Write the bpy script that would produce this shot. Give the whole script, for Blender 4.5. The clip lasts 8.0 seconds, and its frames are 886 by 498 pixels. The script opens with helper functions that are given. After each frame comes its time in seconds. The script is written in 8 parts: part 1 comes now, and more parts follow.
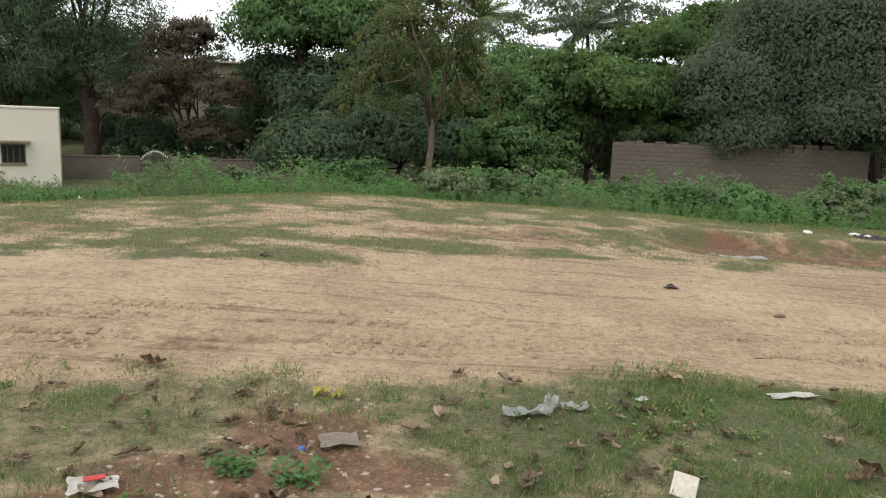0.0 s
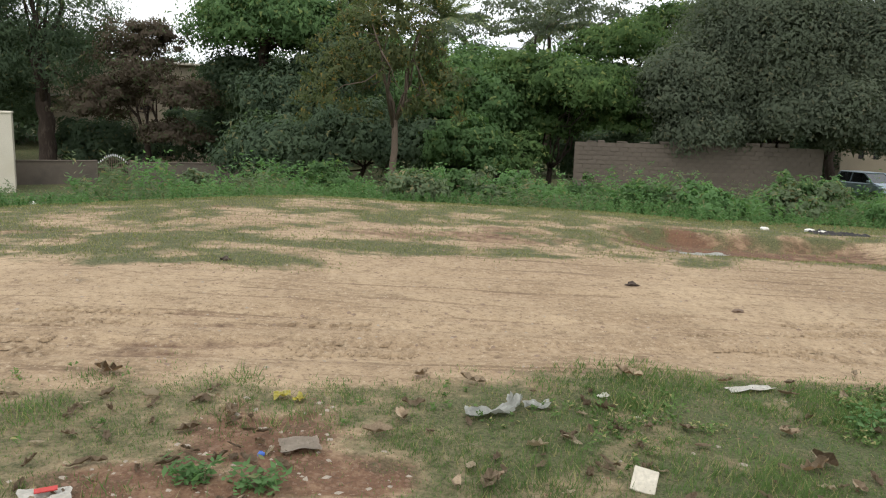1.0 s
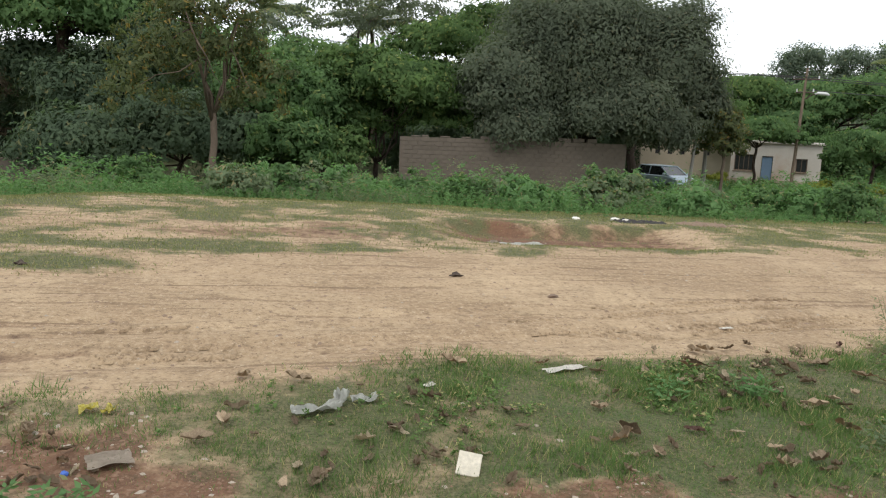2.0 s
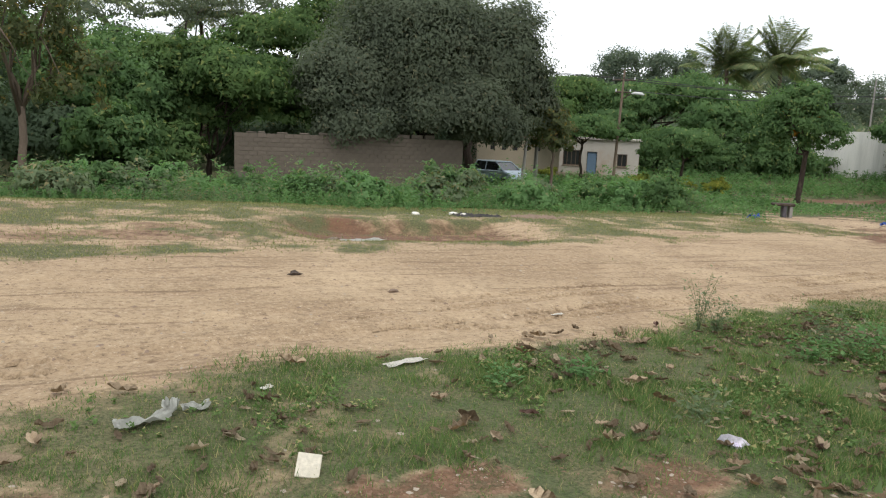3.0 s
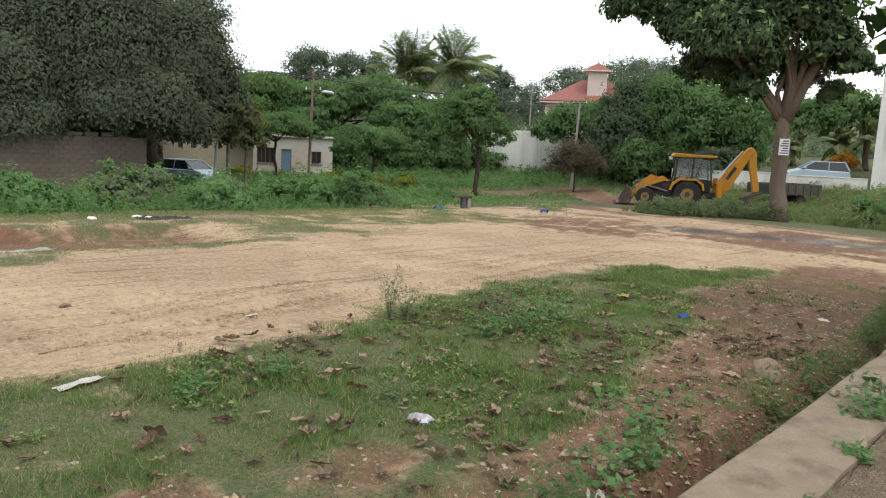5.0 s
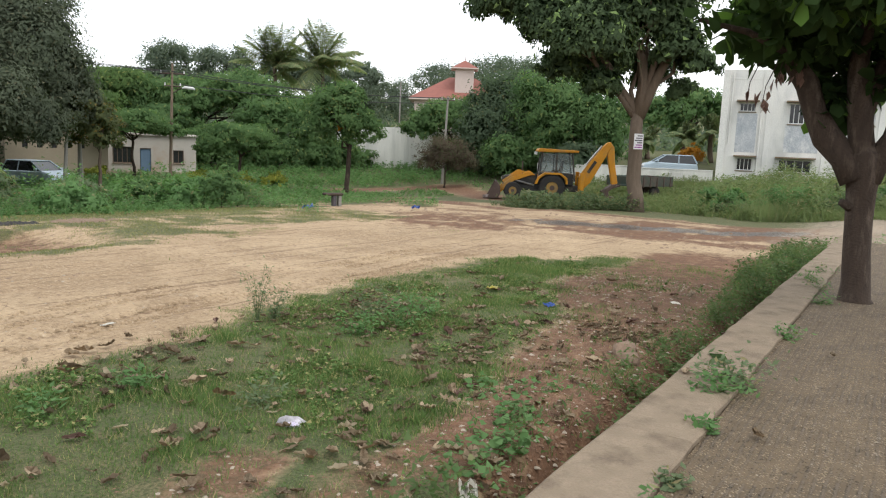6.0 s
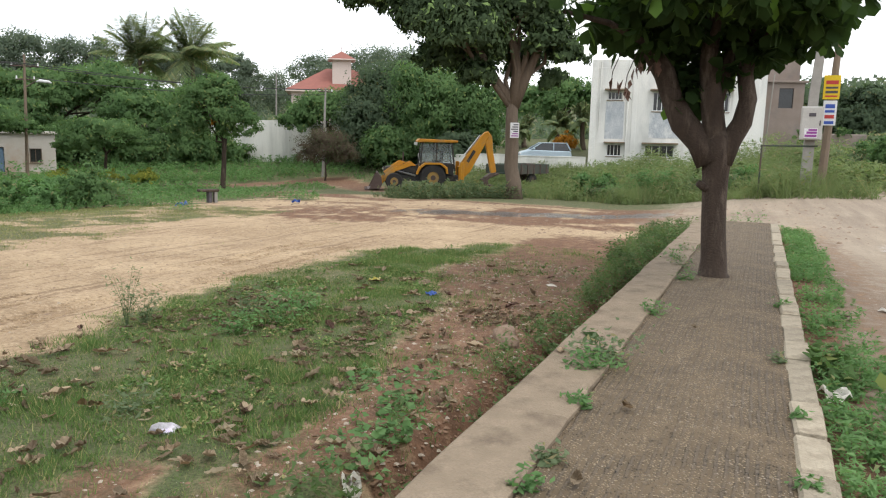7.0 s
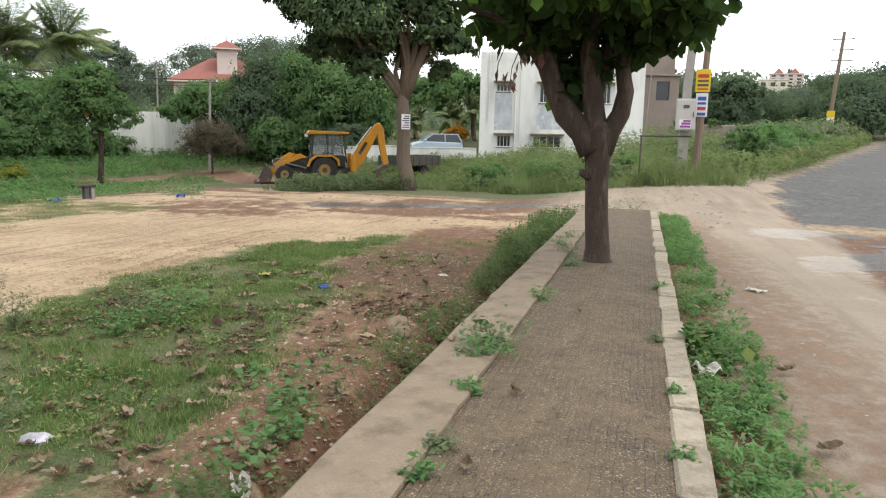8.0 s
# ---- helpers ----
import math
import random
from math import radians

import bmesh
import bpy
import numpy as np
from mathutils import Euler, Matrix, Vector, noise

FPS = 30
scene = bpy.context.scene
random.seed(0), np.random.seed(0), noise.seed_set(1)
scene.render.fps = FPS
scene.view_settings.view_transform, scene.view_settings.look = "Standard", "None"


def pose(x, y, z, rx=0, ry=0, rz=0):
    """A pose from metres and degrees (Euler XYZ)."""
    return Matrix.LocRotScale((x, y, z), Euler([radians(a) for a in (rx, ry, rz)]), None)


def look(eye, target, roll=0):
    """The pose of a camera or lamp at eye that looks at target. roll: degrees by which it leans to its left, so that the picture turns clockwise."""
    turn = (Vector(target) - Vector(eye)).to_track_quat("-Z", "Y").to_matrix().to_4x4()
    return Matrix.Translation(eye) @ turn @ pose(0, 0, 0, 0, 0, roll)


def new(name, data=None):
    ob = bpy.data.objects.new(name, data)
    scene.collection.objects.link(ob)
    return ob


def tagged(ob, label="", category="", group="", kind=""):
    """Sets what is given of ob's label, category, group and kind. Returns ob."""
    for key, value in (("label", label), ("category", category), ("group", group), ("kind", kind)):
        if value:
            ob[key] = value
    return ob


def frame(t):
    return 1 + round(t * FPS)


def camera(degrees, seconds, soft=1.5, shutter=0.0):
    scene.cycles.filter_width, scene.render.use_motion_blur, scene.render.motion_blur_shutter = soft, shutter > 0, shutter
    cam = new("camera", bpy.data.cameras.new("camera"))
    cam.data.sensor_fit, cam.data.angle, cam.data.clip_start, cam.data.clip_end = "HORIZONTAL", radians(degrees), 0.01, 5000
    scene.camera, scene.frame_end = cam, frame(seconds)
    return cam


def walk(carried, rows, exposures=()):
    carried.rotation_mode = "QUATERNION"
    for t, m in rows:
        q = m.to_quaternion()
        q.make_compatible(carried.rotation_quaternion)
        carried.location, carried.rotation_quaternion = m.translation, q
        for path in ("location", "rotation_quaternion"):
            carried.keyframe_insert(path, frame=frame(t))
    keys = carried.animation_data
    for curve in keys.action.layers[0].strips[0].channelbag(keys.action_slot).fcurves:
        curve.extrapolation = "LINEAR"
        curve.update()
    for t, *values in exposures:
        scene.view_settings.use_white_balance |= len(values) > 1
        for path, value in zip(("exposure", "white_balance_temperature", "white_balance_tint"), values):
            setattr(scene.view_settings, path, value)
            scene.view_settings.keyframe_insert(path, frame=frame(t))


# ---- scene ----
cam = camera(61.17, 8.0, soft=1.15)
PATH = [
    (0, pose(-0.001, 0.000, 1.741, 80.21, -2.08, -0.00)),
    (0.5, pose(0.001, 0.008, 1.738, 80.34, -1.83, -0.25)),
    (1, pose(0.034, 0.009, 1.735, 80.40, -1.68, -2.71)),
    (1.5, pose(0.054, 0.013, 1.733, 80.42, -1.91, -9.02)),
    (3, pose(0.130, 0.033, 1.715, 80.69, -2.49, -27.85)),
    (3.5, pose(0.152, 0.021, 1.714, 80.83, -2.26, -33.40)),
    (4, pose(0.166, 0.007, 1.717, 80.99, -2.56, -39.46)),
    (4.5, pose(0.184, -0.009, 1.716, 81.31, -2.67, -44.95)),
    (5, pose(0.198, -0.030, 1.719, 81.56, -2.74, -50.65)),
    (6.5, pose(0.261, -0.081, 1.711, 81.65, -1.84, -64.88)),
    (7, pose(0.271, -0.113, 1.710, 81.39, -1.29, -69.39)),
    (7.5, pose(0.279, -0.129, 1.705, 81.14, -1.06, -73.46)),
    (8, pose(0.283, -0.155, 1.704, 80.94, -1.14, -77.51)),
]
walk(cam, PATH, exposures=((0.0, 0.64), (1.5, 0.67), (3.5, 0.74), (6.5, 0.88), (8.0, 0.99)))

# ---- light ----
world = bpy.data.worlds.new("overcast_sky")
scene.world = world
world.use_nodes = True
wt = world.node_tree
wt.nodes.clear()
w_out = wt.nodes.new("ShaderNodeOutputWorld")
w_bg = wt.nodes.new("ShaderNodeBackground")
w_sky = wt.nodes.new("ShaderNodeTexSky")
w_sky.sky_type, w_sky.sun_disc = "NISHITA", False
w_sky.sun_elevation, w_sky.sun_rotation = radians(58), radians(200)
w_tc = wt.nodes.new("ShaderNodeTexCoord")
w_map = wt.nodes.new("ShaderNodeMapping")
w_map.inputs["Scale"].default_value = (1.0, 1.0, 3.0)
w_noise = wt.nodes.new("ShaderNodeTexNoise")
w_noise.inputs["Scale"].default_value = 2.2
w_noise.inputs["Detail"].default_value = 5.0
w_ramp = wt.nodes.new("ShaderNodeValToRGB")
w_ramp.color_ramp.elements[0].position, w_ramp.color_ramp.elements[0].color = 0.3, (8.3, 8.9, 9.6, 1)
w_ramp.color_ramp.elements[1].position, w_ramp.color_ramp.elements[1].color = 0.62, (10.6, 10.8, 10.9, 1)
w_mix = wt.nodes.new("ShaderNodeMix")
w_mix.data_type = "RGBA"
w_mix.inputs["Factor"].default_value = 0.9
wt.links.new(w_tc.outputs["Generated"], w_map.inputs["Vector"])
wt.links.new(w_map.outputs["Vector"], w_noise.inputs["Vector"])
wt.links.new(w_noise.outputs["Fac"], w_ramp.inputs["Fac"])
wt.links.new(w_sky.outputs["Color"], w_mix.inputs["A"])
wt.links.new(w_ramp.outputs["Color"], w_mix.inputs["B"])
wt.links.new(w_mix.outputs["Result"], w_bg.inputs["Color"])
w_bg.inputs["Strength"].default_value = 0.1
wt.links.new(w_bg.outputs["Background"], w_out.inputs["Surface"])

sun_data = bpy.data.lights.new("sun", "SUN")
sun_data.energy, sun_data.angle, sun_data.color = 0.7, radians(25), (1.0, 0.96, 0.9)
sun = new("sun", sun_data)
sun.matrix_world = look((-12, -30, 60), (0, 0, 0))


# ---- materials ----
def nodes_of(name):
    m = bpy.data.materials.new(name)
    m.use_nodes = True
    t = m.node_tree
    return m, t, t.nodes["Principled BSDF"]


def nd(t, kind, **values):
    n = t.nodes.new("ShaderNode" + kind)
    for key, v in values.items():
        n.inputs[key].default_value = v
    return n


def mixc(t, fac, a, b, blend="MIX"):
    """Colour mix; fac, a, b are sockets or values."""
    n = t.nodes.new("ShaderNodeMix")
    n.data_type, n.blend_type = "RGBA", blend
    for key, v in (("Factor", fac), ("A", a), ("B", b)):
        if isinstance(v, bpy.types.NodeSocket):
            t.links.new(v, n.inputs[key])
        else:
            n.inputs[key].default_value = v if key == "Factor" else (*v, 1)
    return n.outputs["Result"]


def ramp(t, sock, lo, hi):
    n = t.nodes.new("ShaderNodeMapRange")
    n.inputs["From Min"].default_value, n.inputs["From Max"].default_value = lo, hi
    t.links.new(sock, n.inputs["Value"])
    return n.outputs["Result"]


def surface(name, c1, c2, scale=3.0, fine=40.0, rough=0.85, metal=0.0, bump=0.15, stain=None, spec=0.3, stretch=None, vary=0.0):
    """A worn surface: broad patches from c1 to c2, fine grain, and stains; vary: from piece to piece."""
    m, t, b = nodes_of(name)
    tc = t.nodes.new("ShaderNodeTexCoord")
    vec = tc.outputs["Object"]
    if stretch:
        mp = t.nodes.new("ShaderNodeMapping")
        mp.inputs["Scale"].default_value = stretch
        t.links.new(vec, mp.inputs["Vector"])
        vec = mp.outputs["Vector"]
    n1 = nd(t, "TexNoise", Scale=scale, Detail=6.0, Roughness=0.62)
    n2 = nd(t, "TexNoise", Scale=fine, Detail=3.0)
    t.links.new(vec, n1.inputs["Vector"])
    t.links.new(tc.outputs["Object"], n2.inputs["Vector"])
    col = mixc(t, ramp(t, n1.outputs["Fac"], 0.35, 0.65), c1, c2)
    col = mixc(t, ramp(t, n2.outputs["Fac"], 0.3, 0.75), col, [v * 0.72 for v in c1])
    if stain:
        n3 = nd(t, "TexNoise", Scale=scale * 0.6, Detail=8.0, Roughness=0.7)
        t.links.new(vec, n3.inputs["Vector"])
        col = mixc(t, ramp(t, n3.outputs["Fac"], 0.5, 0.68), col, stain)
    if vary:
        info = t.nodes.new("ShaderNodeObjectInfo")
        col = mixc(t, ramp(t, info.outputs["Random"], 0.0, 1.0), col, mixc(t, 1.0, col, (vary, vary, vary), "MULTIPLY"))
    t.links.new(col, b.inputs["Base Color"])
    b.inputs["Roughness"].default_value, b.inputs["Metallic"].default_value = rough, metal
    b.inputs["Specular IOR Level"].default_value = spec
    bp = nd(t, "Bump", Strength=bump, Distance=0.02)
    t.links.new(n2.outputs["Fac"], bp.inputs["Height"])
    t.links.new(bp.outputs["Normal"], b.inputs["Normal"])
    return m


def foliage(name, dark, light, dry=None, dry_share=0.08, through_light=0.5):
    """Leaves: every leaf has its own tone; some are dry."""
    m, t, b = nodes_of(name)
    geo = t.nodes.new("ShaderNodeNewGeometry")
    tc = t.nodes.new("ShaderNodeTexCoord")
    n1 = nd(t, "TexNoise", Scale=0.6, Detail=2.0)
    n2 = nd(t, "TexNoise", Scale=2.4, Detail=2.0)
    for n in (n1, n2):
        t.links.new(tc.outputs["Object"], n.inputs["Vector"])
    both = t.nodes.new("ShaderNodeMath")
    both.operation = "MULTIPLY_ADD"
    both.inputs[1].default_value = 0.6
    t.links.new(ramp(t, n1.outputs["Fac"], 0.3, 0.75), both.inputs[0])
    low = t.nodes.new("ShaderNodeMath")
    low.operation = "MULTIPLY"
    low.inputs[1].default_value = 0.35
    t.links.new(ramp(t, n2.outputs["Fac"], 0.3, 0.75), low.inputs[0])
    t.links.new(low.outputs[0], both.inputs[2])
    tone = t.nodes.new("ShaderNodeMath")
    tone.operation = "MULTIPLY_ADD"
    tone.inputs[1].default_value = 0.2
    t.links.new(geo.outputs["Random Per Island"], tone.inputs[0])
    t.links.new(both.outputs[0], tone.inputs[2])
    col = mixc(t, tone.outputs[0], dark, light)
    if dry:
        col = mixc(t, ramp(t, geo.outputs["Random Per Island"], 1.0 - dry_share, 1.0 - dry_share + 0.01), col, dry)
    t.links.new(col, b.inputs["Base Color"])
    b.inputs["Roughness"].default_value = 0.75
    b.inputs["Specular IOR Level"].default_value = 0.08
    tr = t.nodes.new("ShaderNodeBsdfTranslucent")
    t.links.new(mixc(t, 1.0, col, (1.0, 1.1, 0.72), "MULTIPLY"), tr.inputs["Color"])
    mx = t.nodes.new("ShaderNodeMixShader")
    mx.inputs["Fac"].default_value = through_light
    t.links.new(b.outputs["BSDF"], mx.inputs[1])
    t.links.new(tr.outputs["BSDF"], mx.inputs[2])
    t.links.new(mx.outputs["Shader"], t.nodes["Material Output"].inputs["Surface"])
    return m


def ground_material():
    m, t, b = nodes_of("bare_earth_and_turf")
    tc = t.nodes.new("ShaderNodeTexCoord")
    at1 = t.nodes.new("ShaderNodeAttribute")
    at1.attribute_name = "cover"
    sep = t.nodes.new("ShaderNodeSeparateColor")
    t.links.new(at1.outputs["Color"], sep.inputs["Color"])
    at2 = t.nodes.new("ShaderNodeAttribute")
    at2.attribute_name = "surface"
    sep2 = t.nodes.new("ShaderNodeSeparateColor")
    t.links.new(at2.outputs["Color"], sep2.inputs["Color"])
    big = nd(t, "TexNoise", Scale=0.42, Detail=9.0, Roughness=0.68, Distortion=0.6)
    mid = nd(t, "TexNoise", Scale=4.5, Detail=8.0, Roughness=0.7)
    fine = nd(t, "TexNoise", Scale=45.0, Detail=5.0, Roughness=0.7)
    peb = nd(t, "TexVoronoi", Scale=38.0)
    streak_map = t.nodes.new("ShaderNodeMapping")
    streak_map.inputs["Scale"].default_value = (0.8, 2.4, 1.0)
    streak_map.inputs["Rotation"].default_value = (0, 0, radians(-3))
    streak = nd(t, "TexNoise", Scale=1.3, Detail=9.0, Roughness=0.72, Distortion=0.8)
    t.links.new(tc.outputs["Object"], streak_map.inputs["Vector"])
    t.links.new(streak_map.outputs["Vector"], streak.inputs["Vector"])
    for n in (big, mid, fine, peb):
        t.links.new(tc.outputs["Object"], n.inputs["Vector"])
    sand = mixc(t, ramp(t, big.outputs["Fac"], 0.4, 0.62), SAND_A, SAND_B)
    sand = mixc(t, ramp(t, streak.outputs["Fac"], 0.52, 0.9), sand, SAND_C)
    sand = mixc(t, ramp(t, mid.outputs["Fac"], 0.5, 0.85), sand, [v * 0.62 for v in SAND_A])
    line_map = t.nodes.new("ShaderNodeMapping")
    line_map.inputs["Scale"].default_value = (0.2, 5.5, 1.0)
    line_map.inputs["Rotation"].default_value = (0, 0, radians(-5))
    lines = nd(t, "TexNoise", Scale=1.5, Detail=4.0, Roughness=0.6, Distortion=0.5)
    t.links.new(tc.outputs["Object"], line_map.inputs["Vector"])
    t.links.new(line_map.outputs["Vector"], lines.inputs["Vector"])
    worn = t.nodes.new("ShaderNodeMath")
    worn.operation = "MULTIPLY"
    t.links.new(ramp(t, lines.outputs["Fac"], 0.56, 0.65), worn.inputs[0])
    t.links.new(ramp(t, big.outputs["Fac"], 0.72, 0.42), worn.inputs[1])
    sand = mixc(t, worn.outputs[0], sand, (0.2, 0.132, 0.08))
    clod = nd(t, "TexNoise", Scale=16.0, Detail=6.0, Roughness=0.75)
    t.links.new(tc.outputs["Object"], clod.inputs["Vector"])
    sand = mixc(t, ramp(t, clod.outputs["Fac"], 0.52, 0.7), sand, (0.2, 0.138, 0.088))
    sand = mixc(t, ramp(t, clod.outputs["Fac"], 0.46, 0.3), sand, (0.5, 0.385, 0.26))
    grit = nd(t, "TexVoronoi", Scale=26.0)
    t.links.new(tc.outputs["Object"], grit.inputs["Vector"])
    sand = mixc(t, ramp(t, grit.outputs["Distance"], 0.26, 0.12), sand, mixc(t, ramp(t, clod.outputs["Fac"], 0.47, 0.53), (0.52, 0.41, 0.29), (0.165, 0.11, 0.07)))
    red = mixc(t, ramp(t, mid.outputs["Fac"], 0.35, 0.65), (0.205, 0.11, 0.064), (0.118, 0.068, 0.043))
    red = mixc(t, ramp(t, peb.outputs["Distance"], 0.3, 0.16), red, mixc(t, ramp(t, clod.outputs["Fac"], 0.4, 0.6), (0.31, 0.2, 0.13), (0.1, 0.058, 0.04)))
    turf = mixc(t, ramp(t, mid.outputs["Fac"], 0.35, 0.68), (0.082, 0.108, 0.042), (0.185, 0.148, 0.083))
    turf = mixc(t, ramp(t, fine.outputs["Fac"], 0.42, 0.66), turf, (0.056, 0.075, 0.028))
    # uneven borders between the kinds of ground
    def border(sock, lo, hi):
        add = t.nodes.new("ShaderNodeMath")
        add.operation = "MULTIPLY_ADD"
        add.inputs[1].default_value = 0.9
        t.links.new(ramp(t, mid.outputs["Fac"], 0.2, 0.8), add.inputs[0])
        t.links.new(sock, add.inputs[2])
        return ramp(t, add.outputs[0], lo, hi)
    col = mixc(t, border(sep.outputs["Green"], 0.75, 1.25), sand, red)
    col = mixc(t, border(sep.outputs["Red"], 0.7, 1.2), col, turf)
    col = mixc(t, ramp(t, fine.outputs["Fac"], 0.45, 0.8), col, mixc(t, 1.0, col, (0.62, 0.6, 0.58), "MULTIPLY"))
    tar = mixc(t, ramp(t, fine.outputs["Fac"], 0.35, 0.7), (0.075, 0.075, 0.077), (0.12, 0.115, 0.11))
    tar = mixc(t, ramp(t, big.outputs["Fac"], 0.55, 0.75), tar, (0.2, 0.185, 0.165))
    tar = mixc(t, ramp(t, clod.outputs["Fac"], 0.48, 0.68), tar, (0.19, 0.165, 0.135))
    tar = mixc(t, ramp(t, mid.outputs["Fac"], 0.5, 0.68), tar, (0.05, 0.05, 0.052))
    col = mixc(t, border(sep2.outputs["Red"], 0.8, 1.3), col, tar)
    wet = border(sep2.outputs["Green"], 0.95, 1.25)
    col = mixc(t, wet, col, mixc(t, 1.0, col, (0.3, 0.31, 0.34), "MULTIPLY"))
    grey = mixc(t, ramp(t, big.outputs["Fac"], 0.3, 0.7), (0.36, 0.292, 0.22), (0.28, 0.222, 0.165))
    lane_map = t.nodes.new("ShaderNodeMapping")
    lane_map.inputs["Scale"].default_value = (0.1, 1.0, 1.0)
    lane_map.inputs["Rotation"].default_value = (0, 0, radians(8))
    lane = nd(t, "TexNoise", Scale=1.6, Detail=6.0, Roughness=0.65, Distortion=0.3)
    t.links.new(tc.outputs["Object"], lane_map.inputs["Vector"])
    t.links.new(lane_map.outputs["Vector"], lane.inputs["Vector"])
    grey = mixc(t, ramp(t, lane.outputs["Fac"], 0.45, 0.68), grey, (0.235, 0.185, 0.14))
    grey = mixc(t, ramp(t, clod.outputs["Fac"], 0.54, 0.68), grey, (0.22, 0.175, 0.135))
    col = mixc(t, border(sep2.outputs["Blue"], 0.7, 1.2), col, grey)
    t.links.new(col, b.inputs["Base Color"])
    rg = t.nodes.new("ShaderNodeMapRange")
    rg.inputs["To Min"].default_value, rg.inputs["To Max"].default_value = 0.95, 0.3
    t.links.new(wet, rg.inputs["Value"])
    t.links.new(rg.outputs["Result"], b.inputs["Roughness"])
    b.inputs["Specular IOR Level"].default_value = 0.25
    bp1 = nd(t, "Bump", Strength=0.55, Distance=0.05)
    bp2 = nd(t, "Bump", Strength=0.9, Distance=0.02)
    t.links.new(mid.outputs["Fac"], bp1.inputs["Height"])
    t.links.new(fine.outputs["Fac"], bp2.inputs["Height"])
    t.links.new(bp1.outputs["Normal"], bp2.inputs["Normal"])
    t.links.new(bp2.outputs["Normal"], b.inputs["Normal"])
    return m


def combed_concrete():
    """Footpath panels: exposed pebbles and combed grooves that run along the path."""
    m, t, b = nodes_of("combed_concrete")
    tc = t.nodes.new("ShaderNodeTexCoord")
    peb = nd(t, "TexVoronoi", Scale=52.0, Randomness=1.0)
    mid = nd(t, "TexNoise", Scale=1.7, Detail=7.0, Roughness=0.65)
    fine = nd(t, "TexNoise", Scale=70.0, Detail=3.0)
    warp = nd(t, "TexNoise", Scale=1.1, Detail=2.0)
    for n in (peb, mid, fine, warp):
        t.links.new(tc.outputs["Object"], n.inputs["Vector"])
    sep = t.nodes.new("ShaderNodeSeparateXYZ")
    t.links.new(tc.outputs["Object"], sep.inputs["Vector"])
    ph = t.nodes.new("ShaderNodeMath")
    ph.operation = "MULTIPLY_ADD"
    ph.inputs[1].default_value = 125.0
    t.links.new(sep.outputs["Y"], ph.inputs[0])
    wp = t.nodes.new("ShaderNodeMath")
    wp.operation = "MULTIPLY"
    wp.inputs[1].default_value = 9.0
    t.links.new(warp.outputs["Fac"], wp.inputs[0])
    t.links.new(wp.outputs[0], ph.inputs[2])
    sn = t.nodes.new("ShaderNodeMath")
    sn.operation = "SINE"
    t.links.new(ph.outputs[0], sn.inputs[0])
    col = mixc(t, ramp(t, mid.outputs["Fac"], 0.35, 0.68), (0.118, 0.08, 0.043), (0.064, 0.043, 0.022))
    pick = nd(t, "TexNoise", Scale=9.0, Detail=4.0)
    t.links.new(tc.outputs["Object"], pick.inputs["Vector"])
    col = mixc(t, ramp(t, peb.outputs["Distance"], 0.46, 0.3), col, mixc(t, ramp(t, pick.outputs["Fac"], 0.34, 0.52), col, (0.4, 0.3, 0.19)))
    col = mixc(t, ramp(t, fine.outputs["Fac"], 0.5, 0.75), col, (0.09, 0.066, 0.042))
    groove = ramp(t, sn.outputs[0], -0.1, -0.9)
    fade = t.nodes.new("ShaderNodeMath")
    fade.operation = "MULTIPLY"
    t.links.new(groove, fade.inputs[0])
    t.links.new(ramp(t, mid.outputs["Fac"], 0.38, 0.6), fade.inputs[1])
    soft = t.nodes.new("ShaderNodeMath")
    soft.operation = "MULTIPLY"
    soft.inputs[1].default_value = 0.75
    t.links.new(fade.outputs[0], soft.inputs[0])
    col = mixc(t, soft.outputs[0], col, (0.1, 0.075, 0.052))
    t.links.new(col, b.inputs["Base Color"])
    b.inputs["Roughness"].default_value = 0.9
    bp = nd(t, "Bump", Strength=0.7, Distance=0.012)
    bp2 = nd(t, "Bump", Strength=1.0, Distance=0.03)
    t.links.new(fade.outputs[0], bp.inputs["Height"])
    t.links.new(ramp(t, peb.outputs["Distance"], 0.4, 0.0), bp2.inputs["Height"])
    t.links.new(bp.outputs["Normal"], bp2.inputs["Normal"])
    t.links.new(bp2.outputs["Normal"], b.inputs["Normal"])
    return m


SAND_A, SAND_B, SAND_C = (0.34, 0.24, 0.146), (0.475, 0.35, 0.22), (0.215, 0.143, 0.085)
M = {}
M["ground"] = ground_material()
M["combed"] = combed_concrete()
M["concrete"] = surface("pale_concrete", (0.275, 0.213, 0.15), (0.19, 0.143, 0.097), 4.0, 75, 0.9, bump=0.6, stain=(0.12, 0.088, 0.06))
M["kerb"] = surface("kerb_concrete", (0.42, 0.36, 0.27), (0.29, 0.24, 0.175), 7.0, 55, 0.95, bump=0.7, stain=(0.2, 0.16, 0.115), vary=0.75)
M["pole"] = surface("weathered_pole_concrete", (0.33, 0.31, 0.28), (0.24, 0.22, 0.2), 2.5, 50, 0.9)
M["brownpole"] = surface("brown_steel_pole", (0.23, 0.17, 0.12), (0.17, 0.13, 0.1), 2.5, 50, 0.8)
M["block"] = surface("cement_block", (0.17, 0.139, 0.11), (0.13, 0.106, 0.086), 3.0, 50, 0.95, vary=0.88)
M["mortar"] = surface("grey_mortar", (0.165, 0.136, 0.109), (0.128, 0.106, 0.087), 1.2, 40, 0.95, stain=(0.1, 0.085, 0.07))
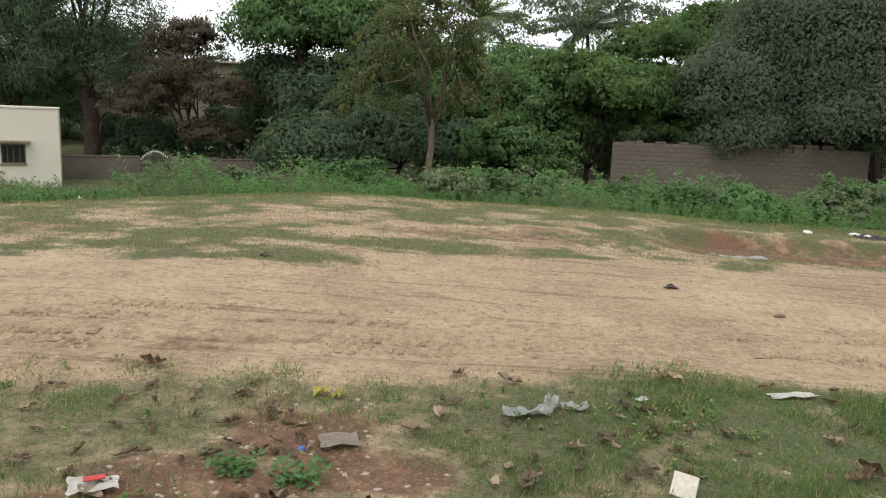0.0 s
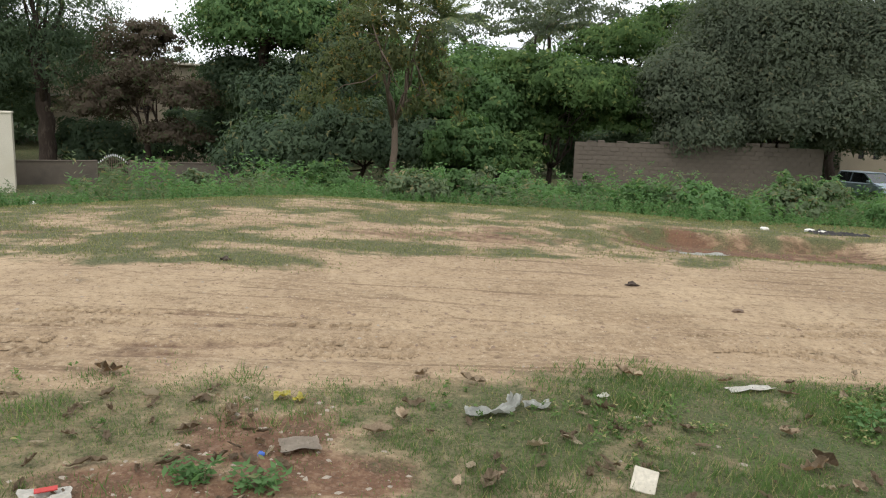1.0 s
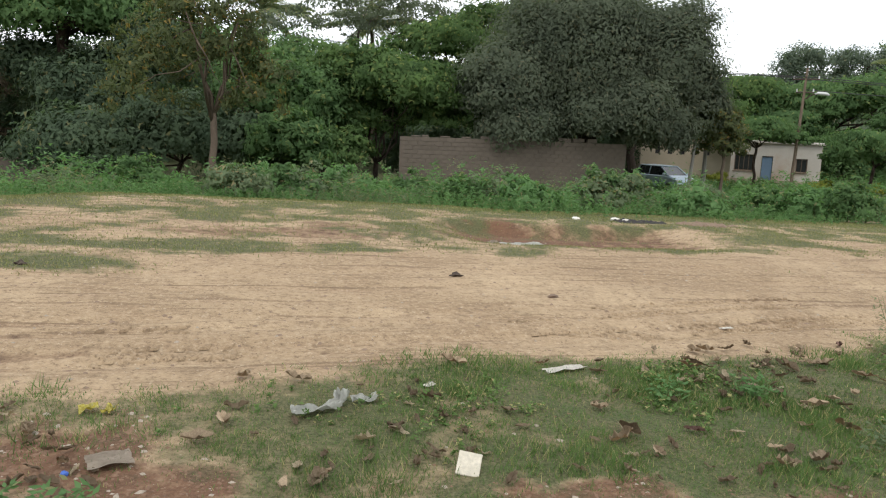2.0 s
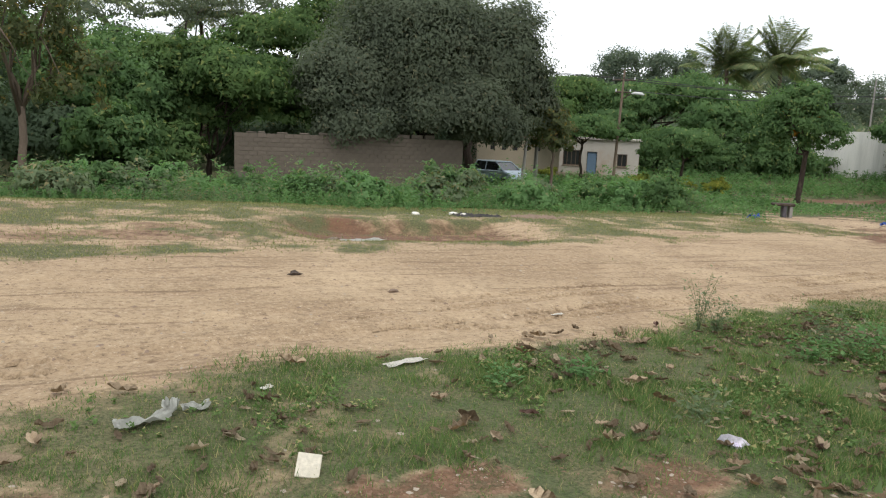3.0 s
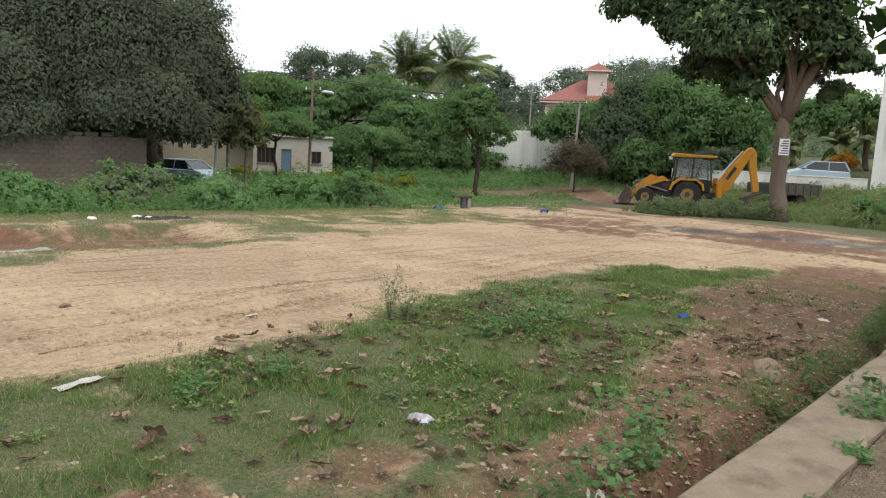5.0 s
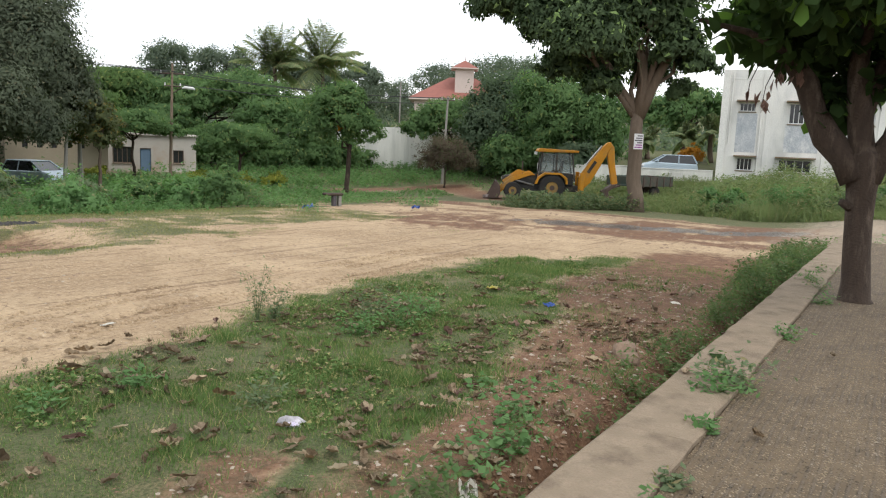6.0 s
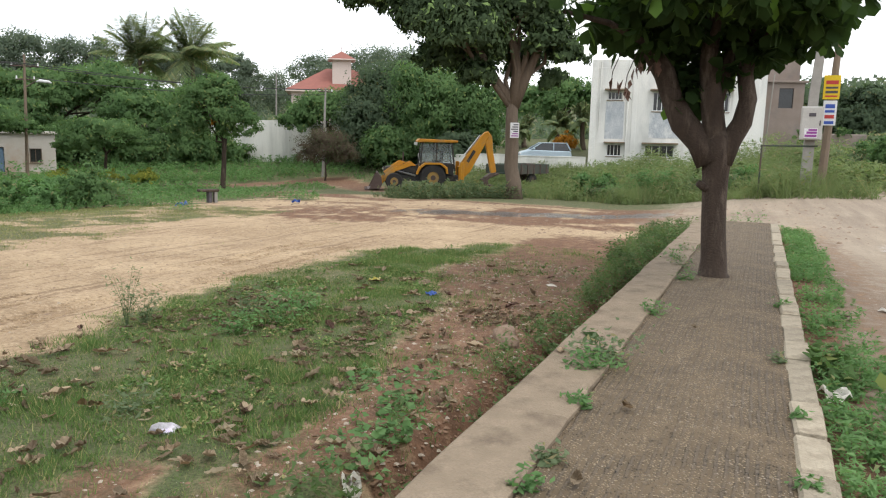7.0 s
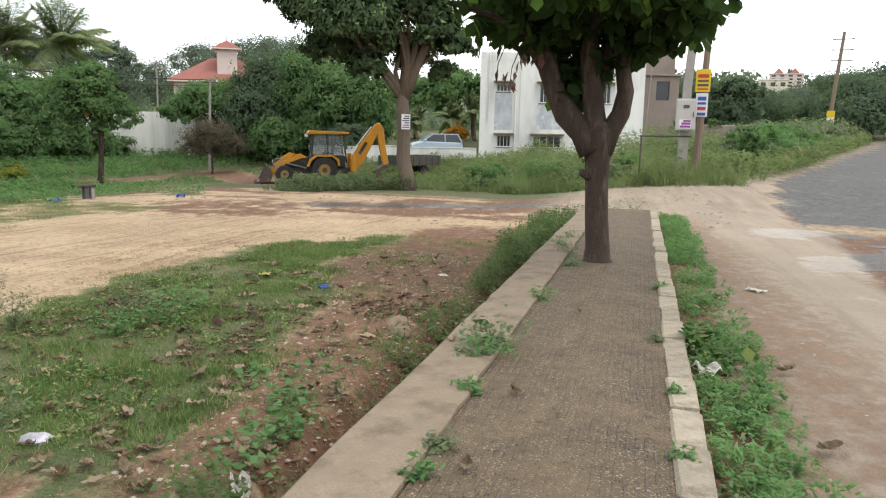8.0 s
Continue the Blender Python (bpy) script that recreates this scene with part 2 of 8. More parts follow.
M["cream"] = surface("cream_wall_paint", (0.72, 0.66, 0.54), (0.66, 0.6, 0.48), 0.8, 30, 0.85, bump=0.05, stain=(0.58, 0.52, 0.41))
M["white"] = surface("stained_whitewash", (0.84, 0.82, 0.77), (0.7, 0.7, 0.68), 0.75, 20, 0.85, bump=0.06, stain=(0.5, 0.5, 0.48), stretch=(1.0, 1.0, 0.35))
M["greywash"] = surface("damp_grey_wash", (0.4, 0.43, 0.47), (0.66, 0.67, 0.67), 1.5, 20, 0.9, bump=0.06, stain=(0.78, 0.77, 0.73), stretch=(1.0, 1.0, 0.6))
M["whitewall"] = surface("streaked_white_wall", (0.74, 0.73, 0.68), (0.63, 0.62, 0.57), 0.6, 25, 0.9, bump=0.06, stain=(0.42, 0.42, 0.39), stretch=(1.6, 1.6, 0.15))
M["hut"] = surface("dusty_white_limewash", (0.56, 0.52, 0.47), (0.47, 0.42, 0.36), 0.7, 25, 0.9, stain=(0.42, 0.32, 0.25))
M["beige"] = surface("beige_plaster", (0.45, 0.38, 0.28), (0.36, 0.3, 0.22), 0.7, 25, 0.9)
M["pinkwall"] = surface("pink_wall_paint", (0.64, 0.53, 0.48), (0.57, 0.47, 0.42), 0.6, 20, 0.85, bump=0.05)
M["tile"] = surface("red_roof_tile", (0.3, 0.115, 0.09), (0.235, 0.095, 0.075), 2.0, 15, 0.8)
M["raw"] = surface("bare_brick_and_cement", (0.28, 0.23, 0.2), (0.21, 0.16, 0.13), 0.7, 20, 0.95, stain=(0.16, 0.14, 0.13))
M["darkgap"] = surface("dark_window_glass", (0.02, 0.022, 0.025), (0.03, 0.032, 0.035), 2, 10, 0.15, bump=0.0, spec=0.5)
M["frame"] = surface("brown_window_frame", (0.16, 0.11, 0.08), (0.12, 0.085, 0.06), 3, 30, 0.7)
M["bluedoor"] = surface("faded_blue_door_paint", (0.16, 0.24, 0.34), (0.13, 0.2, 0.29), 2, 30, 0.7)
M["yellow"] = surface("yellow_machine_paint", (0.62, 0.27, 0.014), (0.52, 0.215, 0.014), 1.5, 25, 0.5, bump=0.04, stain=(0.33, 0.2, 0.07))
M["rim"] = surface("dusty_yellow_rim", (0.4, 0.24, 0.06), (0.3, 0.19, 0.075), 3, 25, 0.75, stain=(0.22, 0.16, 0.1))
M["blackpaint"] = surface("black_machine_paint", (0.03, 0.03, 0.03), (0.05, 0.045, 0.04), 3, 30, 0.6, stain=(0.1, 0.08, 0.06))
M["rubber"] = surface("dusty_tyre_rubber", (0.035, 0.033, 0.032), (0.06, 0.052, 0.045), 3, 40, 0.9)
M["steel"] = surface("worn_rusty_steel", (0.14, 0.1, 0.085), (0.1, 0.07, 0.06), 4, 40, 0.6, metal=0.5)
M["chrome"] = surface("bare_rod_steel", (0.55, 0.55, 0.55), (0.48, 0.48, 0.48), 4, 40, 0.3, metal=0.9, bump=0.02)
M["carpaint"] = surface("silver_blue_car_paint", (0.44, 0.53, 0.6), (0.4, 0.49, 0.56), 1, 60, 0.3, metal=0.3, bump=0.0, spec=0.5)
M["green_metal"] = surface("dark_green_trailer_paint", (0.05, 0.075, 0.06), (0.09, 0.07, 0.055), 1.5, 25, 0.7, stain=(0.12, 0.075, 0.06))
M["lamp"] = surface("lamp_shell", (0.75, 0.75, 0.74), (0.68, 0.68, 0.67), 4, 40, 0.4, bump=0.02)
M["boxgrey"] = surface("grey_cabinet_paint", (0.48, 0.46, 0.43), (0.42, 0.4, 0.37), 2, 40, 0.6, bump=0.03)
M["sign_y"] = surface("yellow_sign_sheet", (0.72, 0.5, 0.02), (0.66, 0.45, 0.02), 3, 40, 0.6, bump=0.02)
M["sign_w"] = surface("white_sign_sheet", (0.72, 0.72, 0.72), (0.65, 0.65, 0.66), 3, 40, 0.6, bump=0.02)
M["ink_p"] = surface("purple_print", (0.3, 0.07, 0.3), (0.26, 0.06, 0.26), 3, 40, 0.7, bump=0.0)
M["ink_b"] = surface("blue_print", (0.05, 0.1, 0.4), (0.05, 0.09, 0.35), 3, 40, 0.7, bump=0.0)
M["ink_r"] = surface("red_print", (0.5, 0.06, 0.05), (0.45, 0.05, 0.05), 3, 40, 0.7, bump=0.0)
M["ink_k"] = surface("dark_print", (0.08, 0.07, 0.08), (0.1, 0.09, 0.1), 3, 40, 0.7, bump=0.0)
M["paper"] = surface("dirty_white_paper", (0.8, 0.77, 0.7), (0.74, 0.7, 0.63), 9, 60, 0.9, stain=(0.66, 0.6, 0.52))
M["card"] = surface("creased_cream_card", (0.62, 0.565, 0.46), (0.52, 0.47, 0.37), 9, 60, 0.9, bump=0.3)
M["plastic"] = surface("cloudy_plastic_film", (0.58, 0.58, 0.53), (0.46, 0.46, 0.41), 12, 60, 0.35, bump=0.3, stain=(0.36, 0.36, 0.3))
M["yellowfilm"] = surface("yellow_wrapper", (0.6, 0.5, 0.06), (0.55, 0.53, 0.3), 12, 60, 0.4, bump=0.2)
M["bluefilm"] = surface("blue_plastic", (0.05, 0.13, 0.45), (0.08, 0.16, 0.5), 12, 60, 0.4)
M["lilac"] = surface("lilac_printed_cloth", (0.78, 0.74, 0.8), (0.72, 0.66, 0.74), 14, 60, 0.8, bump=0.4, stain=(0.5, 0.42, 0.62))
M["stone"] = surface("rough_brown_stone", (0.30, 0.21, 0.15), (0.21, 0.145, 0.105), 9, 60, 0.95, bump=0.4, vary=0.7)
M["redstone"] = surface("red_laterite_gravel", (0.30, 0.185, 0.12), (0.20, 0.118, 0.076), 9, 60, 0.95, bump=0.4, vary=0.7)
M["palestone"] = surface("pale_rubble", (0.45, 0.38, 0.3), (0.34, 0.28, 0.22), 9, 60, 0.95, bump=0.4, vary=0.75)
M["dry"] = surface("dry_brown_leaf", (0.29, 0.222, 0.145), (0.16, 0.116, 0.076), 14, 80, 0.8, bump=0.2, vary=1.7)
M["dryred"] = surface("dry_red_leaf", (0.155, 0.09, 0.068), (0.11, 0.066, 0.05), 14, 80, 0.75, bump=0.2, vary=1.6)
M["bark"] = surface("grey_brown_bark", (0.07, 0.049, 0.037), (0.036, 0.026, 0.02), 4.0, 34, 0.95, bump=1.0, stretch=(3, 3, 0.7), stain=(0.115, 0.088, 0.07))
M["barkpale"] = surface("pale_trunk_bark", (0.17, 0.128, 0.095), (0.115, 0.085, 0.063), 3.0, 28, 0.95, bump=0.6, stretch=(3, 3, 0.7))
M["barkred"] = surface("red_dusted_bark", (0.155, 0.095, 0.065), (0.105, 0.065, 0.048), 2.0, 28, 0.95, bump=0.6, stretch=(3, 3, 0.7))
M["wire"] = surface("cable_sheath", (0.05, 0.05, 0.05), (0.06, 0.06, 0.06), 3, 10, 0.7, bump=0.0)
M["orangeflower"] = foliage("orange_leaves", (0.32, 0.13, 0.02), (0.45, 0.22, 0.03))
M["leaf_dark"] = foliage("dark_leaves", (0.058, 0.089, 0.056), (0.13, 0.176, 0.105), (0.18, 0.18, 0.09), 0.04)
# far trees and woods: distance haze is put into the leaf colour, paler and greyer
M["leaf_far"] = foliage("far_leaves_painted_haze", (0.075, 0.102, 0.076), (0.165, 0.205, 0.145), (0.2, 0.21, 0.13), 0.04)
M["leaf_grey"] = foliage("greyish_leaves", (0.085, 0.106, 0.074), (0.155, 0.18, 0.122), (0.17, 0.17, 0.11), 0.05)
M["leaf_green"] = foliage("mid_green_leaves", (0.06, 0.118, 0.048), (0.165, 0.262, 0.105), (0.22, 0.27, 0.1), 0.06)
M["leaf_bright"] = foliage("bright_green_leaves", (0.045, 0.086, 0.034), (0.145, 0.225, 0.078), (0.220, 0.260, 0.090), 0.08)
M["litter"] = foliage("leaf_litter", (0.135, 0.098, 0.068), (0.29, 0.222, 0.15), (0.42, 0.35, 0.25), 0.18, 0.1)
M["leaf_yellow"] = foliage("yellow_green_leaves", (0.17, 0.2, 0.045), (0.36, 0.38, 0.075), (0.42, 0.40, 0.08), 0.1)
M["leaf_olive"] = foliage("sparse_olive_leaves", (0.07, 0.09, 0.045), (0.145, 0.165, 0.075), (0.24, 0.18, 0.06), 0.1)
M["leaf_brown"] = foliage("browning_leaves", (0.085, 0.066, 0.05), (0.15, 0.118, 0.088), (0.120, 0.150, 0.075), 0.12)
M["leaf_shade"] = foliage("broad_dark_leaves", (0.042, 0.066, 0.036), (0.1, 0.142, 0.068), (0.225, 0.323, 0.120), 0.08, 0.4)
M["leaf_almond"] = foliage("large_glossy_leaves", (0.022, 0.042, 0.016), (0.055, 0.095, 0.03), (0.125, 0.225, 0.050), 0.07, 0.4)
M["leaf_palm"] = foliage("palm_fronds", (0.156, 0.206, 0.106), (0.288, 0.338, 0.175), (0.413, 0.350, 0.188), 0.12)
M["weed"] = foliage("weed_leaves", (0.080, 0.160, 0.058), (0.205, 0.342, 0.144), (0.258, 0.265, 0.135), 0.06)
M["weed_pale"] = foliage("dusty_weed_leaves", (0.106, 0.150, 0.077), (0.213, 0.263, 0.156), (0.288, 0.250, 0.138), 0.12)
M["weed_light"] = foliage("light_wispy_weeds", (0.125, 0.17, 0.075), (0.26, 0.31, 0.15), (0.3, 0.27, 0.15), 0.1)
# ditch weeds: a darker green than the other weed leaves
M["weed_deep"] = foliage("dark_green_ditch_weeds", (0.065, 0.108, 0.045), (0.155, 0.215, 0.09), (0.19, 0.16, 0.09), 0.12)
M["grass"] = foliage("grass_blades", (0.066, 0.118, 0.036), (0.16, 0.245, 0.08), (0.33, 0.3, 0.14), 0.17, 0.3)
M["grass_dry"] = foliage("thin_grass_blades", (0.145, 0.165, 0.062), (0.265, 0.275, 0.118), (0.345, 0.299, 0.161), 0.25, 0.3)


# ---- helpers for meshes ----
RNG = np.random.default_rng(7)


def thing(name, loc=(0, 0, 0), turn=0.0, label="", category="", group="", kind=""):
    ob = new(name)
    ob.empty_display_size = 0.2
    ob.matrix_world = pose(loc[0], loc[1], loc[2], 0, 0, turn)
    return tagged(ob, label, category, group, kind)


def finish(bm, name, smooth=False):
    me = bpy.data.meshes.new(name)
    bm.normal_update()
    bm.to_mesh(me)
    bm.free()
    if smooth:
        me.shade_smooth()
    return me


def part(name, bm, material, parent, label="", smooth=False, at=None):
    me = bm if isinstance(bm, bpy.types.Mesh) else finish(bm, name, smooth)
    if material is not None and not me.materials:
        me.materials.append(material)
    ob = new(name, me)
    if parent is not None:
        ob.parent = parent
    if at is not None:
        ob.matrix_basis = at
    return tagged(ob, label)


def array_mesh(name, verts, faces, material, smooth=False, normals=None):
    """A mesh from arrays: verts (n, 3), faces (m, k); normals: a shading direction for each vertex."""
    verts, faces = np.asarray(verts, np.float32), np.asarray(faces, np.int32)
    me = bpy.data.meshes.new(name)
    k = faces.shape[1]
    me.vertices.add(len(verts))
    me.vertices.foreach_set("co", verts.ravel())
    me.loops.add(faces.size)
    me.loops.foreach_set("vertex_index", faces.ravel())
    me.polygons.add(len(faces))
    me.polygons.foreach_set("loop_start", np.arange(0, faces.size, k, dtype=np.int32))
    me.update(calc_edges=True)
    me.validate()
    me.materials.append(material)
    if normals is not None:
        attr = me.attributes.new("custom_normal", "FLOAT_VECTOR", "POINT")
        attr.data.foreach_set("vector", np.asarray(normals, np.float32).ravel())
    if smooth:
        me.shade_smooth()
    return me


def box(bm, lo, hi, bevel=0.0, m=None):
    """An axis-parallel box between two corners, with softened edges."""
    lo, hi = Vector(lo), Vector(hi)
    r = bmesh.ops.create_cube(bm, size=1.0)
    for v in r["verts"]:
        v.co = Vector([lo[i] + (v.co[i] + 0.5) * (hi[i] - lo[i]) for i in range(3)])
    vs = r["verts"]
    if bevel:
        edges = list({e for v in vs for e in v.link_edges})
        out = bmesh.ops.bevel(bm, geom=edges, offset=bevel, segments=1, affect="EDGES", profile=0.5)
        vs = list({v for f in out["faces"] for v in f.verts} | {v for v in vs if v.is_valid})
    if m is not None:
        bmesh.ops.transform(bm, matrix=m, verts=vs)
    return vs


def bx(lo, hi, bevel=0.0, m=None):
    bm = bmesh.new()
    box(bm, lo, hi, bevel, m)
    return bm


def tube(bm, points, radii, n=8, cap=True):
    """A round bar along points, with a radius at each."""
    pts = [Vector(p) for p in points]
    rings = []
    side = None
    for i, p in enumerate(pts):
        d = (pts[min(i + 1, len(pts) - 1)] - pts[max(i - 1, 0)]).normalized()
        if side is None:
            side = d.orthogonal().normalized()
        side = (side - d * side.dot(d)).normalized()
        up = d.cross(side)
        rings.append([bm.verts.new(p + (side * math.cos(a) + up * math.sin(a)) * radii[i])
                      for a in [2 * math.pi * j / n for j in range(n)]])
    for a, b in zip(rings, rings[1:]):
        for j in range(n):
            bm.faces.new((a[j], a[(j + 1) % n], b[(j + 1) % n], b[j]))
    if cap:
        bm.faces.new(rings[0][::-1])
        bm.faces.new(rings[-1])
    return bm


def rod(points, radii, n=8):
    return tube(bmesh.new(), points, radii if isinstance(radii, (list, tuple)) else [radii] * len(points), n)


def slab_of(profile, y0, y1, bevel=0.0):
    """A plate: an outline in x and z, from y0 to y1."""
    bm = bmesh.new()
    a = [bm.verts.new((x, y0, z)) for x, z in profile]
    b = [bm.verts.new((x, y1, z)) for x, z in profile]
    bm.faces.new(a[::-1])
    bm.faces.new(b)
    n = len(a)
    for i in range(n):
        bm.faces.new((a[i], a[(i + 1) % n], b[(i + 1) % n], b[i]))
    bmesh.ops.recalc_face_normals(bm, faces=bm.faces)
    if bevel:
        bmesh.ops.bevel(bm, geom=bm.edges[:], offset=bevel, segments=1, affect="EDGES")
    return bm


def lattice(x, y, seed=0):
    """Smooth noise from 0 to 1 over arrays of places."""
    x, y = np.asarray(x, float), np.asarray(y, float)
    xi, yi = np.floor(x), np.floor(y)
    fx, fy = x - xi, y - yi
    fx, fy = fx * fx * (3 - 2 * fx), fy * fy * (3 - 2 * fy)

    def h(a, b):
        s = np.sin(a * 127.1 + b * 311.7 + seed * 74.7) * 43758.5453
        return s - np.floor(s)
    return ((h(xi, yi) * (1 - fx) + h(xi + 1, yi) * fx) * (1 - fy)
            + (h(xi, yi + 1) * (1 - fx) + h(xi + 1, yi + 1) * fx) * fy)


def rough_noise(x, y, size, seed=0):
    return (lattice(x / size, y / size, seed) * 0.55 + lattice(x * 2.1 / size, y * 2.1 / size, seed + 3) * 0.3
            + lattice(x * 4.7 / size, y * 4.7 / size, seed + 5) * 0.15)


def step(a, b, x):
    t = np.clip((np.asarray(x, float) - a) / (b - a), 0, 1)
    return t * t * (3 - 2 * t)


# ---- the lie of the land ----
RUTS = ((5.2, 0.035), (5.42, 0.035), (5.9, 0.025), (6.2, 0.025), (7.2, 0.015), (8.0, 0.015))


def rut_line(x):
    """How far the wheel ruts stray from straight."""
    return 0.11 * np.clip(x, -4, 6) + 0.06 * np.clip(x - 6, 0, 12) + 0.25 * lattice(np.asarray(x) / 3.1, np.asarray(x) * 0 + 4, 9)


def across(x, y):
    """Distance across the footpath, which runs a little aslant."""
    return y + 0.042 * x


def path_top(x):
    return 0.13 - 0.0188 * np.clip(x, -30, 22)


def weed_front(x):
    """Where the tall weeds begin."""
    return 11.2 + 0.75 * np.clip(x + 7, 0, 6.5) - 0.25 * np.clip(x - 0.5, 0, 6) + 0.1 * np.clip(x - 7, 0, 14)


def height(x, y):
    x, y = np.asarray(x, float), np.asarray(y, float)
    v = across(x, y)
    r = np.hypot(x, y)
    lot = -0.036 * np.clip(x, -3, 36) + 0.011 * np.clip(y, 0, 12)
    fall = np.clip(weed_front(x), 11.0, 15.0)
    lot = lot + (-1.7 - lot) * step(fall - 1.0, fall + 14.0, y)
    lot = lot + 1.35 * step(42, 56, x) * (1 - step(18, 32, y))
    road = path_top(x) - 0.17 + 0.036 * np.clip(x - 24, 0, 200)
    q = step(17, 25, x)
    w = step(1.25 - 5.2 * q, 1.8 + 4.2 * q, v)
    z = road * (1 - w) + lot * w
    # the ditch beside the footpath
    z = z - 0.46 * np.exp(-((v - 1.54) / 0.16) ** 2) * (1 - step(15, 19, x))
    # wheel ruts along the bare strip
    wob = rut_line(x)
    for y0, d in RUTS:
        z = z - d * np.exp(-((y - y0 - wob) / 0.1) ** 2) * (1 - step(17, 20, x))
    # scraped edge in front of the weeds
    z = z - 0.24 * step(13.25, 12.95, y + 0.5 * rough_noise(x, y, 2.0, 4)) * step(10.2, 11.8, y) * step(3.2, 4.5, x) * (1 - step(7.5, 9, x))
    near = 1 - step(20, 45, r)
    on_lot = step(1.75, 2.2, v) + step(-1.1, -1.6, v)
    z = z + on_lot * near * (0.05 * (rough_noise(x, y, 1.3, 1) - 0.5) + 0.022 * (rough_noise(x, y, 0.32, 2) - 0.5))
    # rising land and far hills
    z = z + 1.5 * step(52, 75, r) * step(-10, 10, y)
    z = z + step(140, 520, r) * (13 + 18 * rough_noise(x, y, 180.0, 6)) * (1 - 0.75 * step(-200, -500, x))
    return z


def zat(x, y):
    return float(height(x, y))


def turf_edge(x):
    """Far edge of the near turf."""
    return 4.78 + 0.115 * np.clip(x, -3, 7.5) - 3.0 * step(11.5, 18.5, x)


def sand_edge(x):
    """Far edge of the bare strip."""
    return 7.7 + 0.2 * np.clip(x + 4.6, 0, 6) + 0.1 * np.clip(x - 1.4, 0, 10) + 1.9 * step(4, 8.5, x)


BARE = ((-0.7, 3.75, 0.34, 0.45), (-0.4, 3.38, 0.36, 0.22), (-1.2, 3.1, 0.5, 0.32), (2.95, 2.72, 0.32, 0.2), (3.42, 2.12, 0.42, 0.24), (4.0, 1.9, 0.5, 0.22), (1.8, 3.08, 0.34, 0.14))


def east_front(y):
    """How much nearer the eastern weeds begin towards the road."""
    return 1.2 * step(7.0, 0.0, y) + 3.2 * step(0.5, -3.5, y)


def red_track(x, y):
    """The red track that runs north past the white wall."""
    a = step(1.6, 0.7, np.abs(y - 21.5 + 0.08 * (x - 28))) * step(20, 22, x) * (1 - step(34, 37, x))
    b = step(1.8, 0.9, np.abs(y - 28.3 + 0.36 * (x - 41))) * step(36, 39, x) * (1 - step(47, 49, x))
    c = step(2.2, 1.0, np.abs(y - 17 - 0.8 * (x - 36))) * step(33, 35, x) * (1 - step(46, 48, x))
    return np.maximum(a, np.maximum(b, c))


def track_strip(x, y):
    """The weedy strip between the cross track and the backhoe."""
    u = (x - 28.2) / 6.0
    return step(-0.05, 0.12, u) * step(1.1, 0.95, u) * step(1.3, 0.7, np.abs(y - 12.6 + 3.0 * u - 0.6 * np.sin(3.1 * u)) + 0.7 * (rough_noise(x, y, 0.9, 47) - 0.5))


